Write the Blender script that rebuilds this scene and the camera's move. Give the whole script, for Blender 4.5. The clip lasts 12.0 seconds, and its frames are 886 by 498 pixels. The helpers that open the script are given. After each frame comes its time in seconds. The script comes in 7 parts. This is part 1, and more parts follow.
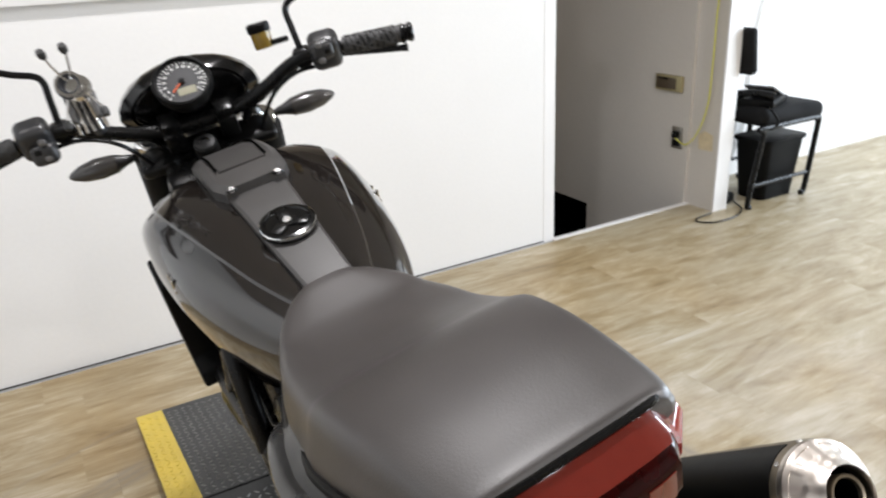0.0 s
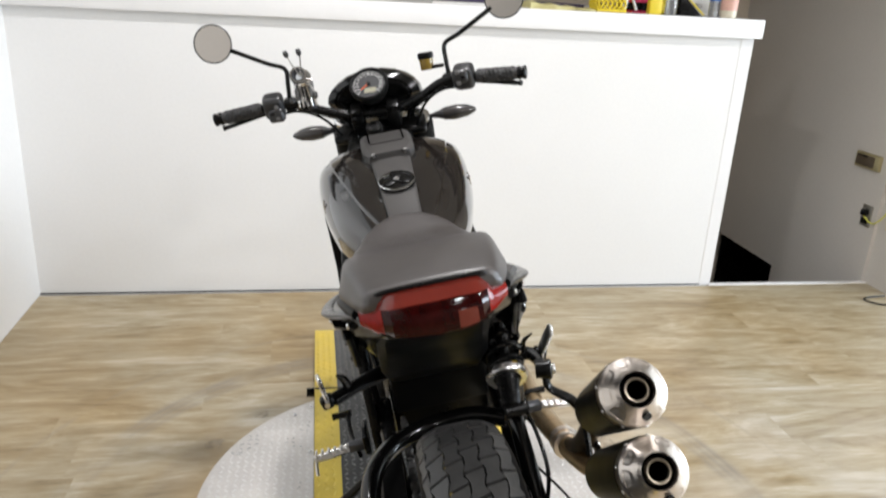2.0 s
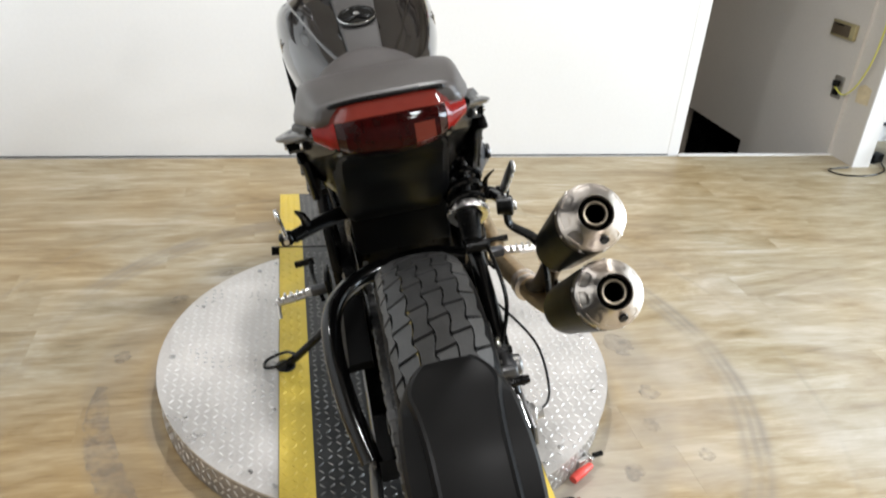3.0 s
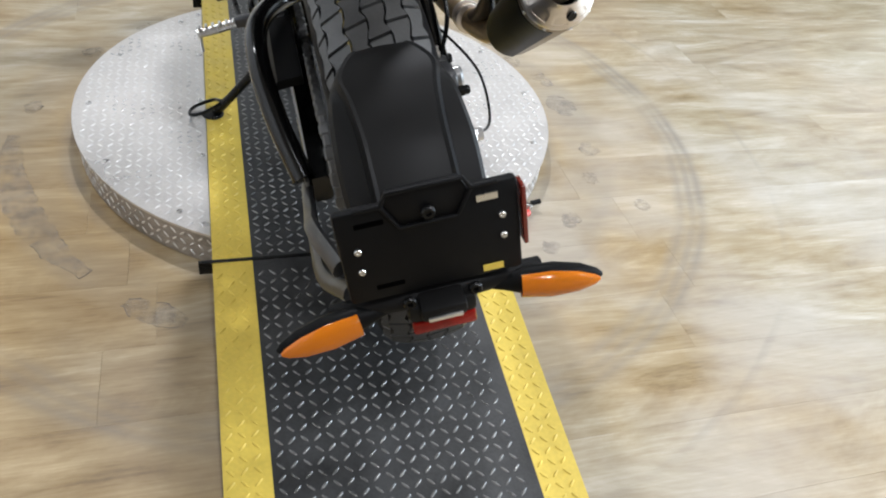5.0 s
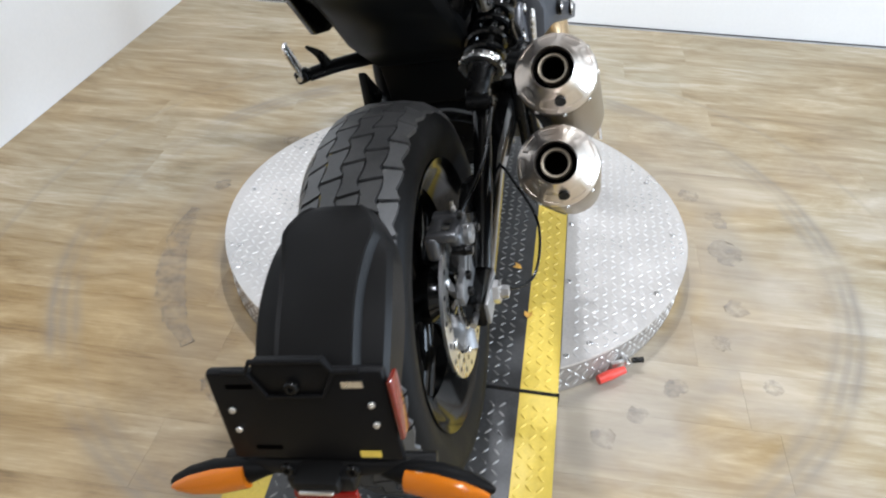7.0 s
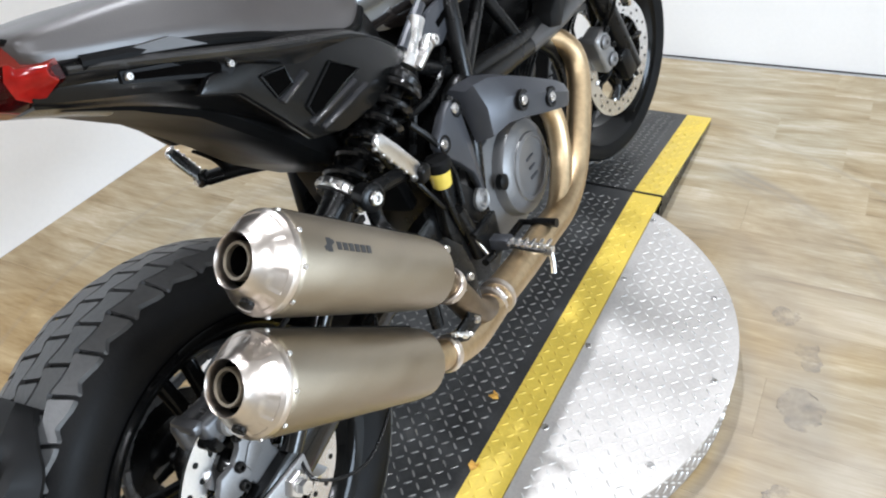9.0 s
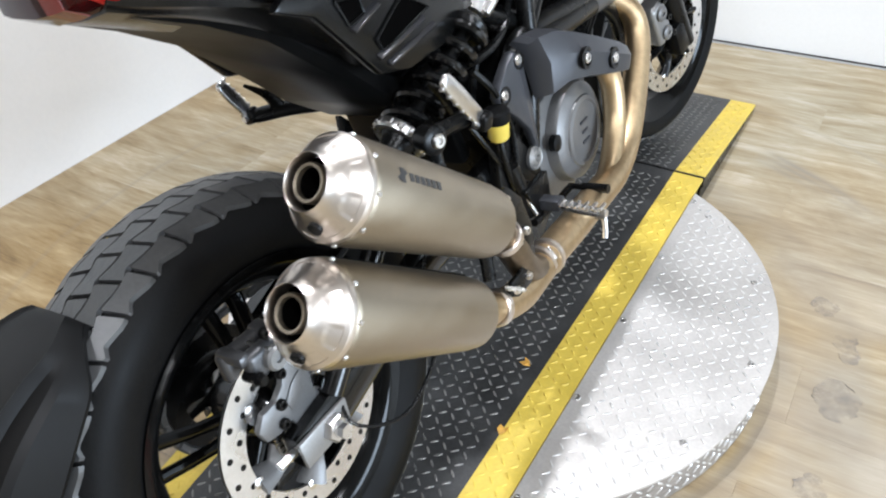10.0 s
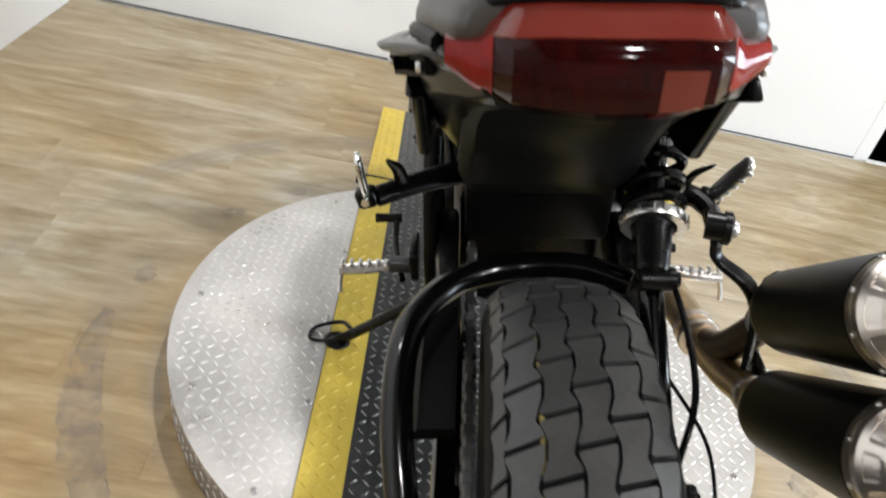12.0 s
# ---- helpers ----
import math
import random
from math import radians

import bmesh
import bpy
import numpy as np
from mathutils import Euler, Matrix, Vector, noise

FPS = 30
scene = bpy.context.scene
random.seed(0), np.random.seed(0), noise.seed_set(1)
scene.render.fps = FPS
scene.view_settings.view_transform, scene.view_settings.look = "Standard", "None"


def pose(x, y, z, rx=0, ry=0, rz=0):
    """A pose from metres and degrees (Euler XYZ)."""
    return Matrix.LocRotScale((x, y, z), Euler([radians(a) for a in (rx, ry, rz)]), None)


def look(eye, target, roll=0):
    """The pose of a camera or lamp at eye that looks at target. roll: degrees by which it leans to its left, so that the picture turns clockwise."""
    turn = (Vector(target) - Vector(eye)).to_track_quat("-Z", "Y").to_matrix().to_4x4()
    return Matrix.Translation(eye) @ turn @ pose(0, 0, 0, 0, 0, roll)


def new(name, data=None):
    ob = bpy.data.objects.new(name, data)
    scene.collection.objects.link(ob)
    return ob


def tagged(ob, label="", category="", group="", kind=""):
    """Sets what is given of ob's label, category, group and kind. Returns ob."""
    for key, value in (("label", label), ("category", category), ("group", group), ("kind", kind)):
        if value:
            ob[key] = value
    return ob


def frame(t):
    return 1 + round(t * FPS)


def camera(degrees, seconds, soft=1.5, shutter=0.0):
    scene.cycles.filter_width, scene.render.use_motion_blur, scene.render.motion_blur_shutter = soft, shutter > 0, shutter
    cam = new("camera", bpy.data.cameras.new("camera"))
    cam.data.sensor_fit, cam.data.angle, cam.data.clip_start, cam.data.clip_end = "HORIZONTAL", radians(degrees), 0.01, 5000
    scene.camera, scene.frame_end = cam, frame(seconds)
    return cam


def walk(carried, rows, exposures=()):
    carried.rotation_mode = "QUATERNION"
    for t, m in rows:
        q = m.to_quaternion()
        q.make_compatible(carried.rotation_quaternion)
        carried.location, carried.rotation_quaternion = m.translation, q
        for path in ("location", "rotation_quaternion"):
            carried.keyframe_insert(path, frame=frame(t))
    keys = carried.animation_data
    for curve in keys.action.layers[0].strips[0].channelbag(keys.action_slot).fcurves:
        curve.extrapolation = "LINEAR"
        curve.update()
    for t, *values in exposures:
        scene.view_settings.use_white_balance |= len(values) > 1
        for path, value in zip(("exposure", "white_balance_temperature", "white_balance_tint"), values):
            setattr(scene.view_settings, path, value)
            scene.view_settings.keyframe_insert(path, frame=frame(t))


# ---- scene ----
cam = camera(60.6, 12.0, soft=2.0, shutter=0.25)
PATH = [
    (0, (-2.211, -2.856, 1.408), (-1.292, -1.24, 0.669), -2.7),
    (0.5, (-2.239, -3.078, 1.483), (-1.605, -1.269, 0.912), 1.0),
    (1, (-2.12, -3.316, 1.527), (-1.801, -1.392, 1.08), 3.5),
    (1.5, (-2.095, -3.466, 1.528), (-1.8, -1.54, 1.078), 3.0),
    (2, (-2.076, -3.526, 1.479), (-1.731, -1.672, 0.813), 3.2),
    (2.5, (-2.055, -3.535, 1.428), (-1.711, -1.723, 0.653), 4.1),
    (3, (-2.049, -3.547, 1.37), (-1.638, -1.823, 0.442), 4.6),
    (3.5, (-2.048, -3.566, 1.313), (-1.61, -1.935, 0.242), 6.3),
    (3.7, (-2.042, -3.569, 1.292), (-1.601, -1.965, 0.182), 6.6),
    (5.3, (-2.034, -3.602, 1.185), (-1.458, -2.214, -0.136), 9.5),
    (5.5, (-2.046, -3.621, 1.207), (-1.448, -2.232, -0.102), 9.5),
    (6, (-1.98, -3.622, 1.239), (-1.489, -2.123, 0.009), 6.2),
    (6.5, (-1.727, -3.571, 1.286), (-1.6, -1.912, 0.175), 6.6),
    (7, (-1.571, -3.496, 1.3), (-1.777, -1.922, 0.083), 1.7),
    (7.5, (-1.414, -3.238, 1.325), (-1.655, -1.658, 0.123), 1.6),
    (7.7, (-1.353, -3.16, 1.312), (-1.654, -1.592, 0.108), -1.0),
    (9.3, (-1.027, -2.924, 1.322), (-1.951, -1.613, 0.127), -7.5),
    (9.5, (-1.03, -2.931, 1.315), (-1.971, -1.621, 0.132), -7.1),
    (10, (-1.106, -2.968, 1.272), (-1.972, -1.66, 0.032), -4.1),
    (10.5, (-1.334, -3.138, 1.267), (-1.887, -1.643, 0.059), 4.5),
    (11, (-1.588, -3.235, 1.241), (-1.991, -1.683, 0.045), 12.0),
    (11.2, (-1.681, -3.23, 1.225), (-2.049, -1.663, 0.038), 14.1),
    (11.5, (-1.833, -3.145, 1.162), (-2.049, -1.523, 0.013), 14.3),
    (11.7, (-1.92, -3.067, 1.153), (-1.886, -1.454, -0.028), 16.5),
    (12, (-2.034, -3.006, 1.182), (-1.829, -1.366, 0.056), 14.6),
]
walk(cam, [(t, look(eye, target, roll)) for t, eye, target, roll in PATH], exposures=[(0.0, -0.06, 6450, 13), (2.0, 0.0, 6450, 12), (3.5, 0.19, 6350, 10), (5.5, 0.12, 6000, 11), (7.0, 0.14, 5950, 11), (9.5, 0.24, 6000, 11), (10.5, 0.28, 6050, 11), (11.0, 0.32, 6200, 11), (11.5, 0.26, 6350, 11), (12.0, 0.14, 6450, 11)])

# ---- light ----
world = bpy.data.worlds.new("room_air")
scene.world = world
world.use_nodes = True
world.node_tree.nodes["Background"].inputs[0].default_value = (0.85, 0.92, 1.0, 1)
world.node_tree.nodes["Background"].inputs[1].default_value = 1.0


def lamp(name, kind, m, power, size, colour, beam=180):
    data = bpy.data.lights.new(name, kind)
    data.energy, data.color = power, colour
    if kind == "AREA":
        data.spread = radians(beam)
        data.shape, data.size = "DISK", size if not isinstance(size, tuple) else size[0]
        if isinstance(size, tuple):
            data.shape, data.size_y = "RECTANGLE", size[1]
    else:
        data.shadow_soft_size = size
    ob = new(name, data)
    ob.matrix_world = m
    return ob


WARM = (0.99, 0.985, 0.98)
EAST_TINT = (0.78, 0.90, 1.0)
CEIL = 2.75
LAMPS = [(-2.9, -1.3), (-1.78, -1.40), (-0.5, -1.3), (0.9, -1.6), (-1.75, -3.85), (-0.2, -3.3), (0.9, -3.6), (-1.6, -5.0), (1.2, -5.2)]
BEAM = [180, 150, 180, 180, 180, 180, 180, 180, 180]
POWER = [6, 24, 6, 7, 16, 29, 16, 10, 12]


# added fill light from the east, brightening the left wall; no window known
lamp("east_fill", "AREA", look((4.52, -2.6, 1.55), (0, -2.6, 1.2)), 380, (3.4, 1.7), EAST_TINT)

# ---- materials ----
def nodes_of(name):
    m = bpy.data.materials.new(name)
    m.use_nodes = True
    return m, m.node_tree.nodes, m.node_tree.links, m.node_tree.nodes["Principled BSDF"]


def surf(name, base, rough=0.5, metal=0.0, var=0.15, scale=6.0, fine=90.0, bump=0.08, rvar=0.12, coat=0.0, spec=0.5, stretch=(1, 1, 1), dist=0.002):
    """A surface with variation at two scales: broad patches and fine grain, in colour, gloss and relief."""
    m, n, l, b = nodes_of(name)
    tc, mp = n.new("ShaderNodeTexCoord"), n.new("ShaderNodeMapping")
    mp.inputs["Scale"].default_value = stretch
    l.new(tc.outputs["Object"], mp.inputs["Vector"])
    big, small = n.new("ShaderNodeTexNoise"), n.new("ShaderNodeTexNoise")
    big.inputs["Scale"].default_value, big.inputs["Detail"].default_value = scale, 5
    small.inputs["Scale"].default_value, small.inputs["Detail"].default_value = fine, 4
    for t in (big, small):
        l.new(mp.outputs[0], t.inputs["Vector"])
    mix = n.new("ShaderNodeMix")
    mix.data_type = "FLOAT"
    mix.inputs[0].default_value = 0.4
    l.new(big.outputs[0], mix.inputs[2])
    l.new(small.outputs[0], mix.inputs[3])
    ramp = n.new("ShaderNodeValToRGB")
    ramp.color_ramp.elements[0].position, ramp.color_ramp.elements[1].position = 0.3, 0.7
    ramp.color_ramp.elements[0].color = (*[max(0, c * (1 - var)) for c in base], 1)
    ramp.color_ramp.elements[1].color = (*[min(1, c * (1 + var)) for c in base], 1)
    l.new(mix.outputs[0], ramp.inputs[0])
    l.new(ramp.outputs[0], b.inputs["Base Color"])
    rr = n.new("ShaderNodeMapRange")
    rr.inputs["From Min"].default_value, rr.inputs["From Max"].default_value = 0.3, 0.7
    rr.inputs["To Min"].default_value, rr.inputs["To Max"].default_value = max(0.02, rough * (1 - rvar)), min(1, rough * (1 + rvar))
    l.new(big.outputs[0], rr.inputs[0])
    l.new(rr.outputs[0], b.inputs["Roughness"])
    b.inputs["Metallic"].default_value = metal
    b.inputs["Coat Weight"].default_value = coat
    b.inputs["Coat Roughness"].default_value = 0.04
    b.inputs["Specular IOR Level"].default_value = spec
    if bump:
        bp = n.new("ShaderNodeBump")
        bp.inputs["Strength"].default_value, bp.inputs["Distance"].default_value = bump, dist
        l.new(small.outputs[0], bp.inputs["Height"])
        l.new(bp.outputs[0], b.inputs["Normal"])
    return m


def plank_mat(name):
    """Printed vinyl planks: pale tan wood with long streaks, weathered patches and knots; each plank differs a little."""
    m, n, l, b = nodes_of(name)
    tc, info = n.new("ShaderNodeTexCoord"), n.new("ShaderNodeObjectInfo")
    add = n.new("ShaderNodeVectorMath")
    add.operation = "MULTIPLY_ADD"
    add.inputs[1].default_value = (1, 1, 1)
    comb = n.new("ShaderNodeCombineXYZ")
    mul = n.new("ShaderNodeMath")
    mul.operation, mul.inputs[1].default_value = "MULTIPLY", 37.0
    l.new(info.outputs["Random"], mul.inputs[0])
    l.new(mul.outputs[0], comb.inputs[0])
    l.new(mul.outputs[0], comb.inputs[1])
    l.new(tc.outputs["Object"], add.inputs[0])
    l.new(comb.outputs[0], add.inputs[2])

    def tex(scale, detail, rough=0.6, distort=0.0):
        mp = n.new("ShaderNodeMapping")
        mp.inputs["Scale"].default_value = scale
        t = n.new("ShaderNodeTexNoise")
        t.inputs["Scale"].default_value, t.inputs["Detail"].default_value, t.inputs["Roughness"].default_value, t.inputs["Distortion"].default_value = 1.0, detail, rough, distort
        l.new(add.outputs[0], mp.inputs[0])
        l.new(mp.outputs[0], t.inputs["Vector"])
        return t

    streak, patch, grain = tex((2.2, 13, 1), 6, 0.62, 1.6), tex((1.3, 4.6, 1), 6, 0.66, 2.2), tex((11, 170, 1), 5)
    ramp = n.new("ShaderNodeValToRGB")
    cr = ramp.color_ramp
    cr.elements[0].position, cr.elements[0].color = 0.33, (0.158, 0.113, 0.055, 1)
    cr.elements[1].position, cr.elements[1].color = 0.66, (0.585, 0.547, 0.468, 1)
    e = cr.elements.new(0.44)
    e.color = (0.305, 0.242, 0.142, 1)
    e = cr.elements.new(0.54)
    e.color = (0.413, 0.357, 0.252, 1)

    def blend(a, bb, f):
        x = n.new("ShaderNodeMix")
        x.data_type = "FLOAT"
        x.inputs[0].default_value = f
        l.new(a, x.inputs[2])
        l.new(bb, x.inputs[3])
        return x.outputs[0]

    v = blend(blend(streak.outputs[0], patch.outputs[0], 0.6), grain.outputs[0], 0.2)
    tone = n.new("ShaderNodeMath")
    tone.operation = "MULTIPLY_ADD"
    tone.inputs[1].default_value, tone.inputs[2].default_value = 0.020, -0.011
    l.new(info.outputs["Random"], tone.inputs[0])
    tot = n.new("ShaderNodeMath")
    tot.operation = "ADD"
    l.new(v, tot.inputs[0])
    l.new(tone.outputs[0], tot.inputs[1])
    l.new(tot.outputs[0], ramp.inputs[0])
    # scuffs and worn rings, in world coordinates; the innermost paints the turntable's contact shadow
    geo = n.new("ShaderNodeNewGeometry")
    off = n.new("ShaderNodeVectorMath")
    off.operation = "SUBTRACT"
    off.inputs[1].default_value = (-1.76, -1.755, 0)
    l.new(geo.outputs["Position"], off.inputs[0])
    ln = n.new("ShaderNodeVectorMath")
    ln.operation = "LENGTH"
    l.new(off.outputs[0], ln.inputs[0])
    wob = n.new("ShaderNodeTexNoise")
    wob.inputs["Scale"].default_value, wob.inputs["Detail"].default_value = 3.4, 6
    l.new(geo.outputs["Position"], wob.inputs["Vector"])
    ring = n.new("ShaderNodeValToRGB")
    rc = ring.color_ramp
    rc.elements[0].position, rc.elements[0].color = 0.0, (0, 0, 0, 1)
    rc.elements[1].position, rc.elements[1].color = 1.0, (0, 0, 0, 1)
    for p, c in ((0.312, 0.0), (0.322, 0.75), (0.340, 0.15), (0.368, 0.3), (0.402, 0.3), (0.418, 0.0), (0.488, 0.0), (0.500, 0.55), (0.507, 0.2), (0.514, 0.8), (0.520, 0.35), (0.527, 0.85), (0.536, 0.15), (0.545, 0.0), (0.625, 0.0), (0.630, 0.4), (0.636, 0.0)):
        k = rc.elements.new(p)
        k.color = (c, c, c, 1)
    sway = n.new("ShaderNodeMath")
    sway.operation, sway.inputs[1].default_value = "MULTIPLY_ADD", 0.03
    l.new(wob.outputs[0], sway.inputs[0])
    l.new(ln.outputs["Value"], sway.inputs[2])
    half = n.new("ShaderNodeMath")
    half.operation, half.inputs[1].default_value = "DIVIDE", 2.07
    l.new(sway.outputs[0], half.inputs[0])
    l.new(half.outputs[0], ring.inputs[0])
    msk = n.new("ShaderNodeMapRange")
    msk.inputs["From Min"].default_value, msk.inputs["From Max"].default_value, msk.inputs["To Max"].default_value = 0.34, 0.58, 0.80
    l.new(wob.outputs[0], msk.inputs[0])
    fac = n.new("ShaderNodeMath")
    fac.operation = "MULTIPLY"
    l.new(ring.outputs[0], fac.inputs[0])
    l.new(msk.outputs[0], fac.inputs[1])
    grey = n.new("ShaderNodeMix")
    grey.data_type = "RGBA"
    grey.inputs[7].default_value = (0.215, 0.195, 0.17, 1)
    l.new(fac.outputs[0], grey.inputs[0])
    # broad tones: golden areas, and a pale zone that paints in daylight sheen
    far_, tone2 = n.new("ShaderNodeTexNoise"), n.new("ShaderNodeTexNoise")
    for q, sc in ((far_, 1.1), (tone2, 2.4)):
        q.inputs["Scale"].default_value, q.inputs["Detail"].default_value = sc, 5
        l.new(geo.outputs["Position"], q.inputs["Vector"])
    gold, pale = n.new("ShaderNodeMix"), n.new("ShaderNodeMix")
    for q, col in ((gold, (0.95, 0.77, 0.50, 1)), (pale, (0.50, 0.475, 0.44, 1))):
        q.data_type = "RGBA"
        q.inputs[7].default_value = col
    gold.blend_type = "MULTIPLY"
    gm, pm_, near = n.new("ShaderNodeMapRange"), n.new("ShaderNodeMapRange"), n.new("ShaderNodeMapRange")
    gm.inputs["From Min"].default_value, gm.inputs["From Max"].default_value, gm.inputs["To Max"].default_value = 0.36, 0.62, 1.0
    pm_.inputs["From Min"].default_value, pm_.inputs["From Max"].default_value, pm_.inputs["To Max"].default_value = 0.38, 0.62, 0.5
    near.inputs["From Min"].default_value, near.inputs["From Max"].default_value = 1.9, 0.6
    l.new(far_.outputs[0], gm.inputs[0])
    l.new(tone2.outputs[0], pm_.inputs[0])
    off2, ln2 = n.new("ShaderNodeVectorMath"), n.new("ShaderNodeVectorMath")
    off2.operation, ln2.operation = "SUBTRACT", "LENGTH"
    off2.inputs[1].default_value = (-0.7, -2.5, 0)
    l.new(geo.outputs["Position"], off2.inputs[0])
    l.new(off2.outputs[0], ln2.inputs[0])
    l.new(ln2.outputs["Value"], near.inputs[0])
    pf = n.new("ShaderNodeMath")
    pf.operation = "MULTIPLY"
    l.new(pm_.outputs[0], pf.inputs[0])
    l.new(near.outputs[0], pf.inputs[1])
    # golden tint fades outwards, standing in for light that pales the floor
    gfar, gf_ = n.new("ShaderNodeMapRange"), n.new("ShaderNodeMath")
    gfar.inputs["From Min"].default_value, gfar.inputs["From Max"].default_value, gfar.inputs["To Min"].default_value, gfar.inputs["To Max"].default_value = 1.0, 3.2, 1.0, 0.1
    gf_.operation = "MULTIPLY"
    l.new(ln.outputs["Value"], gfar.inputs[0])
    l.new(gfar.outputs[0], gf_.inputs[0])
    l.new(gm.outputs[0], gf_.inputs[1])
    l.new(gf_.outputs[0], gold.inputs[0])
    l.new(ramp.outputs[0], gold.inputs[6])
    l.new(pf.outputs[0], pale.inputs[0])
    l.new(gold.outputs[2], pale.inputs[6])
    l.new(pale.outputs[2], grey.inputs[6])
    l.new(grey.outputs[2], b.inputs["Base Color"])
    rr = n.new("ShaderNodeMapRange")
    rr.inputs["To Min"].default_value, rr.inputs["To Max"].default_value = 0.34, 0.5
    l.new(patch.outputs[0], rr.inputs[0])
    l.new(rr.outputs[0], b.inputs["Roughness"])
    bp = n.new("ShaderNodeBump")
    bp.inputs["Strength"].default_value, bp.inputs["Distance"].default_value = 0.25, 0.001
    l.new(grain.outputs[0], bp.inputs["Height"])
    l.new(bp.outputs[0], b.inputs["Normal"])
    return m


def glow_mat(name, colour, power):
    m, n, l, b = nodes_of(name)
    b.inputs["Base Color"].default_value = (*colour, 1)
    b.inputs["Emission Color"].default_value = (*colour, 1)
    b.inputs["Emission Strength"].default_value = power
    return m


def glass_mat(name, colour, rough=0.03, trans=1.0):
    m, n, l, b = nodes_of(name)
    b.inputs["Base Color"].default_value = (*colour, 1)
    b.inputs["Roughness"].default_value = rough
    b.inputs["Transmission Weight"].default_value = trans
    b.inputs["IOR"].default_value = 1.47
    return m


WALL = surf("wall_paint", (0.80, 0.79, 0.775), 0.6, var=0.03, scale=1.6, fine=70, bump=0.05)
# Unseen walls at the rear, darkened to tone mirror reflections and bounce light.
WALL_FAR = surf("unseen_wall_beige", (0.36, 0.32, 0.28), 0.65, var=0.05, scale=1.3, fine=70, bump=0.05)
WALL_BACK = surf("warm_wall_paint", (0.64, 0.56, 0.46), 0.65, var=0.05, scale=1.3, fine=70, bump=0.05)
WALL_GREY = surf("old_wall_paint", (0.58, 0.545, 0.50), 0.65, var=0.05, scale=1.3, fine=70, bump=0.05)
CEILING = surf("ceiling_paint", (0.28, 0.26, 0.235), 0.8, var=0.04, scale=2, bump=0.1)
TRIM = surf("white_trim_paint", (0.82, 0.81, 0.80), 0.42, var=0.02, scale=3, bump=0.03)
PLANK = plank_mat("vinyl_plank")
JOINT = surf("dark_joint", (0.05, 0.042, 0.035), 0.8, bump=0)
SUBFLOOR = surf("plank_edge", (0.30, 0.24, 0.16), 0.8, bump=0)
SILVER_PLATE = surf("aluminium_tread_plate", (0.66, 0.63, 0.60), 0.38, 0.58, var=0.16, scale=5, fine=160, bump=0.16, rvar=0.35)
SILVER_TOPS = surf("bright_tread_tops", (0.76, 0.745, 0.725), 0.32, 0.55, var=0.12, scale=9, fine=160, bump=0.1, rvar=0.3)
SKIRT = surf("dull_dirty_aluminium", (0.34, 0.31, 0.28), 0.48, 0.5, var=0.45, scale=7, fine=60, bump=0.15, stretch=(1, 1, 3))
BLACK_PLATE = surf("black_painted_tread_plate", (0.038, 0.038, 0.038), 0.42, 0.15, var=0.4, scale=10, fine=170, bump=0.2, rvar=0.3)
WORN_STEEL = surf("worn_tread_tops", (0.20, 0.198, 0.19), 0.32, 0.6, var=0.4, scale=14, fine=120, bump=0.1, rvar=0.3)
YELLOW = surf("safety_yellow_paint", (0.68, 0.50, 0.075), 0.5, var=0.14, scale=11, fine=130, bump=0.12, rvar=0.2)
GLOSS_BLACK = surf("gloss_black_paint", (0.003, 0.003, 0.003), 0.16, var=0.1, scale=3, bump=0.0, coat=0.25, spec=0.3)
RIM_BLACK = surf("black_wheel_lacquer", (0.0025, 0.0025, 0.0025), 0.12, var=0.1, scale=5, bump=0.0, spec=0.16)
TANK_BLACK = surf("dark_pearl_paint", (0.010, 0.008, 0.007), 0.12, var=0.1, scale=3, bump=0.0, coat=1.0)
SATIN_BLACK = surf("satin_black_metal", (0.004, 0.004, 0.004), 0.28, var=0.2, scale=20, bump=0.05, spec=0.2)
BLACK_PLASTIC = surf("black_moulded_plastic", (0.006, 0.006, 0.006), 0.45, var=0.15, scale=12, fine=400, bump=0.12, dist=0.0006, spec=0.07)
TAIL_BLACK = surf("semi_gloss_tail_plastic", (0.003, 0.003, 0.003), 0.24, var=0.15, scale=8, fine=300, bump=0.03, spec=0.3)
WING_BLACK = surf("satin_wing_edge_plastic", (0.022, 0.0215, 0.021), 0.26, var=0.1, scale=9, fine=300, bump=0.03, spec=0.6)
UNDER_BLACK = surf("dull_black_undertray", (0.005, 0.005, 0.005), 0.36, var=0.2, scale=12, fine=300, bump=0.08, dist=0.0005, spec=0.05)
GREY_PLASTIC = surf("grey_moulded_plastic", (0.05, 0.048, 0.047), 0.42, var=0.1, scale=9, fine=500, bump=0.15, dist=0.0005)
FENDER_PLASTIC = surf("dark_grey_fender_plastic", (0.0075, 0.0073, 0.0072), 0.45, var=0.12, scale=9, fine=500, bump=0.15, dist=0.0005, spec=0.13)
SEAT_VINYL = surf("dark_seat_vinyl", (0.043, 0.037, 0.035), 0.42, var=0.1, scale=7, fine=420, bump=0.3, dist=0.0006, spec=0.8)
# Carcass is far darker than the worn tread, painting shade into the grooves.
RUBBER = surf("shaded_carcass_rubber", (0.005, 0.0049, 0.0049), 0.55, var=0.3, scale=14, fine=200, bump=0.2, spec=0.10)
WORN_RUBBER = surf("worn_tread_rubber", (0.042, 0.0415, 0.041), 0.42, var=0.3, scale=16, fine=160, bump=0.25, spec=0.75)
GRIP = surf("grip_rubber", (0.03, 0.03, 0.03), 0.6, var=0.2, scale=30, bump=0.1)
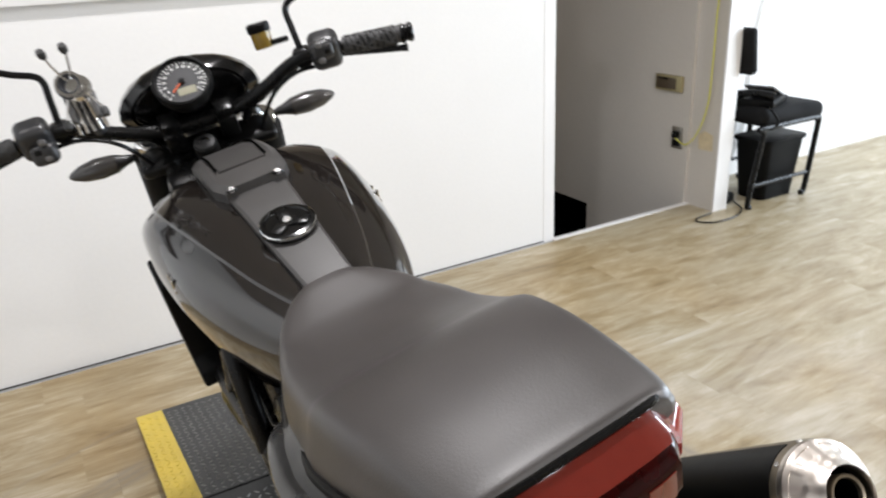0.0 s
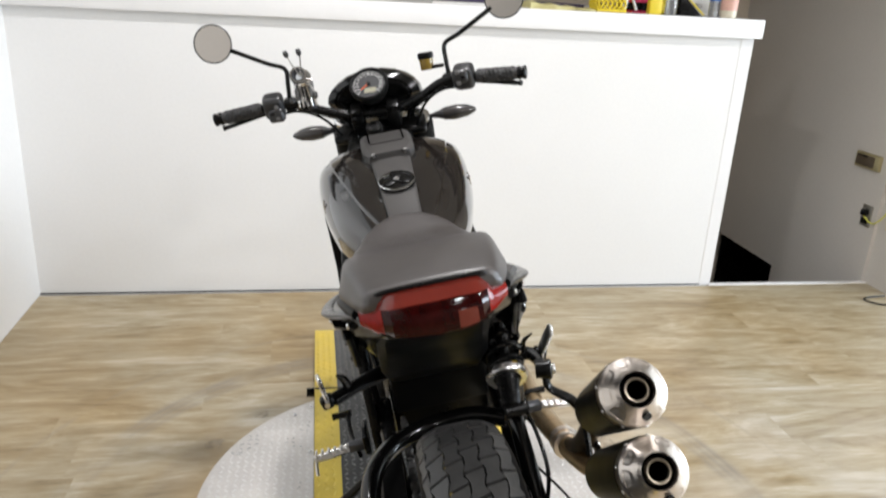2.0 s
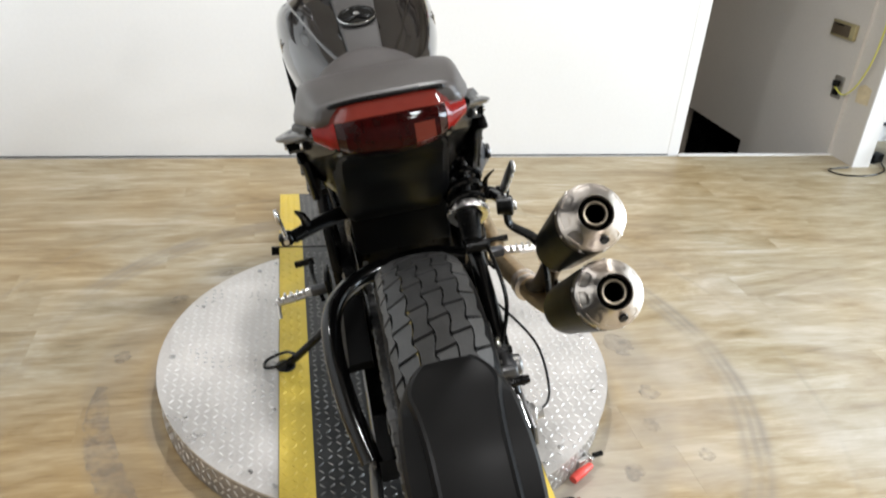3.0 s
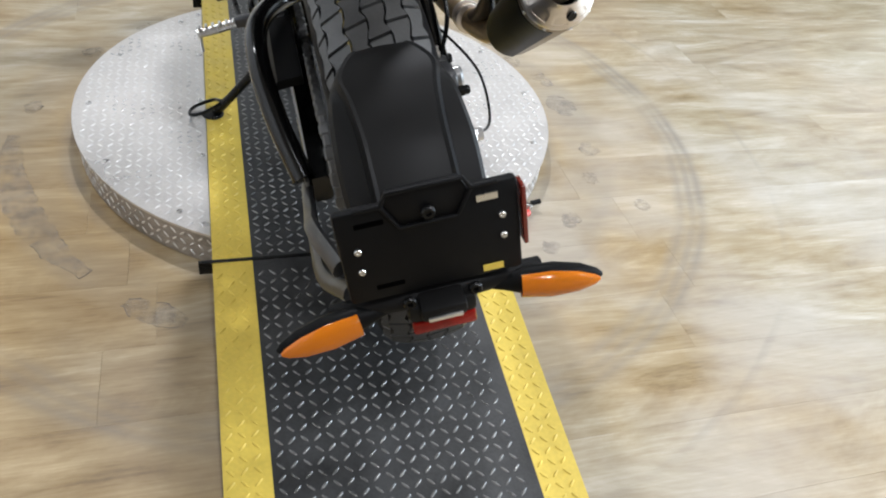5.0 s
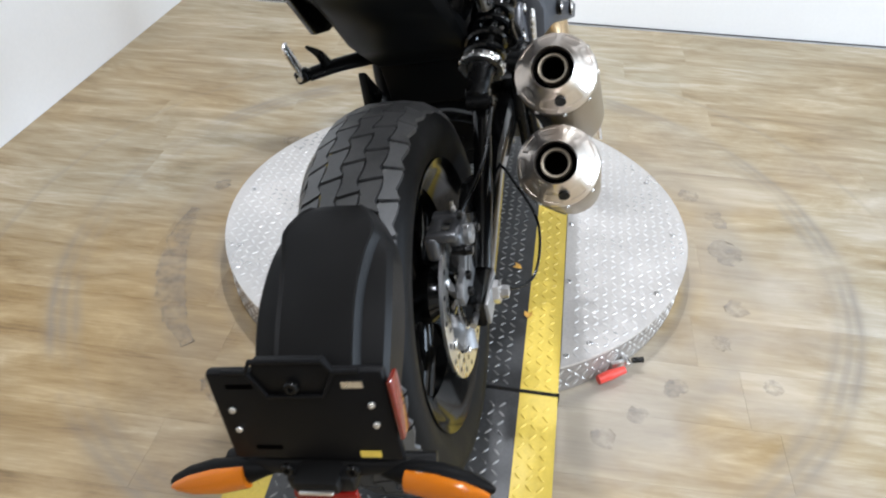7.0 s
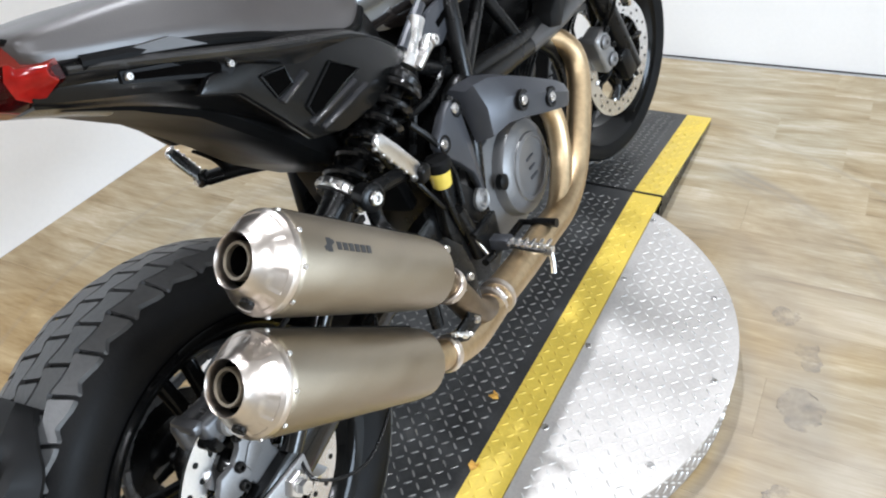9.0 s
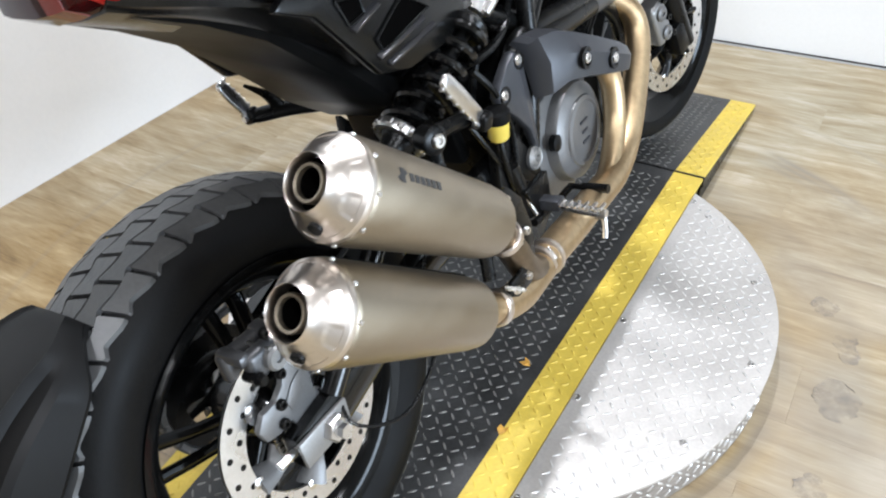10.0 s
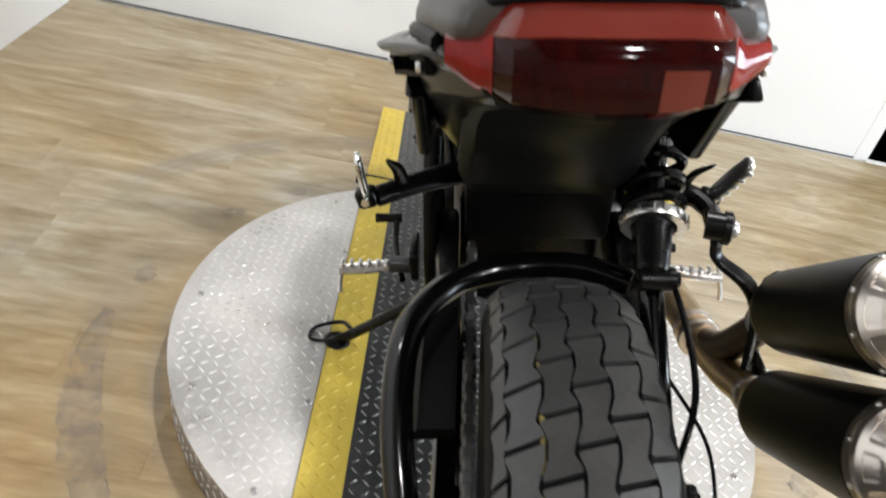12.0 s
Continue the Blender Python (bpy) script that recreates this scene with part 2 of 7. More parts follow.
CAST = surf("grey_cast_alloy", (0.165, 0.163, 0.162), 0.45, 0.55, var=0.12, scale=14, fine=300, bump=0.15)
SATIN_GREY = surf("satin_graphite_cover", (0.055, 0.057, 0.064), 0.36, 0.4, var=0.08, scale=9, bump=0.04)
LIGHT_CAST = surf("light_cast_alloy", (0.25, 0.247, 0.243), 0.42, 0.6, var=0.12, scale=14, fine=300, bump=0.15)
ALU = surf("bright_alloy", (0.72, 0.71, 0.70), 0.28, 1.0, var=0.1, scale=20, fine=260, bump=0.08)
POLISHED = surf("brushed_end_cap_steel", (0.70, 0.64, 0.585), 0.31, 1.0, var=0.05, scale=9, fine=240, bump=0.03, rvar=0.1)
TITAN = surf("brushed_titanium", (0.33, 0.285, 0.222), 0.42, 1.0, var=0.08, scale=5, fine=260, bump=0.08, stretch=(6, 0.6, 6))
GOLD_PIPE = surf("heat_tinted_header_steel", (0.50, 0.375, 0.225), 0.40, 1.0, var=0.22, scale=9, bump=0.03)
DARK_BRONZE = surf("dark_bronze_steel", (0.15, 0.112, 0.07), 0.36, 0.95, var=0.3, scale=14, bump=0.04)
SCOOP = surf("gloss_scoop_plastic", (0.02, 0.02, 0.022), 0.2, var=0.1, scale=12, bump=0.02, spec=0.9)
SMOKE = surf("smoked_lens", (0.045, 0.042, 0.04), 0.18, var=0.1, bump=0, spec=0.6)
CHROME = surf("chrome", (0.8, 0.8, 0.8), 0.1, 1.0, var=0.03, bump=0)
MIRROR = surf("mirror_silver", (0.9, 0.9, 0.9), 0.02, 1.0, var=0.01, bump=0)


# ---- mesh tools ----
def finish(name, bm, material, angle=35, smooth=True):
    me = bpy.data.meshes.new(name)
    bmesh.ops.recalc_face_normals(bm, faces=bm.faces)
    bm.to_mesh(me)
    bm.free()
    me.materials.append(material)
    if smooth:
        me.polygons.foreach_set("use_smooth", [True] * len(me.polygons))
        me.set_sharp_from_angle(angle=radians(angle))
    return me


def part(name, bm, material, parent, label="", angle=35, smooth=True):
    ob = new(name, finish(name, bm, material, angle, smooth))
    ob.parent = parent
    if label:
        tagged(ob, label)
    return ob


def thing(name, m, label, category, group="", kind=""):
    ob = new(name)
    ob.empty_display_size = 0.05
    ob.matrix_world = m
    return tagged(ob, label, category, group, kind)


def solid(name, bm, material, label, category, m=None, group="", kind="", angle=35):
    ob = new(name, finish(name, bm, material, angle))
    if m is not None:
        ob.matrix_world = m
    return tagged(ob, label, category, group, kind)


def join(*bms):
    out = bms[0]
    for b in bms[1:]:
        me = bpy.data.meshes.new("tmp")
        b.to_mesh(me)
        out.from_mesh(me)
        b.free()
        bpy.data.meshes.remove(me)
    return out


def moved(bm, m):
    bmesh.ops.transform(bm, matrix=m, verts=bm.verts)
    return bm


def box(sx, sy, sz, x=0, y=0, z=0, bevel=0.0, rot=(0, 0, 0), segs=2):
    bm = bmesh.new()
    bmesh.ops.create_cube(bm, size=1, matrix=Matrix.Diagonal((sx, sy, sz, 1)))
    if bevel:
        bmesh.ops.bevel(bm, geom=bm.edges[:], offset=bevel, segments=segs, affect="EDGES", profile=0.5)
    return moved(bm, pose(x, y, z, *rot))


def slab(x0, x1, y0, y1, z0, z1, bevel=0.0):
    return box(x1 - x0, y1 - y0, z1 - z0, (x0 + x1) / 2, (y0 + y1) / 2, (z0 + z1) / 2, bevel)


def curve_pts(pts, steps=8):
    """Catmull-Rom through the points."""
    p = [Vector(v) for v in pts]
    if len(p) < 3:
        return p
    p = [2 * p[0] - p[1]] + p + [2 * p[-1] - p[-2]]
    out = []
    for i in range(1, len(p) - 2):
        for k in range(steps):
            t = k / steps
            a, b, c, d = p[i - 1], p[i], p[i + 1], p[i + 2]
            out.append(0.5 * (2 * b + (c - a) * t + (2 * a - 5 * b + 4 * c - d) * t * t + (3 * b - a - 3 * c + d) * t ** 3))
    return out + [p[-2]]


def skin(rings, closed=True, caps=True):
    """Joins rings of equal length."""
    bm = bmesh.new()
    vs = [[bm.verts.new(v) for v in r] for r in rings]
    n = len(rings[0])
    for a, b in zip(vs, vs[1:]):
        for i in range(n if closed else n - 1):
            j = (i + 1) % n
            bm.faces.new((a[i], a[j], b[j], b[i]))
    if caps and closed:
        bm.faces.new(vs[0][::-1])
        bm.faces.new(vs[-1])
    return bm


def tube(pts, r, segs=14, steps=8, squash=1.0, smooth=True):
    """A bent round bar; r: one radius, or one for each given point."""
    c = curve_pts(pts, steps) if smooth else [Vector(v) for v in pts]
    n = len(c)
    rs = [r] * n if not isinstance(r, (list, tuple)) else [float(np.interp(i / (n - 1) * (len(r) - 1), range(len(r)), r)) for i in range(n)]
    rings, side = [], None
    for i, v in enumerate(c):
        d = (c[min(i + 1, n - 1)] - c[max(i - 1, 0)]).normalized()
        if side is None:
            side = d.orthogonal().normalized()
        side = (side - d * side.dot(d)).normalized()
        up = d.cross(side)
        rings.append([v + rs[i] * (side * math.cos(a) + up * squash * math.sin(a)) for a in (2 * math.pi * k / segs for k in range(segs))])
    return skin(rings)


def lathe(profile, m=None, segs=32, closed=False):
    """Turns (radius, height) about z; the ends are closed when the radius is not 0."""
    rings = [[Vector((r * math.cos(a), r * math.sin(a), h)) for a in (2 * math.pi * k / segs for k in range(segs))] for r, h in profile]
    bm = skin(rings + ([rings[0]] if closed else []), caps=not closed)
    if closed:
        bmesh.ops.remove_doubles(bm, verts=bm.verts, dist=1e-6)
    return moved(bm, m) if m is not None else bm


def along(a, b):
    """A frame at a whose z points to b."""
    a, b = Vector(a), Vector(b)
    return Matrix.Translation(a) @ (b - a).to_track_quat("Z", "Y").to_matrix().to_4x4()


def rod(a, b, r, segs=16, r2=None):
    h = (Vector(b) - Vector(a)).length
    return lathe([(r, 0), (r2 or r, h)], along(a, b), segs)


def bolt(at, towards, r=0.007, h=0.005):
    """A round-head screw with a socket."""
    d = (Vector(towards) - Vector(at)).normalized()
    return lathe([(r, 0), (r, h * 0.6), (r * 0.8, h), (r * 0.45, h), (r * 0.4, h * 0.4), (0.0002, h * 0.4)], along(at, Vector(at) + d), 12)


def plate(outline, thick, m=None, bevel=0.0):
    """A plate cut to an outline in xy, thick along z, centred."""
    bm = bmesh.new()
    f = bm.faces.new([bm.verts.new((x, y, -thick / 2)) for x, y in outline])
    r = bmesh.ops.extrude_face_region(bm, geom=[f])
    bmesh.ops.translate(bm, vec=(0, 0, thick), verts=[v for v in r["geom"] if isinstance(v, bmesh.types.BMVert)])
    if bevel:
        bmesh.ops.bevel(bm, geom=[e for e in bm.edges if e.is_manifold and e.calc_face_angle(0) > 0.5], offset=bevel, segments=2, affect="EDGES", profile=0.5)
    return moved(bm, m) if m is not None else bm


# a plate drawn as (y, z) of the bike, lying at one x
def side_plate(outline, x, thick, bevel=0.0):
    m = Matrix(((0, 0, 1, x), (1, 0, 0, 0), (0, 1, 0, 0), (0, 0, 0, 1)))
    return plate(outline, thick, m, bevel)


def softened(bm, width, limit=14):
    """Rounds the edges that bend by more than the limit."""
    edges = [e for e in bm.edges if len(e.link_faces) == 2 and math.degrees(e.calc_face_angle(0.0)) > limit]
    bmesh.ops.bevel(bm, geom=edges, offset=width, segments=2, profile=0.5, affect="EDGES", clamp_overlap=True)
    return bm


# ---- room ----
X0, XR, YB = -3.32, 4.6, -7.0          # left wall, right wall, wall behind
HALF_END, LEDGE, BACK = 0.06, 1.38, 1.66
STAIR_X = 0.99                          # wall on the far side of the stairwell
RIGHT_Y = 0.215

def structure(name, bm, material, label, category="", angle=35):
    return solid(name, bm, material, label, category or name.split("_")[0], kind="structure", angle=angle)

floor = structure("floor", join(slab(X0 - 0.1, XR, YB, -0.022, -0.12, -0.006), slab(1.1, XR, -0.022, RIGHT_Y, -0.12, -0.006)), SUBFLOOR, "pale tan wood-look vinyl plank floor with scuff rings", "floor")
structure("wall_left", slab(X0 - 0.12, X0, -3.4, BACK, -0.12, CEIL), WALL, "plain white painted side wall", "wall")
structure("wall_left_rear", slab(X0 - 0.12, X0, YB, -3.4, -0.12, CEIL), WALL_FAR, "unseen rear part of the side wall, beige for the mirrors", "wall")
structure("wall_back", slab(X0, STAIR_X + 0.12, BACK, BACK + 0.12, -2.6, CEIL), WALL_BACK, "plain beige painted wall above the ledge", "wall")
# the unseen wall to the east has an opening added for the fill light
W0, W1 = 0.7, 2.4
structure("wall_behind", slab(X0 - 0.12, XR + 0.12, YB - 0.12, YB, -0.12, CEIL), WALL_FAR, "plain unseen wall at the far end, beige for the mirrors", "wall")
structure("wall_east", join(slab(XR, XR + 0.12, YB, RIGHT_Y + 0.12, -0.12, W0), slab(XR, XR + 0.12, YB, RIGHT_Y + 0.12, W1, CEIL), slab(XR, XR + 0.12, YB, -4.3, W0, W1), slab(XR, XR + 0.12, -0.9, RIGHT_Y + 0.12, W0, W1)), WALL, "unseen white wall with an opening added for the fill light", "wall")
structure("wall_north", slab(1.1, XR + 0.12, RIGHT_Y, RIGHT_Y + 0.12, -0.12, CEIL), WALL, "plain white wall behind the black chair", "wall")
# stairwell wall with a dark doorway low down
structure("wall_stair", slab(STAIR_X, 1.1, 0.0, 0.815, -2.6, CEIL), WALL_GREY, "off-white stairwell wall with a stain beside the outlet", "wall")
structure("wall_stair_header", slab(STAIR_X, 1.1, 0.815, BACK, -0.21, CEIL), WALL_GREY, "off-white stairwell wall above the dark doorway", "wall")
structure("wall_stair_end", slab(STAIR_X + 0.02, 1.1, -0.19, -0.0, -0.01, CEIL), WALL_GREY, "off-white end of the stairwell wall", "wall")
structure("wall_end_trim", slab(STAIR_X + 0.015, 1.108, -0.2, -0.19, 0.0, CEIL), TRIM, "white end trim of the stairwell wall", "trim")
structure("stairwell_floor", slab(0.0, 2.2, -0.02, BACK, -2.7, -2.6), JOINT, "dark floor at the foot of the stairwell", "floor")
# Recess surfaces are black, so the doorway's darkness lies in the colour.
structure("doorway_recess", join(slab(1.9, 2.0, 0.7, BACK, -2.6, 0), slab(1.1, 1.9, 0.7, 0.815, -2.6, -0.1), slab(1.1, 1.9, 0.815, BACK, -0.2, -0.1), slab(1.1, 2.0, BACK, BACK + 0.1, -2.7, 0)), SATIN_BLACK, "doorway recess below the stairs, painted black for its darkness", "doorway")
# half wall with a boxed cap
structure("wall_half", slab(X0, HALF_END, 0.0, BACK, -2.6, LEDGE - 0.045), WALL, "white half wall that closes the stair side", "wall")
structure("half_wall_post", slab(HALF_END - 0.06, HALF_END + 0.004, -0.0015, 0.1, 0.0, LEDGE - 0.09), TRIM, "white end board of the half wall", "trim")
structure("ledge_top", slab(X0, HALF_END + 0.02, -0.022, BACK, LEDGE - 0.03, LEDGE), TRIM, "white painted ledge on top of the half wall", "ledge")
structure("ledge_fascia", slab(X0, HALF_END + 0.02, -0.045, -0.0225, LEDGE - 0.085, LEDGE + 0.0015, 0.002), TRIM, "white fascia board under the ledge", "trim")
structure("stair_nosing", slab(HALF_END, STAIR_X + 0.02, -0.022, 0.012, -0.12, 0.004, 0.002), TRIM, "white nosing strip at the head of the stairs", "trim")
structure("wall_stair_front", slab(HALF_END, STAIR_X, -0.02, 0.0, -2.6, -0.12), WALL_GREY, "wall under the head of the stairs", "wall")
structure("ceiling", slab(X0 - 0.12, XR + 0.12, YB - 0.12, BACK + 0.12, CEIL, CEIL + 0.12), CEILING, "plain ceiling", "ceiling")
structure("wall_base_joint", slab(X0, HALF_END - 0.06, -0.004, 0.0, 0.0, 0.005), JOINT, "thin dark gap along the foot of the half wall", "trim")

for (lx, ly), power, beam in zip(LAMPS, POWER, BEAM):
    fit_ = thing("ceiling_light", pose(lx, ly, CEIL), "round white recessed ceiling downlight", "ceiling light", "ceiling downlights")
    part("rim", lathe([(0.075, -0.012), (0.095, -0.012), (0.1, -0.004), (0.1, 0.0), (0.075, 0.0)], None, 24, True), TRIM, fit_)
    part("diffuser", lathe([(0.074, -0.006), (0.074, -0.002)], None, 24), glow_mat("lamp_glow", (1, 0.94, 0.85), 12.0), fit_)
    lamp("downlight", "AREA", pose(lx, ly, CEIL - 0.02), power, 0.16, WARM, beam)


# ---- turntable ----
TOP, RAD, HW, REACH = 0.092, 0.630, 0.3065, 1.25
table = thing("turntable", pose(-1.763, -1.757, 0, 0, 0, -0.55), "round aluminium tread-plate turntable with a black and yellow drive-on track", "turntable")


def lozenge(length=0.0186, width=0.0050, high=0.0015):
    n = 8
    pts = [(length / 2 * math.cos(a), width / 2 * math.copysign(abs(math.sin(a)) ** 1.0, math.sin(a))) for a in (2 * math.pi * k / n for k in range(n))]
    lo = [(x, y, 0) for x, y in pts]
    hi = [(x * 0.78, y * 0.6, high) for x, y in pts]
    faces = [(k, (k + 1) % n, n + (k + 1) % n, n + k) for k in range(n)] + [tuple(range(n, 2 * n))]
    return lo + hi, faces


def treads(name, inside, x0, x1, y0, y1, height, material, parent, pitch=0.0225, high=0.0013):
    """Raised lozenges of a tread plate, turned this way and that in a chequer."""
    v0, f0 = lozenge(high=high)
    verts, faces = [], []
    for i in range(int((x1 - x0) / pitch) + 1):
        for j in range(int((y1 - y0) / pitch) + 1):
            cx, cy = x0 + (i + 0.5) * pitch, y0 + (j + 0.5) * pitch
            if not inside(cx, cy) or cx > x1 - 0.0065 or cy > y1 - 0.0065:
                continue
            a = radians(45 if (i + j) % 2 else -45)
            k = len(verts)
            verts += [(cx + x * math.cos(a) - y * math.sin(a), cy + x * math.sin(a) + y * math.cos(a), z + height(cx + x * math.cos(a) - y * math.sin(a), cy + x * math.sin(a) + y * math.cos(a))) for x, y, z in v0]
            faces += [tuple(k + q for q in f) for f in f0]
    me = bpy.data.meshes.new(name)
    me.from_pydata(verts, [], faces)
    me.materials.append(material)
    me.polygons.foreach_set("use_smooth", [True] * len(me.polygons))
    me.set_sharp_from_angle(angle=radians(60))
    ob = new(name, me)
    ob.parent = parent
    return tagged(ob, kind="stuff")


def half_disc(side):
    a0 = math.asin(HW / RAD)
    arc = [(RAD * math.sin(a), RAD * math.cos(a)) for a in np.linspace(a0 + 0.004, math.pi - a0 - 0.004, 40)]
    return [(side * x, y) for x, y in arc]


DISC_LEVEL = lambda x, y: TOP
RAMP = lambda x, y: TOP if abs(y) < 0.63 else TOP - (abs(y) - 0.63) * (TOP - 0.022) / (REACH - 0.63)
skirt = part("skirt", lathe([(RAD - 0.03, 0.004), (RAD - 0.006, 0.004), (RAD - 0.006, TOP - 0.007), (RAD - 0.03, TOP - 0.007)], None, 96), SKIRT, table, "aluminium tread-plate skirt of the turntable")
def skirt_treads(parent, r, pitch=0.0225):
    """Raised lozenges round the rim, in three rows."""
    v0, f0 = lozenge(high=0.0013)
    verts, faces = [], []
    n = int(2 * math.pi * r / pitch)
    for i in range(n):
        for j in range(3):
            a, t0, z0, k = radians(45 if (i + j) % 2 else -45), 2 * math.pi * i / n, 0.02 + j * pitch, len(verts)
            for x, y, h in v0:
                u, v = x * math.cos(a) - y * math.sin(a), x * math.sin(a) + y * math.cos(a)
                verts.append(((r + h) * math.cos(t0 + u / r), (r + h) * math.sin(t0 + u / r), z0 + v))
            faces += [tuple(k + q for q in f) for f in f0]
    me = bpy.data.meshes.new("tread_pattern")
    me.from_pydata(verts, [], faces)
    me.materials.append(SILVER_TOPS)
    ob = new("tread_pattern", me)
    ob.parent = parent
    return tagged(ob, kind="stuff")


skirt_treads(skirt, RAD - 0.006)
for side in (-1, 1):
    out = half_disc(side)
    seg = part("side_plate", plate(out if side < 0 else out[::-1], 0.006, pose(0, 0, TOP - 0.003)), SILVER_PLATE, table, "bright aluminium tread plate segment", smooth=False)
    treads("tread_pattern", lambda x, y: math.hypot(x, y) < RAD - 0.012 and abs(x) > HW + 0.012, *((HW, RAD) if side > 0 else (-RAD, -HW)), -RAD, RAD, DISC_LEVEL, SILVER_TOPS, seg, high=0.0011)
    for k in range(-4, 5):
        a = k * radians(25.6)
        x, yy = side * 0.592 * math.cos(a), 0.592 * math.sin(a)
        if abs(x) > HW + 0.012:
            part("screw", bolt((x, yy, TOP), (x, yy, 1), 0.0075, 0.0035), ALU, seg)
    for yy in (-0.51, -0.25, 0.0, 0.25, 0.51):
        x = side * (HW + 0.012)
        part("screw", bolt((x, yy, TOP), (x, yy, 1), 0.0075, 0.0035), ALU, seg)


def strip(x0, x1, y0, y1, thick=0.008):
    """A flat run of track that follows the ramp."""
    rings = []
    for yy in (y0, y1):
        z = RAMP(0, yy)
        rings.append([Vector((x0, yy, z - thick)), Vector((x1, yy, z - thick)), Vector((x1, yy, z)), Vector((x0, yy, z))])
    return skin(rings)


YW = 0.08
for name, y0, y1 in (("track_plate", -0.628, 0.628), ("ramp_plate", 0.635, REACH), ("ramp_plate", -REACH, -0.635)):
    run = part(name, strip(-HW + YW, HW - YW, y0, y1), BLACK_PLATE, table, "black tread-plate track, scuffed bright on the raised pattern", smooth=False)
    treads("tread_pattern", lambda x, y: True, -HW + YW + 0.004, HW - YW - 0.01, y0 + 0.004, y1 - 0.02, RAMP, WORN_STEEL, run)
    for side in (-1, 1):
        xa, xb = sorted((side * (HW - YW), side * HW))
        ed = part("edge_stripe", strip(xa, xb, y0, y1), YELLOW, table, "yellow painted edge of the track", smooth=False)
        treads("tread_pattern", lambda x, y: True, xa + 0.001, xb - 0.003, y0 + 0.004, y1 - 0.02, RAMP, YELLOW, ed, high=0.0018)
    if name == "ramp_plate":
        for sx in (-HW + 0.004, HW - 0.01):
            part("ramp_side", skin([[Vector((sx, yy, 0.002)), Vector((sx + 0.006, yy, 0.002)), Vector((sx + 0.006, yy, RAMP(0, yy) - 0.008)), Vector((sx, yy, RAMP(0, yy) - 0.008))] for yy in (y0, y1)]), SATIN_BLACK, table, smooth=False)
for yy in (-0.6315, 0.6315):
    part("joint_strip", slab(-HW - 0.028, HW + 0.003, yy - 0.0045, yy + 0.0045, TOP - 0.03, TOP + 0.0015, 0.001), SATIN_BLACK, table)


# ---- motorcycle ----
# Built upright about its rear contact patch: x right, y ahead, z up; then leaned on its side stand.
SWITCH_GREY = surf("dark_grey_switch_plastic", (0.022, 0.022, 0.023), 0.38, var=0.15, scale=20, fine=300, bump=0.1, dist=0.0005)
PANEL_GREY = surf("pewter_panel_paint", (0.056, 0.053, 0.051), 0.36, 0.1, var=0.08, scale=9, fine=500, bump=0.08, dist=0.0005)
CALIPER = surf("grey_caliper_paint", (0.085, 0.085, 0.087), 0.36, 0.5, var=0.12, scale=14, fine=300, bump=0.1)
HOLDER_BLACK = surf("matt_black_holder_plastic", (0.0042, 0.0042, 0.0046), 0.5, var=0.15, scale=9, fine=400, bump=0.15, dist=0.0005, spec=0.12)
BRACKET = surf("satin_bracket_steel", (0.03, 0.03, 0.031), 0.35, 0.3, var=0.15, scale=14, bump=0.05)
# Painted in as the shade of slots and grooves that have no depth.
SLOT_SHADE = surf("deep_black", (0.0015, 0.0015, 0.0015), 0.9, var=0.2, bump=0, spec=0.0)
AMBER = glass_mat("amber_lens", (0.80, 0.22, 0.008), 0.08, 0.35)
RED_LENS = surf("red_lens", (0.22, 0.009, 0.006), 0.07, var=0.35, scale=38, bump=0, spec=0.22)
RED_TOP = surf("red_lens_rim", (0.14, 0.016, 0.010), 0.09, var=0.1, bump=0, coat=0.25, spec=0.5)
RED_SMOKE = surf("dark_red_lens", (0.020, 0.0005, 0.0005), 0.06, var=0.6, scale=55, bump=0, spec=0.22)
bike = thing("motorcycle", pose(-1.684, -2.504, 0.092, 0, 0, -1.2) @ pose(0, 0, 0, 0, -12.3, 0), "black roadster motorcycle with twin titanium mufflers, leaning on its side stand", "motorcycle")


def bp(name, bm, material, label="", parent=None, angle=35):
    return part(name, bm, material, parent or bike, label, angle)


RX = Matrix(((0, 0, 1, 0), (1, 0, 0, 0), (0, 1, 0, 0), (0, 0, 0, 1)))   # lathe axis z -> bike x


def wheel_frame(y, z, x=0.0):
    return Matrix.Translation((x, y, z)) @ RX


def tyre(profile_w, r, rim_r, m):
    """A tyre carcass turned about its axle; (radius, across) pairs."""
    w = profile_w / 2
    prof = [(rim_r - 0.006, -w * 0.72), (rim_r + 0.012, -w * 0.86), (rim_r + (r - rim_r) * 0.35, -w * 0.99), (rim_r + (r - rim_r) * 0.55, -w), (r - 0.032, -w * 0.93), (r - 0.0165, -w * 0.72), (r - 0.0095, -w * 0.4), (r - 0.0075, 0)]
    prof += [(a, -b) for a, b in prof[-2::-1]]
    prof += [(rim_r - 0.006, w * 0.5), (rim_r - 0.006, -w * 0.5)]
    return lathe(prof, m, 72, True)


def crown(w, r, s):
    """Radius of the tyre's crown at a share s of its half width."""
    a = abs(s)
    return float(np.interp(a, [0, 0.4, 0.72, 0.93, 1.0], [r - 0.0075, r - 0.0095, r - 0.0165, r - 0.033, r - 0.055]))


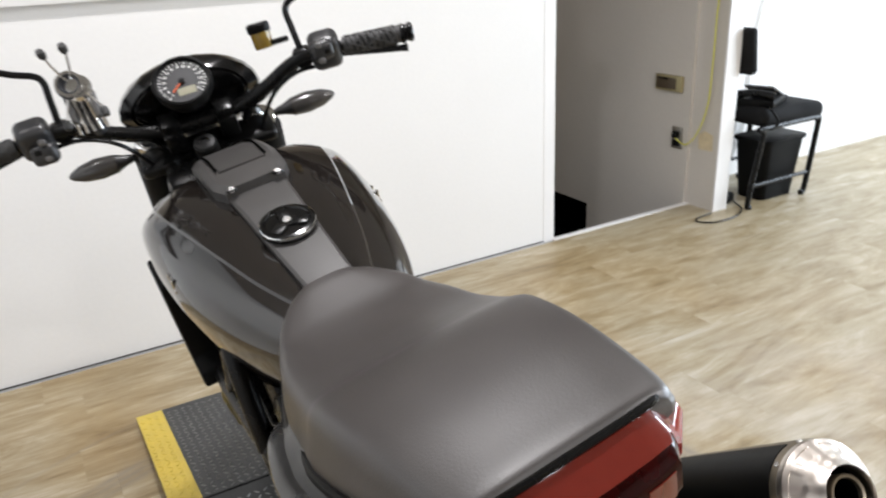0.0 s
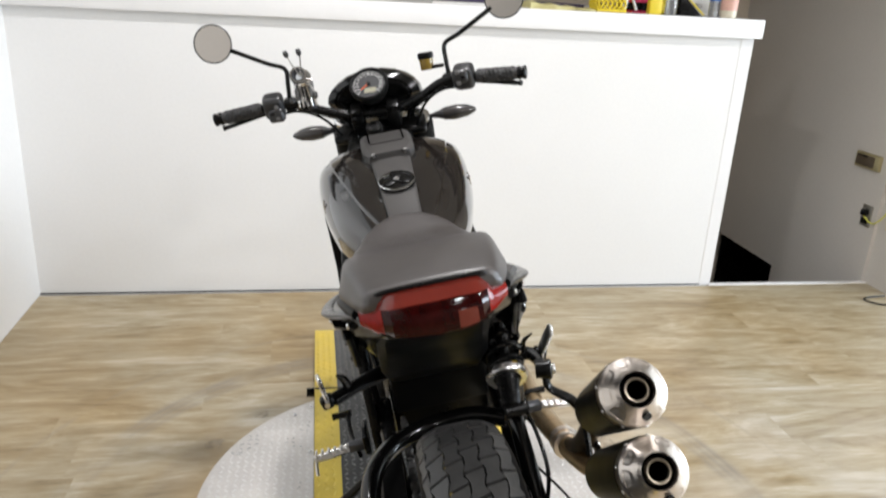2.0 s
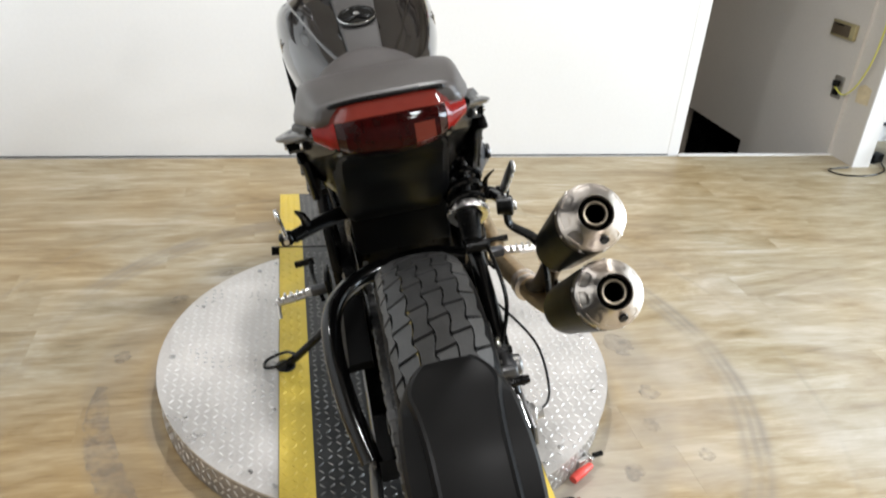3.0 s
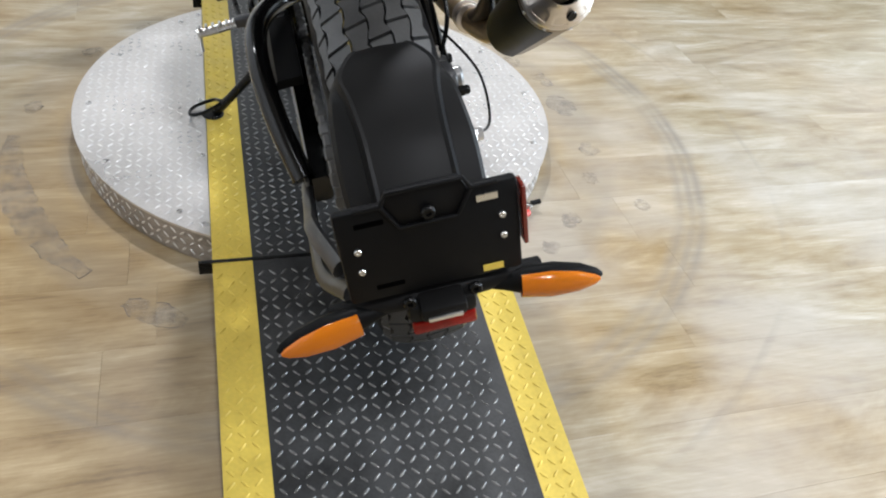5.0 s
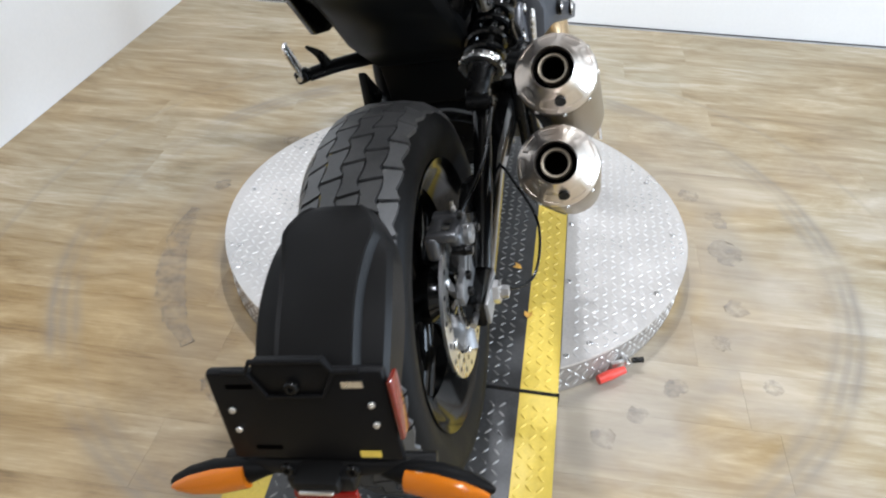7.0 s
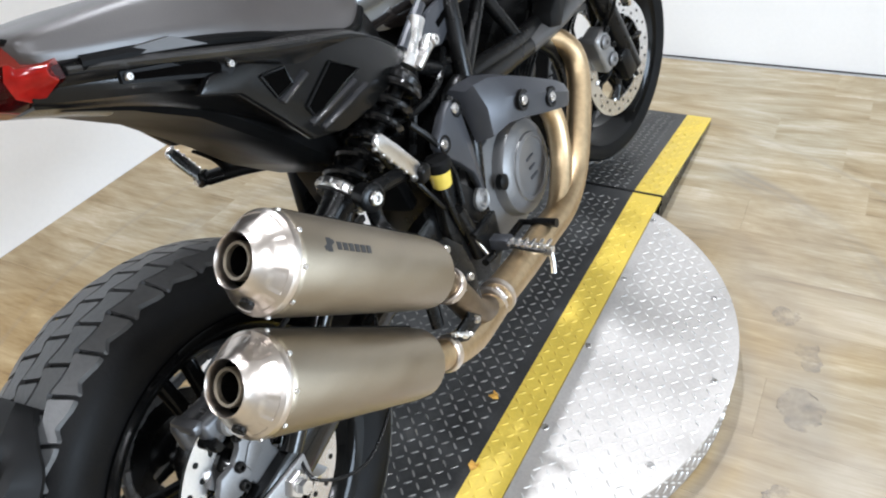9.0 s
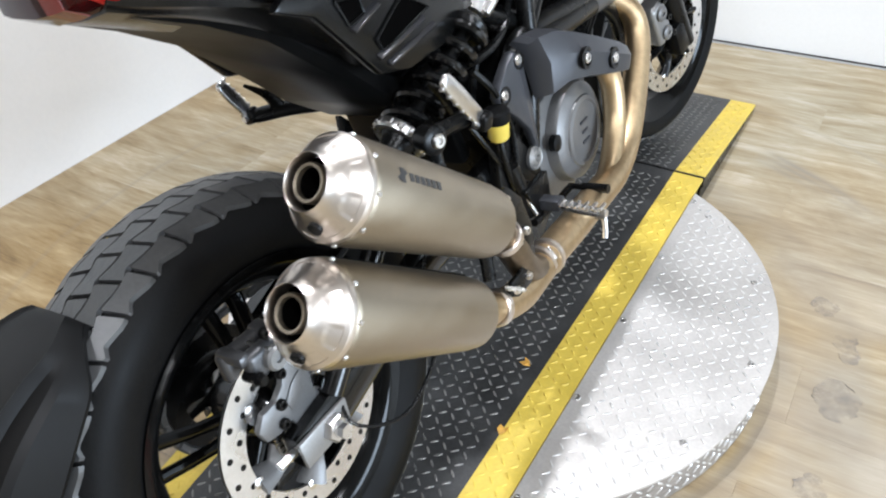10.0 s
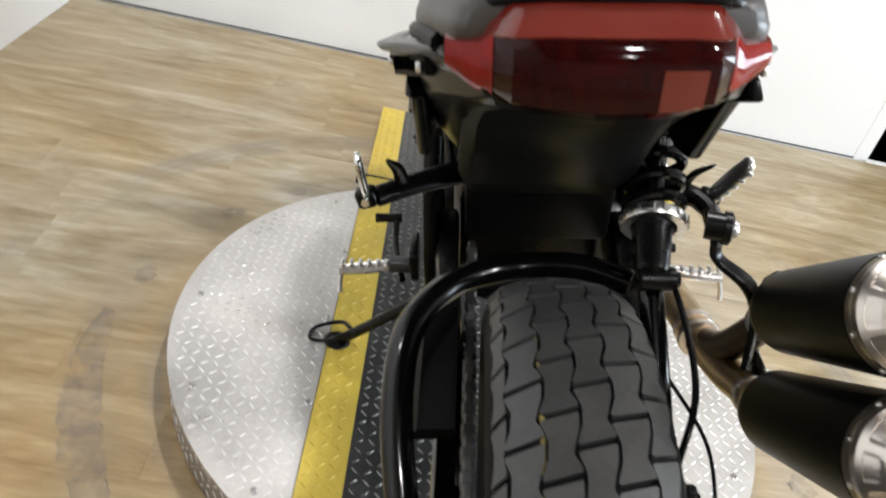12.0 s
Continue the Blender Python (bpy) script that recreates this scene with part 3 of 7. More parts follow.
def tread_blocks(w, r, m, rows, count, high=0.0065):
    """Interlocking blocks, each a bent chevron plate on the crown."""
    verts, faces = [], []
    half = w / 2
    step = 2 * math.pi / count
    for ri, (s0, s1, lead, shape) in enumerate(rows):
        for k in range(count):
            a0 = k * step + lead * step
            gap = 0.01
            pts = []
            # outline in (share across, share along): stepped sides that lock into the next row
            for u, v in shape:
                pts.append((s0 + (s1 - s0) * u, a0 + step * (v * (1 - gap))))
            lo, hi = [], []
            cu = sum(p[0] for p in pts) / len(pts)
            cv = sum(p[1] for p in pts) / len(pts)
            for s, a in pts:
                rr = crown(w, r, s) - 0.002
                lo.append((rr * math.cos(a), rr * math.sin(a), s * half))
                s2, a2 = cu + (s - cu) * 0.98, cv + (a - cv) * 0.985
                rr = crown(w, r, s2) + high
                hi.append((rr * math.cos(a2), rr * math.sin(a2), s2 * half))
            b = len(verts)
            n = len(pts)
            verts += lo + hi
            faces += [(b + q, b + (q + 1) % n, b + n + (q + 1) % n, b + n + q) for q in range(n)] + [tuple(b + n + q for q in range(n))]
    me = bpy.data.meshes.new("tread")
    me.from_pydata(verts, [], faces)
    me.transform(m)
    bm = bmesh.new()
    bm.from_mesh(me)
    bpy.data.meshes.remove(me)
    return bm


ZED = [(-0.06, 0.11), (0.0, 0.08), (1.02, -0.06), (1.05, -0.02), (1.03, 0.18), (0.83, 0.57), (0.86, 0.63), (1.06, 0.80), (1.03, 0.855), (0.0, 0.995), (-0.07, 0.97), (0.12, 0.66), (0.14, 0.42), (0.12, 0.37)]
ROWS = [(-0.93, -0.80, 0.15, ZED), (-0.80, -0.45, 0.64, ZED), (-0.45, -0.10, 0.15, ZED), (-0.10, 0.25, 0.62, ZED), (0.25, 0.60, 0.17, ZED), (0.60, 0.87, 0.72, ZED)]


def wheel(name, y, z, r, w, rim_r, m, spokes, count, label):
    """A cast wheel with its tyre; m turns it into the steering."""
    f = m @ wheel_frame(y, z)
    half = w * 0.42
    rim = lathe([(rim_r - 0.004, -half), (rim_r + 0.008, -half - 0.004), (rim_r + 0.008, -half + 0.004), (rim_r - 0.02, -half + 0.012), (rim_r - 0.03, -half * 0.4), (rim_r - 0.03, half * 0.4), (rim_r - 0.02, half - 0.012), (rim_r + 0.008, half - 0.004), (rim_r + 0.008, half + 0.004), (rim_r - 0.004, half), (rim_r - 0.014, half - 0.004), (rim_r - 0.042, half * 0.4), (rim_r - 0.042, -half * 0.4), (rim_r - 0.014, -half + 0.004)], f, 72, True)
    hub = bp(name, rim, RIM_BLACK, label)
    bp("hub", lathe([(0.02, -0.085), (0.036, -0.08), (0.04, -0.06), (0.052, -0.045), (0.052, 0.045), (0.04, 0.06), (0.036, 0.08), (0.02, 0.085)], f, 28), GLOSS_BLACK, "", hub)
    for k in range(spokes):
        a = 2 * math.pi * k / spokes + 0.3
        for d in (-0.13, 0.13):
            p0 = Vector((0.045 * math.cos(a + d * 2.2), 0.045 * math.sin(a + d * 2.2), 0.02))
            p1 = Vector(((rim_r - 0.035) * math.cos(a + d), (rim_r - 0.035) * math.sin(a + d), 0.012))
            sp = tube([p0, (p0 + p1) / 2 + Vector((0, 0, 0.006)), p1], [0.016, 0.0125, 0.0135], 10, 4, 0.7)
            bp("spoke", moved(sp, f), RIM_BLACK, "", hub)
    ty = bp("tyre", tyre(w, r, rim_r, f), RUBBER, "black flat-track pattern tyre")
    bp("tread", tread_blocks(w, r, f, ROWS, count), WORN_RUBBER, "worn stepped tread blocks", ty, 25)
    return f, hub


IDENT = Matrix.Identity(4)
FAX, RAX = Vector((0, 1.55, 0.322)), Vector((0, 0, 0.338))
AX_DIR = Vector((0, -math.sin(radians(26)), math.cos(radians(26))))
AX_AT = Vector((0, 1.128, 1.05))
RAKED = Matrix.Translation(AX_AT) @ Matrix.Rotation(radians(-12.5), 4, AX_DIR) @ Matrix.Translation(-AX_AT)

STEER = Matrix.Translation((0, 1.165, 1)) @ Matrix.Rotation(radians(-11), 4, "Z") @ Matrix.Translation((0, -1.165, -1))
fr, rear_hub = wheel("rear_wheel", RAX.y, RAX.z, 0.338, 0.168, 0.2285, IDENT, 5, 36, "gloss black cast rear wheel")
ff, front_hub = wheel("front_wheel", FAX.y, FAX.z, 0.322, 0.128, 0.2415, RAKED, 5, 34, "gloss black cast front wheel")


# dried mud left in one groove of the rear tread
mud = random.Random(12)
streaks = []
for k in range(26):
    a0, n = mud.random() * 2 * math.pi, 3 + int(mud.random() * 4)
    rr = crown(0.168, 0.338, -0.445) + 0.0022
    streaks.append(tube([fr @ Vector((rr * math.cos(a0 + 0.035 * q), rr * math.sin(a0 + 0.035 * q), -0.445 * 0.084 + 0.0012 * (mud.random() - 0.5))) for q in range(n)], 0.0016 + 0.0008 * mud.random(), 5, 2))
dried_mud = bp("dried_mud", join(*streaks), surf("ochre_mud", (0.21, 0.165, 0.055), 0.85, var=0.35, scale=60, bump=0.3), "ochre mud dried in a tread groove", rear_hub)
tagged(dried_mud, kind="stuff")


def brake_disc(f, x, r, name, holes, metal=SATIN_BLACK, thick=1.0):
    d = bp(name, lathe([(r * 0.72, -0.0025), (r, -0.0025), (r, 0.0025), (r * 0.72, 0.0025)], f @ Matrix.Translation((0, 0, x)), 64, True), ALU, "drilled steel brake disc with dark holes")
    for k in range(holes):
        a = 2 * math.pi * k / holes
        rr = r * (0.79 if k % 2 else 0.91)
        bp("hole", lathe([(0.0045, -0.0032), (0.0045, 0.0032)], f @ pose(rr * math.cos(a), rr * math.sin(a), x), 10), SATIN_BLACK, "", d)
    for k in range(6):
        a = 2 * math.pi * k / 6 + 0.2
        bp("carrier_arm", moved(tube([(0.05, 0, 0), (0.075, 0.01, 0), (r * 0.73, 0.0, 0)], [0.012 * thick, 0.009 * thick, 0.014 * thick], 8, 4, 0.5 / thick), f @ Matrix.Translation((0, 0, x)) @ Matrix.Rotation(a, 4, "Z")), metal, "", d)
        bp("button", lathe([(0.009, -0.005), (0.009, 0.004), (0.006, 0.006)], f @ Matrix.Translation((0, 0, x)) @ Matrix.Rotation(a, 4, "Z") @ Matrix.Translation((r * 0.73, 0, 0)), 12), ALU, "", d)
    return d


rd = brake_disc(fr, 0.092, 0.145, "rear_brake_disc", 40, CAST, 1.6)
bp("sensor_ring", lathe([(0.045, 0.0), (0.062, 0.0), (0.062, 0.003), (0.045, 0.003)], fr @ Matrix.Translation((0, 0, 0.098)), 48, True), ALU, "slotted steel sensor ring", rd)
for k in range(36):
    a = 2 * math.pi * k / 36
    bp("slot", moved(box(0.009, 0.0022, 0.002, 0.054, 0, 0.0015), fr @ Matrix.Translation((0, 0, 0.0985)) @ Matrix.Rotation(a, 4, "Z") @ Matrix.Translation((0, 0, 0.001))), SATIN_BLACK, "", rd)
for sx in (-0.075, 0.075):
    brake_disc(ff, sx, 0.16, "front_brake_disc", 36)

# chain and sprocket on the left
sp = bp("rear_sprocket", lathe([(0.06, -0.003), (0.098, -0.003), (0.098, 0.003), (0.06, 0.003)], fr @ Matrix.Translation((0, 0, -0.098)), 42, True), SATIN_BLACK, "black steel rear sprocket")
links = []
chain_pts = [(RAX.y + 0.1 * math.cos(a), RAX.z + 0.1 * math.sin(a)) for a in np.linspace(math.pi * 1.5, math.pi * 0.5, 16)] + [(yy, 0.438 - (yy) * 0.05) for yy in np.linspace(0.018, 0.56, 30)]
for i in range(len(chain_pts) - 1):
    (y0, z0), (y1, z1) = chain_pts[i], chain_pts[i + 1]
    a = math.degrees(math.atan2(z1 - z0, y1 - y0))
    links.append(box(0.018 if i % 2 else 0.013, math.hypot(y1 - y0, z1 - z0) * 1.12, 0.0145, -0.098, (y0 + y1) / 2, (z0 + z1) / 2, 0.003, (a, 0, 0), 1))
tagged(bp("drive_chain", join(*links), CAST, "oiled steel drive chain"), kind="stuff")


# swing arm
def arm(side, pts, w, name, label):
    rings = []
    for y, z, h in pts:
        x = side * (0.125 + 0.012 * (y > 0.3))
        hw = w / 2
        rings.append([Vector((x + sx * hw * c, y, z + sz * h / 2 * c2)) for sx, sz, c, c2 in ((-1, -1, 1, 0.7), (-0.7, -1, 1, 1), (0.7, -1, 1, 1), (1, -1, 1, 0.7), (1, 1, 1, 0.7), (0.7, 1, 1, 1), (-0.7, 1, 1, 1), (-1, 1, 1, 0.7))])
    return bp(name, skin(rings), GLOSS_BLACK, label)


sa_r = arm(1, [(-0.055, 0.335, 0.05), (0.02, 0.34, 0.066), (0.12, 0.36, 0.055), (0.3, 0.415, 0.062), (0.45, 0.44, 0.075), (0.56, 0.44, 0.08)], 0.036, "swing_arm", "gloss black tubular swing arm")
bp("upper_brace", tube([(0.13, 0.03, 0.365), (0.13, 0.16, 0.47), (0.125, 0.33, 0.6), (0.11, 0.42, 0.62)], 0.017, 14, 6), GLOSS_BLACK, "", sa_r)
sa_l = arm(-1, [(-0.055, 0.335, 0.05), (0.02, 0.34, 0.066), (0.12, 0.36, 0.055), (0.3, 0.415, 0.062), (0.45, 0.44, 0.075), (0.56, 0.44, 0.08)], 0.036, "swing_arm", "gloss black tubular swing arm")
bp("upper_brace", tube([(-0.15, -0.05, 0.36), (-0.172, 0.03, 0.43), (-0.182, 0.12, 0.49), (-0.172, 0.22, 0.515), (-0.125, 0.31, 0.512), (-0.06, 0.355, 0.506), (0.0, 0.365, 0.508), (0.06, 0.355, 0.512), (0.12, 0.33, 0.505)], 0.0195, 16, 7), GLOSS_BLACK, "", sa_l)
bp("chain_guard", skin([[Vector((-0.128 + dx, y, z + dz)) for dx, dz in ((-0.04, -0.016), (0.014, -0.012), (0.014, 0.004), (-0.03, 0.002))] for y, z in ((0.09, 0.468), (0.15, 0.476), (0.2, 0.48), (0.3, 0.48))]), BLACK_PLASTIC, "black plastic chain guard")
bp("axle", rod((-0.165, 0, 0.338), (0.165, 0, 0.338), 0.012), ALU, "steel rear axle")
bp("axle_nut", lathe([(0.021, 0), (0.021, 0.012), (0.018, 0.016), (0.012, 0.016), (0.011, 0.03), (0.004, 0.03)], Matrix.Translation((0.145, 0, 0.338)) @ RX, 6), ALU, "bright hexagon axle nut")
adj = bp("axle_adjuster", side_plate([(-0.06, 0.318), (0.032, 0.318), (0.036, 0.36), (-0.06, 0.36)], 0.146, 0.007, 0.002), LIGHT_CAST, "bright alloy axle adjuster block")
bp("axle_adjuster", side_plate([(-0.06, 0.318), (0.032, 0.318), (0.036, 0.36), (-0.06, 0.36)], -0.146, 0.007, 0.002), LIGHT_CAST, "bright alloy axle adjuster block")
bp("adjuster_bolt", rod((0.125, -0.085, 0.338), (0.125, -0.05, 0.336), 0.006, 8), ALU, "", adj)

# rear caliper on its carrier, above and behind the disc
CAL = pose(0.098, -0.030, 0.481, -2, 0, 0)


def swung(y, z, turn=radians(30)):
    """A place on the caliper carrier, swung back about the axle."""
    return y * math.cos(turn) - (z - RAX.z) * math.sin(turn), RAX.z + y * math.sin(turn) + (z - RAX.z) * math.cos(turn)



cal = bp("rear_caliper", moved(join(box(0.022, 0.085, 0.044, -0.016, 0, 0, 0.008, (0, 0, 0), 3), box(0.024, 0.07, 0.040, 0.018, 0.004, 0.002, 0.009, (0, 0, 0), 3), box(0.05, 0.022, 0.016, 0, 0.028, 0.018, 0.005), box(0.05, 0.018, 0.016, 0, -0.03, 0.018, 0.005)), CAL), CALIPER, "grey cast rear brake caliper")
bp("piston_boss", moved(lathe([(0.017, 0), (0.017, 0.012), (0.014, 0.016), (0.006, 0.016), (0.005, 0.012), (0.0003, 0.012)], pose(0.026, 0.004, 0.0, 0, 90, 0), 22), CAL), LIGHT_CAST, "", cal)
for yy in (-0.03, 0.034):
    bp("slide_pin", moved(join(lathe([(0.008, 0), (0.008, 0.03), (0.006, 0.034)], pose(0.012, yy, -0.008, 0, 90, 0), 14), lathe([(0.010, 0), (0.010, 0.006)], pose(0.03, yy, -0.008, 0, 90, 0), 6)), CAL), SATIN_BLACK, "", cal)
bp("bleed_nipple", moved(lathe([(0.005, 0), (0.005, 0.012), (0.003, 0.014), (0.003, 0.022)], pose(0.01, 0.03, 0.024), 8), CAL), ALU, "", cal)
bp("pad_pin", moved(rod((-0.03, 0.0, 0.016), (0.036, 0.0, 0.016), 0.003, 8), CAL), ALU, "", cal)
CARRIER = [(-0.028, 0.325), (-0.006, 0.312), (0.018, 0.316), (0.034, 0.338), (0.040, 0.372), (0.062, 0.402), (0.096, 0.43), (0.104, 0.452), (0.086, 0.468), (0.055, 0.452), (0.022, 0.43), (0.0, 0.428), (-0.022, 0.44), (-0.045, 0.432), (-0.05, 0.41), (-0.034, 0.395), (-0.012, 0.385), (-0.02, 0.352)]
bp("carrier", side_plate([swung(*q) for q in CARRIER], 0.113, 0.012, 0.003), CAST, "light grey alloy caliper carrier", cal)
bp("carrier_rib", side_plate([swung(*q) for q in ((0.0, 0.395), (0.028, 0.392), (0.05, 0.415), (0.03, 0.418), (0.005, 0.412))], 0.120, 0.003, 0.001), CAST, "", cal)
bp("hanger", side_plate([(0.05, 0.47), (0.11, 0.43), (0.2, 0.43), (0.2, 0.455), (0.11, 0.49)], 0.107, 0.014, 0.003), SATIN_BLACK, "", cal)
for y, z in ((0.0, 0.42), (0.035, 0.445), (0.07, 0.50), (-0.02, 0.40)):
    bp("bolt", bolt((0.12, *swung(y, z)), (1, *swung(y, z)), 0.008, 0.007), SATIN_BLACK, "", cal)
bp("brake_line", tube([(0.115, 0.01, 0.495), (0.15, 0.10, 0.54), (0.15, 0.25, 0.57), (0.14, 0.35, 0.53)], 0.004, 8), SATIN_BLACK, "black rear brake hose")
bp("sensor_cable", tube([(0.13, 0.04, 0.37), (0.17, 0.02, 0.33), (0.21, 0.08, 0.31), (0.215, 0.17, 0.36), (0.165, 0.24, 0.42), (0.14, 0.28, 0.43)], 0.0028, 8), SATIN_BLACK, "thin black sensor cable hanging in a loop")

def dense_rows(rows, steps=3):
    """More rows between the given ones, along smooth curves."""
    cols = [curve_pts([(v, 0, 0) for v in c], steps) for c in zip(*rows)]
    return [tuple(c[i].x for c in cols) for i in range(len(cols[0]))]


# plate-holder fender over the rear of the tyre
fend_rows = []
for y, z, rg, w, drop in dense_rows(((-0.178, 0.643, 0.038, 0.046, 0.016), (-0.192, 0.643, 0.050, 0.056, 0.02), (-0.222, 0.635, 0.066, 0.074, 0.035), (-0.255, 0.622, 0.060, 0.085, 0.055), (-0.30, 0.600, 0.055, 0.090, 0.068), (-0.34, 0.573, 0.054, 0.092, 0.076), (-0.385, 0.530, 0.054, 0.090, 0.08), (-0.412, 0.480, 0.054, 0.084, 0.07))):
    out = Vector((0, y, z - 0.338)).normalized()
    half = ((0.0, -0.003), (rg * 0.6, -0.001), (rg - 0.007, 0.0), (rg - 0.002, -0.003), (rg + 0.002, 0.005), (rg + 0.004, 0.011), (max(w - 0.006, rg + 0.005), 0.015), (w, 0.024), (w + 0.001, drop))
    ring = [Vector((sx * x, y, z)) - out * d for sx, x, d in [(-1, x, d) for x, d in half[:0:-1]] + [(1, x, d) for x, d in half]]
    ring += [v - out * 0.006 - Vector((math.copysign(0.004, v.x), 0, 0)) for v in ring[::-1]]
    fend_rows.append(ring)
bp("rear_fender", skin(fend_rows), FENDER_PLASTIC, "dark grey moulded tyre hugger with raised centre", angle=32)
# plate bracket
PB = pose(0, -0.428, 0.515, -7, 0, 0)
holder = bp("plate_holder", moved(join(box(0.222, 0.016, 0.135, 0, 0, 0, 0.006), box(0.20, 0.02, 0.02, 0, 0.012, -0.062, 0.006)), PB), HOLDER_BLACK, "flat dark plastic number plate holder, empty")
bp("tab", moved(plate([(-0.05, 0.066), (-0.043, 0.084), (0.043, 0.084), (0.05, 0.066), (0.034, 0.036), (-0.034, 0.036)], 0.012, pose(0, -0.003, 0, 90, 0, 0), 0.002), PB), HOLDER_BLACK, "", holder)
bp("tab_rim", moved(tube([(-0.085, -0.009, 0.069), (-0.054, -0.010, 0.069), (-0.045, -0.011, 0.085), (0.045, -0.011, 0.085), (0.054, -0.010, 0.069), (0.085, -0.009, 0.069)], 0.0034, 8, 1, smooth=False), PB), HOLDER_BLACK, "", holder)
bp("tab_rim", moved(tube([(-0.054, -0.010, 0.069), (-0.035, -0.011, 0.035), (0.035, -0.011, 0.035), (0.054, -0.010, 0.069)], 0.003, 8, 1, smooth=False), PB), HOLDER_BLACK, "", holder)
for x, z in ((-0.089, 0.012), (-0.089, -0.018), (0.089, 0.02), (0.089, -0.01)):
    bp("plate_bolt", moved(bolt((x, -0.008, z), (x, -1, z), 0.0045, 0.003), PB), ALU, "", holder)
for x, z in ((-0.04, -0.078), (0.045, -0.078), (0.0, 0.05)):
    bp("mount_bolt", moved(bolt((x, -0.012, z), (x, -1, z), 0.009, 0.006), PB), SATIN_BLACK, "", holder)
for x, z, w in ((-0.07, 0.047, 0.036), (-0.058, -0.047, 0.036)):
    bp("slot", moved(box(w, 0.004, 0.008, x, -0.0065, z, 0.0015), PB), SLOT_SHADE, "", holder)
for x, z, w, mt in ((0.072, 0.05, 0.026, ALU), (0.072, -0.055, 0.026, YELLOW)):
    bp("label_strip", moved(box(w, 0.002, 0.009, x, -0.0088, z), PB), mt, "small pale sticker", holder)
bp("side_reflector", moved(box(0.006, 0.026, 0.085, 0.1165, 0.002, 0.012, 0.002), PB), RED_TOP, "red side reflector", holder)
bp("signal_bar", join(tube([(-0.14, -0.418, 0.418), (-0.05, -0.428, 0.425), (0.05, -0.428, 0.425), (0.14, -0.418, 0.418)], [0.012, 0.016, 0.016, 0.012], 14, 6), box(0.09, 0.04, 0.03, 0, -0.44, 0.42, 0.008)), FENDER_PLASTIC, "dark plastic cross bar that carries the rear signals")


def signal(m, length, lens_dir, parent_name="turn_signal", lens=None, lens_label="orange lens", fat=0.74):
    """A slim leaf-shaped turn signal: housing with its lens on one long side, pointing along x."""
    rings, lrings = [], []
    for u, h, d in ((0.0, 0.009, 0.010), (0.12, 0.013, 0.013), (0.28, 0.022, 0.017), (0.55, 0.026, 0.019), (0.8, 0.020, 0.015), (0.95, 0.010, 0.008), (1.0, 0.003, 0.003)):
        h *= fat
        rings.append([Vector((u * length, d * math.cos(a), h * math.sin(a))) for a in (2 * math.pi * k / 14 for k in range(14))])
        if u >= 0.28:
            lrings.append([Vector((u * length - 0.004, lens_dir * (0.008 + 0.92 * d * abs(math.cos(a)) * (1 if math.cos(a) > 0 else 0.2)), 0.93 * h * math.sin(a))) for a in (2 * math.pi * k / 14 for k in range(14))])
    s = bp(parent_name, moved(skin(rings), m), BLACK_PLASTIC, "slim black turn signal with %s" % ("an " + lens_label if lens == AMBER else "a smoked lens"))
    if lens:
        bp("lens", moved(skin(lrings), m), lens, lens_label, s)
    return s


signal(pose(0.072, -0.430, 0.418, 0, 3, -9), 0.145, -1, lens=AMBER, fat=0.9)
signal(pose(-0.072, -0.430, 0.418, 0, 3, 189), 0.145, 1, lens=AMBER, fat=0.9)
pl = bp("plate_lamp", box(0.06, 0.04, 0.022, 0.0, -0.452, 0.428, 0.006), FENDER_PLASTIC, "dark plate lamp housing with a clear strip")
bp("lens", box(0.045, 0.006, 0.006, 0, -0.473, 0.424, 0.002), ALU, "", pl)
bp("reflector", box(0.085, 0.01, 0.022, 0.0, -0.455, 0.395, 0.004), RED_LENS, "red rear reflector")
# bracket from the swing arm to the fender, left
bk = bp("fender_bracket", join(tube([(-0.148, -0.03, 0.335), (-0.15, -0.14, 0.36), (-0.145, -0.25, 0.42), (-0.115, -0.40, 0.475)], 0.013, 10, 6, 0.6), tube([(-0.15, -0.03, 0.32), (-0.153, -0.16, 0.31), (-0.145, -0.29, 0.36), (-0.11, -0.41, 0.44)], 0.013, 10, 6, 0.6)), BRACKET, "dark grey fender bracket on the swing arm")
bp("strut", rod((-0.15, -0.14, 0.355), (-0.152, -0.15, 0.312), 0.008, 8), SATIN_BLACK, "", bk)

# frame, spine and subframe
frame_main = bp("frame", tube([(0.15, 0.60, 0.60), (0.16, 0.66, 0.64), (0.165, 0.88, 0.625), (0.155, 1.02, 0.64), (0.12, 1.08, 0.78), (0.05, 1.12, 0.93)], 0.018, 14, 6), SATIN_BLACK, "black tubular trellis frame")
for pts, r in (
    ([(0.165, 0.66, 0.64), (0.16, 0.68, 0.72), (0.15, 0.72, 0.80), (0.12, 0.86, 0.86)], 0.016),
    ([(0.165, 0.66, 0.64), (0.15, 0.8, 0.74), (0.12, 0.95, 0.84)], 0.013),
    ([(0.165, 0.88, 0.625), (0.15, 0.8, 0.76)], 0.013),
    ([(0.16, 0.66, 0.64), (0.165, 0.62, 0.52), (0.16, 0.6, 0.44)], 0.018),
    ([(0.14, 0.66, 0.66), (0.13, 0.5, 0.745), (0.11, 0.36, 0.815), (0.085, 0.2, 0.885)], 0.014),
    ([(0.165, 0.9, 0.625), (0.17, 1.0, 0.55), (0.16, 1.05, 0.45)], 0.015),
):
    for s in (1, -1):
        bp("tube", tube([(s * x, y, z) for x, y, z in pts], r, 12, 5), SATIN_BLACK, "", frame_main)
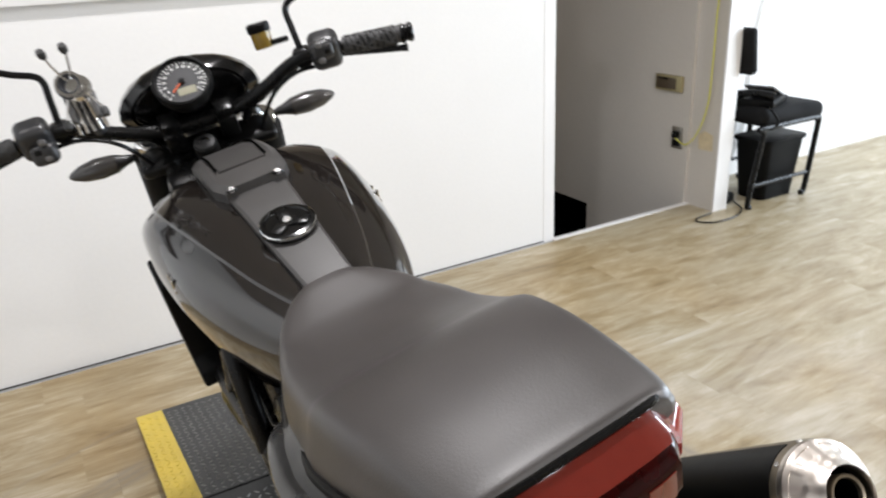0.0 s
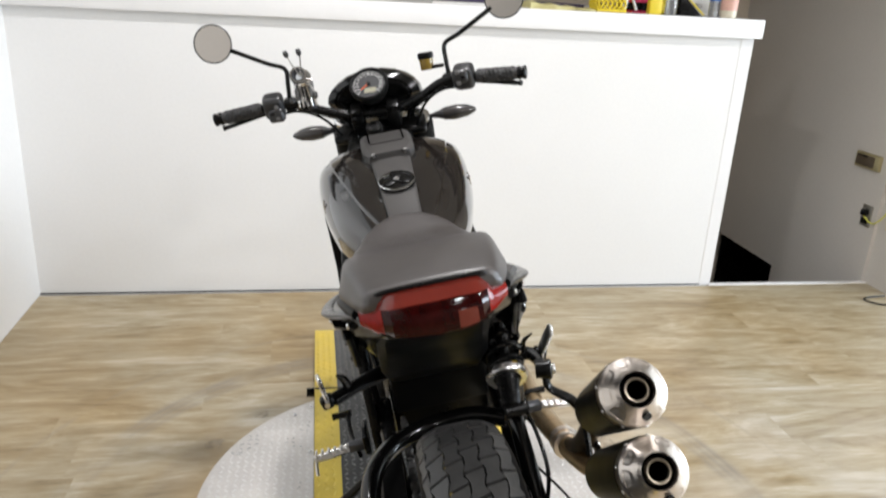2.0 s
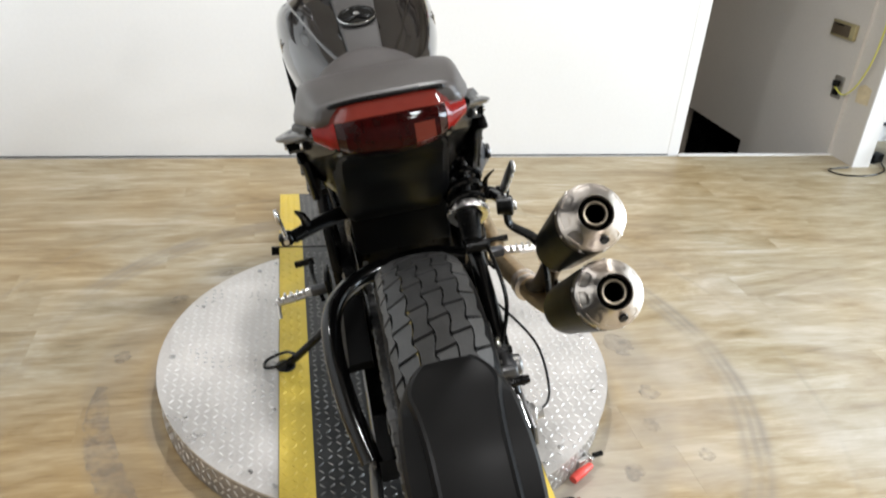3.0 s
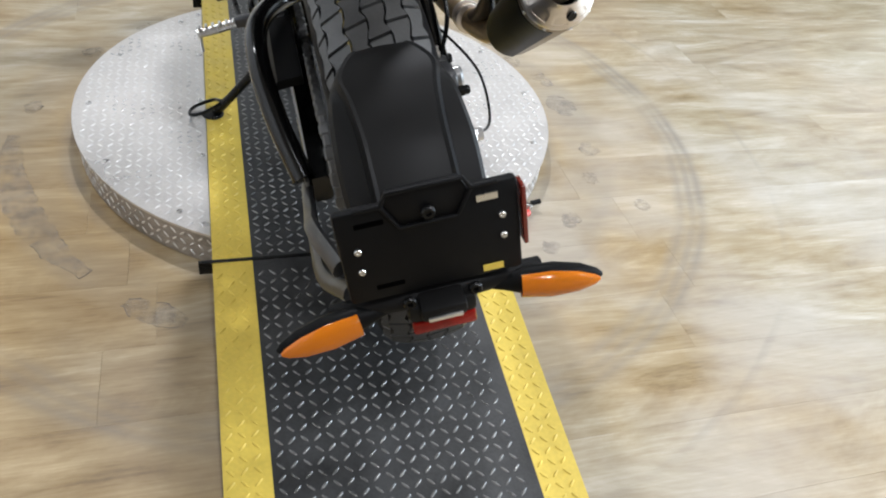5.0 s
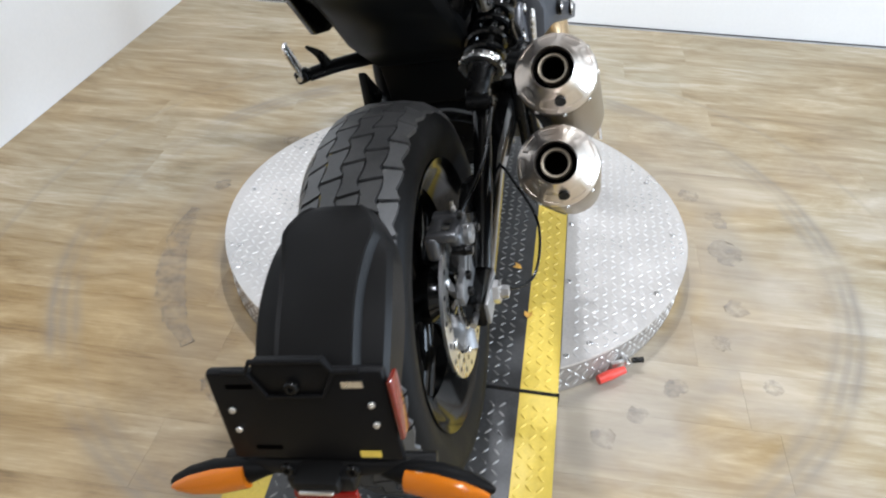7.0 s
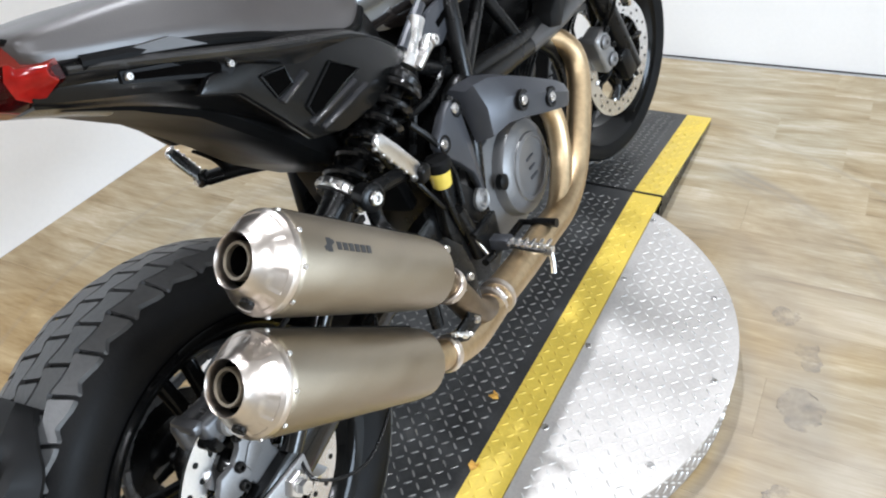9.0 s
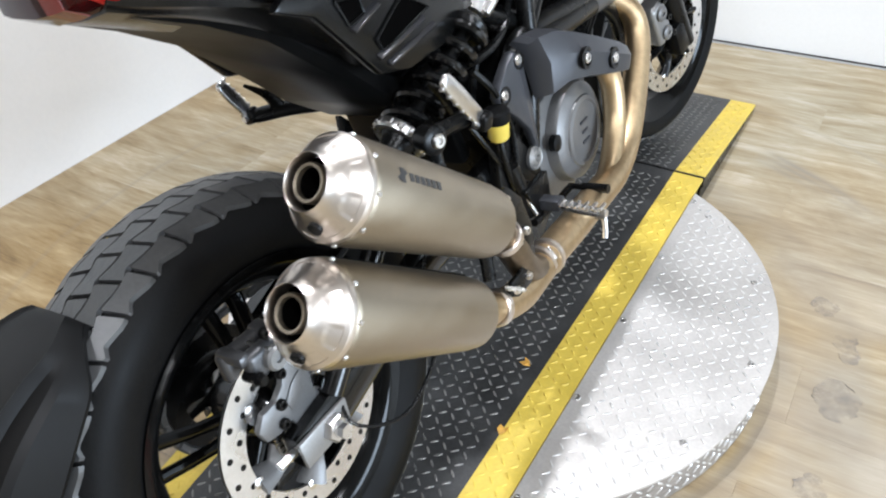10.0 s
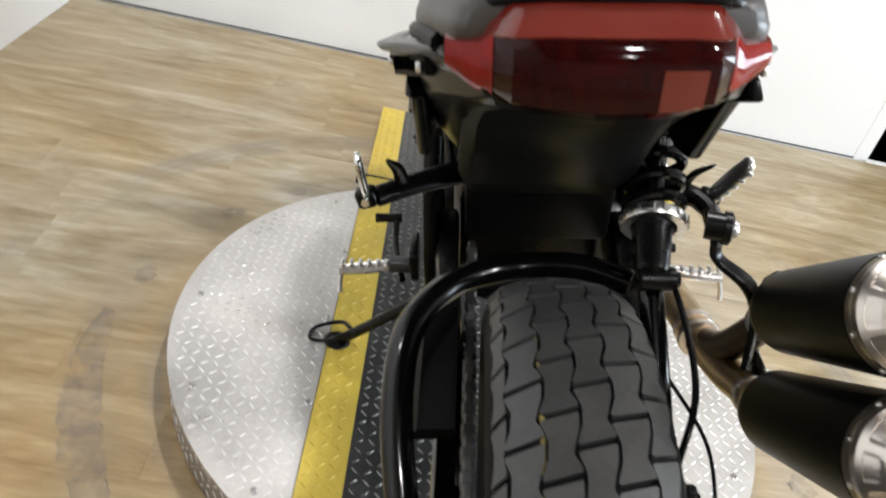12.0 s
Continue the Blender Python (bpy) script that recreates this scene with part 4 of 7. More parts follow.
bp("tube", tube([(-x, y, z) for x, y, z in ((0.15, 0.60, 0.60), (0.16, 0.66, 0.64), (0.165, 0.88, 0.625), (0.155, 1.02, 0.64), (0.12, 1.08, 0.78), (0.05, 1.12, 0.93))], 0.018, 14, 6), SATIN_BLACK, "", frame_main)

bp("tube", tube([(0.165, 0.635, 0.625), (0.168, 0.76, 0.612), (0.166, 0.907, 0.603)], 0.021, 14, 6), SATIN_BLACK, "", frame_main)
bp("coolant_hose", tube([(0.166, 0.90, 0.603), (0.18, 1.0, 0.606), (0.19, 1.13, 0.622)], [0.022, 0.021, 0.022], 16, 6), GREY_PLASTIC, "dark grey coolant hose")
brk = bp("seat_bracket", side_plate([(0.574, 0.742), (0.60, 0.722), (0.644, 0.712), (0.66, 0.72), (0.727, 0.75), (0.72, 0.79), (0.633, 0.775), (0.60, 0.76)], 0.148, 0.012, 0.004), SATIN_GREY, "satin grey slotted frame bracket under the seat")
bp("slot", side_plate([(0.645, 0.742), (0.70, 0.758), (0.697, 0.768), (0.642, 0.752)], 0.1545, 0.002), SLOT_SHADE, "", brk)
bp("strut", tube([(0.152, 0.535, 0.748), (0.15, 0.575, 0.768), (0.146, 0.625, 0.79)], 0.010, 10, 4), SATIN_GREY, "", brk)
bp("bolt", bolt((0.155, 0.612, 0.735), (1, 0.612, 0.735), 0.009, 0.006), ALU, "", brk)

# engine
engine = bp("engine", join(box(0.26, 0.36, 0.24, 0.0, 0.76, 0.40, 0.04), box(0.24, 0.2, 0.2, 0, 0.72, 0.56, 0.03, (-25, 0, 0)), box(0.22, 0.17, 0.22, 0, 0.93, 0.55, 0.03, (32, 0, 0)), box(0.2, 0.3, 0.08, 0, 0.78, 0.26, 0.03)), SATIN_BLACK, "black V-twin engine with grey covers")
for k in range(7):
    bp("fin", box(0.25, 0.19, 0.006, 0, 0.94 + k * 0.008, 0.50 + k * 0.019, 0.002, (32, 0, 0), 1), SATIN_BLACK, "", engine)
cl = bp("clutch_cover", lathe([(0.1, 0.0), (0.1, 0.03), (0.094, 0.046), (0.082, 0.054), (0.07, 0.056), (0.068, 0.06), (0.06, 0.062), (0.058, 0.058), (0.0004, 0.058)], Matrix.Translation((0.13, 0.765, 0.405)) @ RX, 48), CAST, "grey cast clutch cover with a round badge", engine)
bp("clutch_lobe", side_plate([(0.57, 0.33), (0.66, 0.29), (0.76, 0.285), (0.83, 0.33), (0.83, 0.46), (0.76, 0.52), (0.66, 0.5), (0.58, 0.47)], 0.135, 0.04, 0.012), CAST, "", engine)
bp("oil_filler", lathe([(0.016, 0), (0.016, 0.012), (0.006, 0.016)], Matrix.Translation((0.168, 0.67, 0.425)) @ RX, 14), SATIN_BLACK, "", engine)
bp("left_cover", lathe([(0.105, 0.0), (0.105, 0.02), (0.095, 0.04), (0.07, 0.05), (0.0004, 0.052)], Matrix.Translation((-0.12, 0.8, 0.40)) @ Matrix.Rotation(math.pi, 4, "Z") @ RX, 40), SATIN_BLACK, "", engine)
for a in range(8):
    t = 2 * math.pi * a / 8
    bp("bolt", bolt((0.146, 0.765 + 0.103 * math.cos(t), 0.405 + 0.103 * math.sin(t)), (1, 0.765 + 0.103 * math.cos(t), 0.405 + 0.103 * math.sin(t)), 0.006, 0.006), SATIN_BLACK, "", engine)
# raised strokes on the round badge
for k, z in enumerate((0.425, 0.405, 0.385)):
    bp("badge_stroke", box(0.003, 0.03 - 0.006 * (k == 1), 0.006, 0.189, 0.765, z, 0.001), SATIN_GREY, "", cl)

# graphite heat shield over the rear header, and the frame side cover
sh = []
for y, z0, z1, x0, x1 in ((0.608, 0.545, 0.638, 0.198, 0.182), (0.616, 0.548, 0.645, 0.216, 0.196), (0.65, 0.556, 0.643, 0.232, 0.206), (0.69, 0.548, 0.628, 0.246, 0.216), (0.75, 0.528, 0.596, 0.264, 0.235), (0.80, 0.513, 0.566, 0.272, 0.252), (0.818, 0.515, 0.55, 0.268, 0.258)):
    sh.append([Vector(v) for v in ((x0 - 0.012, y, z0 - 0.004), (x0 + 0.004, y, z0), (x0 + 0.008, y, z0 + (z1 - z0) * 0.55), (x1 + 0.012, y, z1), (x1 - 0.02, y, z1 + 0.006), (x1 - 0.03, y, z1 - 0.004), (x0 - 0.02, y, z0 + (z1 - z0) * 0.5))])
shield = bp("heat_shield", skin(sh), SATIN_GREY, "graphite grey header heat shield", angle=30)
for y, z, x in ((0.685, 0.582, 0.254), (0.757, 0.553, 0.271)):
    bp("cup", lathe([(0.019, -0.004), (0.019, 0.002), (0.014, 0.002), (0.011, -0.002), (0.0003, -0.002)], Matrix.Translation((x, y, z)) @ RX, 20), SATIN_BLACK, "", shield)
    bp("screw", bolt((x - 0.001, y, z), (1, y, z), 0.009, 0.006), ALU, "", shield)
cover = bp("frame_cover", side_plate([(0.497, 0.595), (0.503, 0.575), (0.545, 0.535), (0.575, 0.50), (0.588, 0.45), (0.596, 0.46), (0.596, 0.547), (0.592, 0.605), (0.583, 0.636), (0.568, 0.642), (0.545, 0.632), (0.512, 0.608)], 0.178, 0.02, 0.006), SATIN_GREY, "graphite triangular frame cover")
for y, z in ((0.572, 0.626), (0.512, 0.59)):
    bp("screw", bolt((0.187, y, z), (1, y, z), 0.009, 0.006), ALU, "", cover)
    bp("cup", lathe([(0.0155, -0.002), (0.0155, 0.0012), (0.012, 0.0012), (0.010, -0.001), (0.0003, -0.001)], Matrix.Translation((0.188, y + 0.006, z - 0.003)) @ RX, 18), SATIN_BLACK, "", cover)
pv = bp("pivot_plate", side_plate([(0.49, 0.56), (0.60, 0.44), (0.62, 0.32), (0.56, 0.28), (0.49, 0.32), (0.47, 0.45)], 0.165, 0.02, 0.004), SATIN_BLACK, "black swing arm pivot plate")
bp("pivot_cap", lathe([(0.026, 0), (0.026, 0.008), (0.022, 0.012), (0.018, 0.01), (0.014, 0.014), (0.008, 0.014), (0.006, 0.008), (0.0003, 0.008)], Matrix.Translation((0.176, 0.58, 0.443)) @ RX @ Matrix.Scale(0.85, 4), 24), LIGHT_CAST, "", pv)
bp("pivot_plate", side_plate([(0.49, 0.56), (0.60, 0.44), (0.62, 0.32), (0.56, 0.28), (0.49, 0.32), (0.47, 0.45)], -0.165, 0.02, 0.004), SATIN_BLACK, "black swing arm pivot plate")

# shock absorber on the right
SB, ST = Vector((0.132, 0.31, 0.615)), Vector((0.163, 0.535, 0.728))
SF = along(SB, ST)
shock = bp("shock_absorber", lathe([(0.012, -0.075), (0.019, -0.07), (0.021, -0.06), (0.023, -0.015), (0.030, 0.0), (0.030, 0.012), (0.022, 0.018), (0.012, 0.02), (0.012, 0.2), (0.033, 0.203), (0.036, 0.212), (0.028, 0.222), (0.014, 0.226)], SF, 28), SATIN_BLACK, "black rear shock absorber with a coil spring")
bp("preload_collar", lathe([(0.029, -0.006), (0.040, -0.006), (0.042, -0.002), (0.042, 0.006), (0.039, 0.010), (0.029, 0.010)], SF, 32, True), ALU, "bright alloy preload collar", shock)
for k in range(14):
    bp("collar_tooth", moved(box(0.006, 0.010, 0.011, 0.0405, 0, 0.002, 0.0015, (0, 0, 0), 1), SF @ Matrix.Rotation(2 * math.pi * k / 14, 4, "Z")), ALU, "", shock)
hel = [SF @ Vector((0.034 * math.cos(a), 0.034 * math.sin(a), 0.016 + 0.184 * k / 128)) for k, a in ((k, 2 * math.pi * 5.6 * k / 128) for k in range(129))]
bp("spring", tube(hel, 0.0078, 9, 1, smooth=False), GLOSS_BLACK, "gloss black coil spring", shock)
bp("top_mount", join(tube([(0.150, 0.53, 0.722), (0.155, 0.56, 0.748), (0.152, 0.595, 0.775)], [0.020, 0.013, 0.015], 14, 5), tube([(0.170, 0.535, 0.716), (0.175, 0.56, 0.732), (0.172, 0.585, 0.742)], [0.009, 0.009, 0.012], 12, 5), box(0.026, 0.03, 0.02, 0.158, 0.548, 0.728, 0.008, (38, 0, 0), 3)), ALU, "silver alloy shock top mount", shock)
bp("mount_bolt", bolt((0.180, 0.583, 0.742), (1, 0.583, 0.742), 0.010, 0.008), ALU, "", shock)
bp("lower_bush", join(rod((0.108, 0.243, 0.578), (0.15, 0.243, 0.578), 0.015, 20), rod((0.15, 0.243, 0.578), (0.156, 0.243, 0.578), 0.010, 6)), SATIN_BLACK, "", shock)
bush = bp("link_bush", join(rod((0.19, 0.292, 0.628), (0.215, 0.284, 0.628), 0.018, 20), lathe([(0.021, 0), (0.021, 0.008), (0.016, 0.011)], along((0.21, 0.285, 0.628), (0.3, 0.265, 0.628)), 20), tube([(0.20, 0.29, 0.63), (0.205, 0.33, 0.625), (0.20, 0.385, 0.612)], 0.012, 10, 4)), SATIN_BLACK, "round black rubber bush with a silver bolt")
bp("bolt", bolt((0.2205, 0.283, 0.628), (1, 0.11, 0.628), 0.011, 0.007), ALU, "", bush)

# brake fluid pot
POT = pose(0.182, 0.484, 0.528, 0, 6, 0) @ Matrix.Scale(1.35, 4)
pot = bp("brake_fluid_pot", lathe([(0.011, 0), (0.013, 0.003), (0.014, 0.022), (0.012, 0.025)], POT, 22), glass_mat("yellow_fluid", (0.95, 0.72, 0.12), 0.15, 0.35), "small translucent pot of yellow brake fluid with a black cap")
bp("cap", lathe([(0.015, 0.023), (0.0165, 0.026), (0.0165, 0.036), (0.014, 0.039)], POT, 22), BLACK_PLASTIC, "", pot)
bp("hose", tube([(0.182, 0.484, 0.53), (0.184, 0.484, 0.49), (0.18, 0.5, 0.43), (0.18, 0.52, 0.38)], 0.0055, 8), SATIN_BLACK, "", pot)
bp("bracket", box(0.012, 0.04, 0.012, 0.176, 0.50, 0.565, 0.003, (20, 0, 0)), SATIN_BLACK, "", pot)
bp("master_cylinder", tube([(0.182, 0.5, 0.47), (0.182, 0.515, 0.41), (0.182, 0.52, 0.36)], [0.013, 0.015, 0.012], 12, 4), SATIN_BLACK, "black rear brake master cylinder")
for k, pts in enumerate((((0.17, 0.47, 0.65), (0.182, 0.5, 0.6), (0.178, 0.53, 0.53), (0.182, 0.52, 0.47)), ((0.155, 0.43, 0.60), (0.175, 0.46, 0.52), (0.172, 0.50, 0.46), (0.175, 0.56, 0.40)), ((0.14, 0.42, 0.67), (0.16, 0.50, 0.655), (0.15, 0.60, 0.66), (0.14, 0.66, 0.70)))):
    bp("hose", tube(pts, (0.0055, 0.0045, 0.007)[k], 8, 7), SATIN_BLACK, "black rubber hose by the swing arm pivot")
bp("brake_rod", rod((0.187, 0.505, 0.43), (0.2, 0.52, 0.365), 0.004, 10), ALU, "thin steel brake push rod")

# exhaust
# Near black for the exhaust outlets, and painted as shade in the tail scoops.
SOOT_SHADE = surf("soot_and_hole_shade", (0.002, 0.0019, 0.0018), 0.9, var=0.2, bump=0.1, spec=0.0)
INNER_DARK = surf("dark_reflection_black", (0.003, 0.003, 0.003), 0.42, var=0.2, bump=0.03, spec=0.08)


def muffler(tip, front, r, shade):
    tip, front = Vector(tip), Vector(front)
    length = (front - tip).length
    f = along(tip, front)
    body = bp("muffler", lathe([(0.023, 0.075), (r * 0.9, 0.051), (r * 0.97, 0.034), (r, 0.037), (r * 1.02, 0.043), (r * 0.95, length * 0.5), (r * 0.87, length - 0.045), (r * 0.82, length - 0.02), (r * 0.6, length - 0.008), (r * 0.45, length + 0.012)], f, 44), TITAN, "brushed titanium muffler with a polished end cap")
    shell = lathe([(0.0285, 0.004), (0.0288, -0.003), (0.0298, -0.0048), (0.0312, -0.0030), (0.0325, 0.0005), (0.0385, 0.0072), (0.0412, 0.0102), (0.0420, 0.0111), (0.0440, 0.0133), (0.0470, 0.0166), (0.0500, 0.0199), (0.0520, 0.0221), (0.0528, 0.0230), (r * 0.955, 0.0252), (r * 0.99, 0.0275), (r * 1.0, 0.030), (r * 1.0, 0.036), (r * 0.94, 0.036), (r * 0.92, 0.031), (0.030, 0.010), (0.0285, 0.014)], None, 144, True)
    # nine scalloped flats cut into the cone
    for v in shell.verts:
        rr, zz = math.hypot(v.co.x, v.co.y), v.co.z
        lobe = math.cos(9 * math.atan2(v.co.y, v.co.x))
        if 0.0415 < rr < 0.0524 and zz > (rr - 0.033) * 0.9 and lobe > -0.62 and (rr > 0.0430 or lobe > 0.2):
            v.co.z += 0.0013
    bp("end_cap", moved(shell, f), POLISHED, "polished conical end cap with nine scalloped flats", body, 28)
    bp("outlet", lathe([(0.0212, 0.002), (0.0198, -0.001), (0.0170, 0.000), (0.0160, 0.004), (0.0160, 0.07), (0.0202, 0.07), (0.0202, 0.01)], f, 32, True), TITAN, "", body)
    bp("core", lathe([(0.034, 0.022), (0.034, 0.026), (0.020, 0.026), (0.020, 0.022)], f, 24, True), SOOT_SHADE, "", body)
    bp("baffle", lathe([(0.0159, 0.062), (0.0159, 0.005), (0.0154, 0.005), (0.0154, 0.058), (0.0004, 0.058), (0.0004, 0.062)], f, 24, True), SOOT_SHADE, "", body)
    # Black shell paints the dark reflection onto the muffler's inner half.
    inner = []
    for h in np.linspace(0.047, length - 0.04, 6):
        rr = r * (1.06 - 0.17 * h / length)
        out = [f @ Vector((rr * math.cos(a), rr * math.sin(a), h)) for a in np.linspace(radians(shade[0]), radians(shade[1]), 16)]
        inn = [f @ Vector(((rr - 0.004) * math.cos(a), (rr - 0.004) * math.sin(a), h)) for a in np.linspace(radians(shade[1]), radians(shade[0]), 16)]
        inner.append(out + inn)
    bp("reflection_shell", skin(inner), INNER_DARK, "black shell painting the dark reflection on the inner half", body)
    for k in range(9):
        a = 2 * math.pi * (k + 0.5) / 9
        bp("rivet", moved(bolt((r * 1.0, 0, 0.040), (1, 0, 0.040), 0.0032, 0.0022), f @ Matrix.Rotation(a, 4, "Z")), ALU, "", body)
    return body, f


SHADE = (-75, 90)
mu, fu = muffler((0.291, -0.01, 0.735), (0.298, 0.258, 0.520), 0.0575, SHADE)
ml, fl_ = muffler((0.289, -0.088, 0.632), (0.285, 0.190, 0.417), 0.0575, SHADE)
for k, (h0, tall) in enumerate(((0.078, 0.016), (0.094, 0.009), (0.104, 0.009), (0.114, 0.009), (0.124, 0.009), (0.134, 0.009), (0.144, 0.009))):
    m = fu @ Matrix.Rotation(radians(154), 4, "Z") @ pose(0.0592 - 0.0245 * h0, 0, h0, 0, -1.2, 0)
    bp("stripe", moved(box(0.0012, tall, 0.007, 0, 0, 0), m), BRACKET, "", mu)
    if k == 0:
        bp("stripe", moved(box(0.0012, 0.005, 0.018, 0, 0, 0, 0, (35, 0, 0)), m), BRACKET, "", mu)
for f, body in ((fu, mu), (fl_, ml)):
    bp("drain", lathe([(0.008, -0.003), (0.008, 0.003)], f @ Matrix.Rotation(radians(-100), 4, "Z") @ pose(0.0435, 0, 0.0125, 0, -55, 0), 14), SATIN_BLACK, "", body)
pipe = bp("exhaust_pipe", tube([(0.09, 0.95, 0.587), (0.15, 0.99, 0.587), (0.195, 1.015, 0.554), (0.213, 1.005, 0.497), (0.225, 0.933, 0.416), (0.233, 0.848, 0.345), (0.24, 0.755, 0.318), (0.24, 0.66, 0.317), (0.247, 0.55, 0.325), (0.258, 0.435, 0.343)], [0.022, 0.023, 0.024, 0.025, 0.026, 0.027, 0.028, 0.029, 0.029, 0.028], 20, 8), GOLD_PIPE, "gold heat-tinted exhaust header")
bp("rear_header", tube([(0.16, 0.75, 0.54), (0.205, 0.80, 0.54), (0.215, 0.845, 0.48), (0.222, 0.83, 0.40), (0.232, 0.765, 0.338), (0.238, 0.70, 0.32)], [0.021, 0.021, 0.022, 0.022, 0.021, 0.018], 18, 7), GOLD_PIPE, "", pipe)
for y0, z0 in ((0.437, 0.3425), (0.408, 0.3465)):
    bp("clamp", lathe([(0.0295, 0), (0.0325, 0.001), (0.0325, 0.010), (0.0295, 0.011)], along((0.258, y0, z0), (0.264, y0 - 0.05, z0 + 0.009)), 24), POLISHED, "bright steel clamp band", pipe)
bp("clamp_screw", rod((0.272, 0.418, 0.372), (0.288, 0.412, 0.356), 0.004, 10), ALU, "", pipe)
bp("lower_branch", tube([(0.260, 0.435, 0.343), (0.268, 0.37, 0.349), (0.278, 0.31, 0.360), (0.284, 0.255, 0.382), (0.285, 0.19, 0.417)], [0.0275, 0.027, 0.0255, 0.024, 0.022], 20, 7), GOLD_PIPE, "", pipe)
bp("upper_branch", tube([(0.264, 0.40, 0.346), (0.277, 0.345, 0.382), (0.290, 0.30, 0.45), (0.298, 0.258, 0.520)], [0.022, 0.024, 0.023, 0.021], 18, 7), DARK_BRONZE, "", pipe)
for (ax, ay, az), (bx, by, bz) in (((0.284, 0.243, 0.387), (0.285, 0.20, 0.413)), ((0.294, 0.283, 0.478), (0.298, 0.258, 0.520))):
    bp("spring_collar", lathe([(0.0255, 0), (0.028, 0.002), (0.028, 0.012), (0.0255, 0.014)], along((ax, ay, az), (bx, by, bz)), 22), POLISHED, "", pipe)
for y0, z0, y1, z1 in ((0.275, 0.400, 0.235, 0.432), (0.292, 0.468, 0.262, 0.505)):
    pts = [Vector((0.312 + 0.004 * math.cos(q * 1.7), y0 + (y1 - y0) * q / 44, z0 + (z1 - z0) * q / 44 + 0.004 * math.sin(q * 1.7))) for q in range(45)]
    bp("retaining_spring", tube(pts, 0.0011, 6, 1, smooth=False), ALU, "small coil spring holding the muffler on", pipe)
mbr = bp("muffler_bracket", side_plate([(0.276, 0.560), (0.302, 0.553), (0.330, 0.520), (0.342, 0.470), (0.336, 0.420), (0.312, 0.386), (0.272, 0.388), (0.252, 0.402), (0.262, 0.420), (0.292, 0.420), (0.308, 0.445), (0.308, 0.482), (0.294, 0.515), (0.272, 0.536)], 0.300, 0.007, 0.002), SATIN_BLACK, "black curved muffler bracket plate")
for yy, zz in ((0.290, 0.540), (0.322, 0.470), (0.268, 0.404), (0.304, 0.404)):
    bp("bolt", bolt((0.3035, yy, zz), (1, yy, zz), 0.0065, 0.006), ALU, "", mbr)

# foot pegs
def rider_peg(s):
    x0, y, z = 0.225, 0.545, 0.375
    p = bp("foot_peg", tube([(s * x0, y, z), (s * (x0 + 0.05), y - 0.006, z - 0.004), (s * (x0 + 0.1), y - 0.012, z - 0.006)], [0.010, 0.011, 0.009], 10, 4, 0.6), ALU, "silver serrated rider foot peg")
    for k in range(6):
        bp("tooth", box(0.006, 0.022, 0.005, s * (x0 + 0.018 + 0.015 * k), y - 0.008, z + 0.007, 0.0015), ALU, "", p)
    bp("hanger", side_plate([(0.50, 0.42), (0.58, 0.42), (0.575, 0.36), (0.53, 0.35)], s * 0.195, 0.014, 0.003), SATIN_BLACK, "", p)
    bp("clevis", box(0.05, 0.026, 0.022, s * 0.215, 0.545, 0.375, 0.005), SATIN_GREY, "", p)
    bp("feeler", tube([(s * (x0 + 0.094), y - 0.012, z - 0.006), (s * (x0 + 0.098), y - 0.018, z - 0.022), (s * (x0 + 0.099), y - 0.026, z - 0.042)], [0.005, 0.0042, 0.0045], 8, 4), ALU, "", p)


# passenger pegs, folded up: bracket from the frame, horn-shaped hook, polished slab with a toothed side
def passenger_peg(s, root, base, tip, horn):
    root, base, tip, horn = Vector(root), Vector(base), Vector(tip), Vector(horn)
    mid = (root + base) / 2
    br = bp("passenger_peg_bracket", tube([root, mid + Vector((0, -0.005, 0.004)), base - Vector((s * 0.012, 0, 0))], [0.019, 0.016, 0.015], 12, 6, 0.6), SATIN_BLACK, "black passenger peg bracket")
    h0 = base + (root - base) * 0.35
    bp("horn", tube([h0, h0 + (horn - h0) * 0.55 + Vector((-s * 0.004, 0.008, 0)), horn], [0.014, 0.009, 0.003], 12, 5, 0.55), SATIN_BLACK, "", br)
    bp("clevis", box(0.028, 0.026, 0.028, *base, 0.007, (0, s * 15, 0), 3), SATIN_BLACK, "", br)
    n = (tip - base).length
    up = (tip - base) / n
    out = Vector((s * 0.85, -0.35, 0.35))
    out = (out - up * out.dot(up)).normalized()
    f = Matrix.Translation(base) @ Matrix((out.cross(up), out, up)).transposed().to_4x4()
    paddle = [(0.009, -0.004), (0.013, 0.02), (0.014, n * 0.6), (0.012, n - 0.012), (0.007, n - 0.002), (-0.007, n - 0.002), (-0.012, n - 0.012), (-0.014, n * 0.6), (-0.013, 0.02), (-0.009, -0.004)]
    pg = bp("passenger_peg", plate(paddle, 0.009, f @ Matrix(((1, 0, 0, 0), (0, 0, -1, 0), (0, 1, 0, 0), (0, 0, 0, 1))), 0.004), ALU, "silver folded-up passenger foot peg", angle=50)
    for k in range(6):
        bp("tooth", moved(box(0.006, 0.008, 0.006, 0.013, 0, 0.016 + (n - 0.026) * k / 5, 0.002, (0, 0, 0), 1), f), ALU, "", pg)
    bp("pivot_pin", rod(base - Vector((0, 0.019, 0)), base + Vector((0, 0.019, 0)), 0.0055, 12), ALU, "", br)


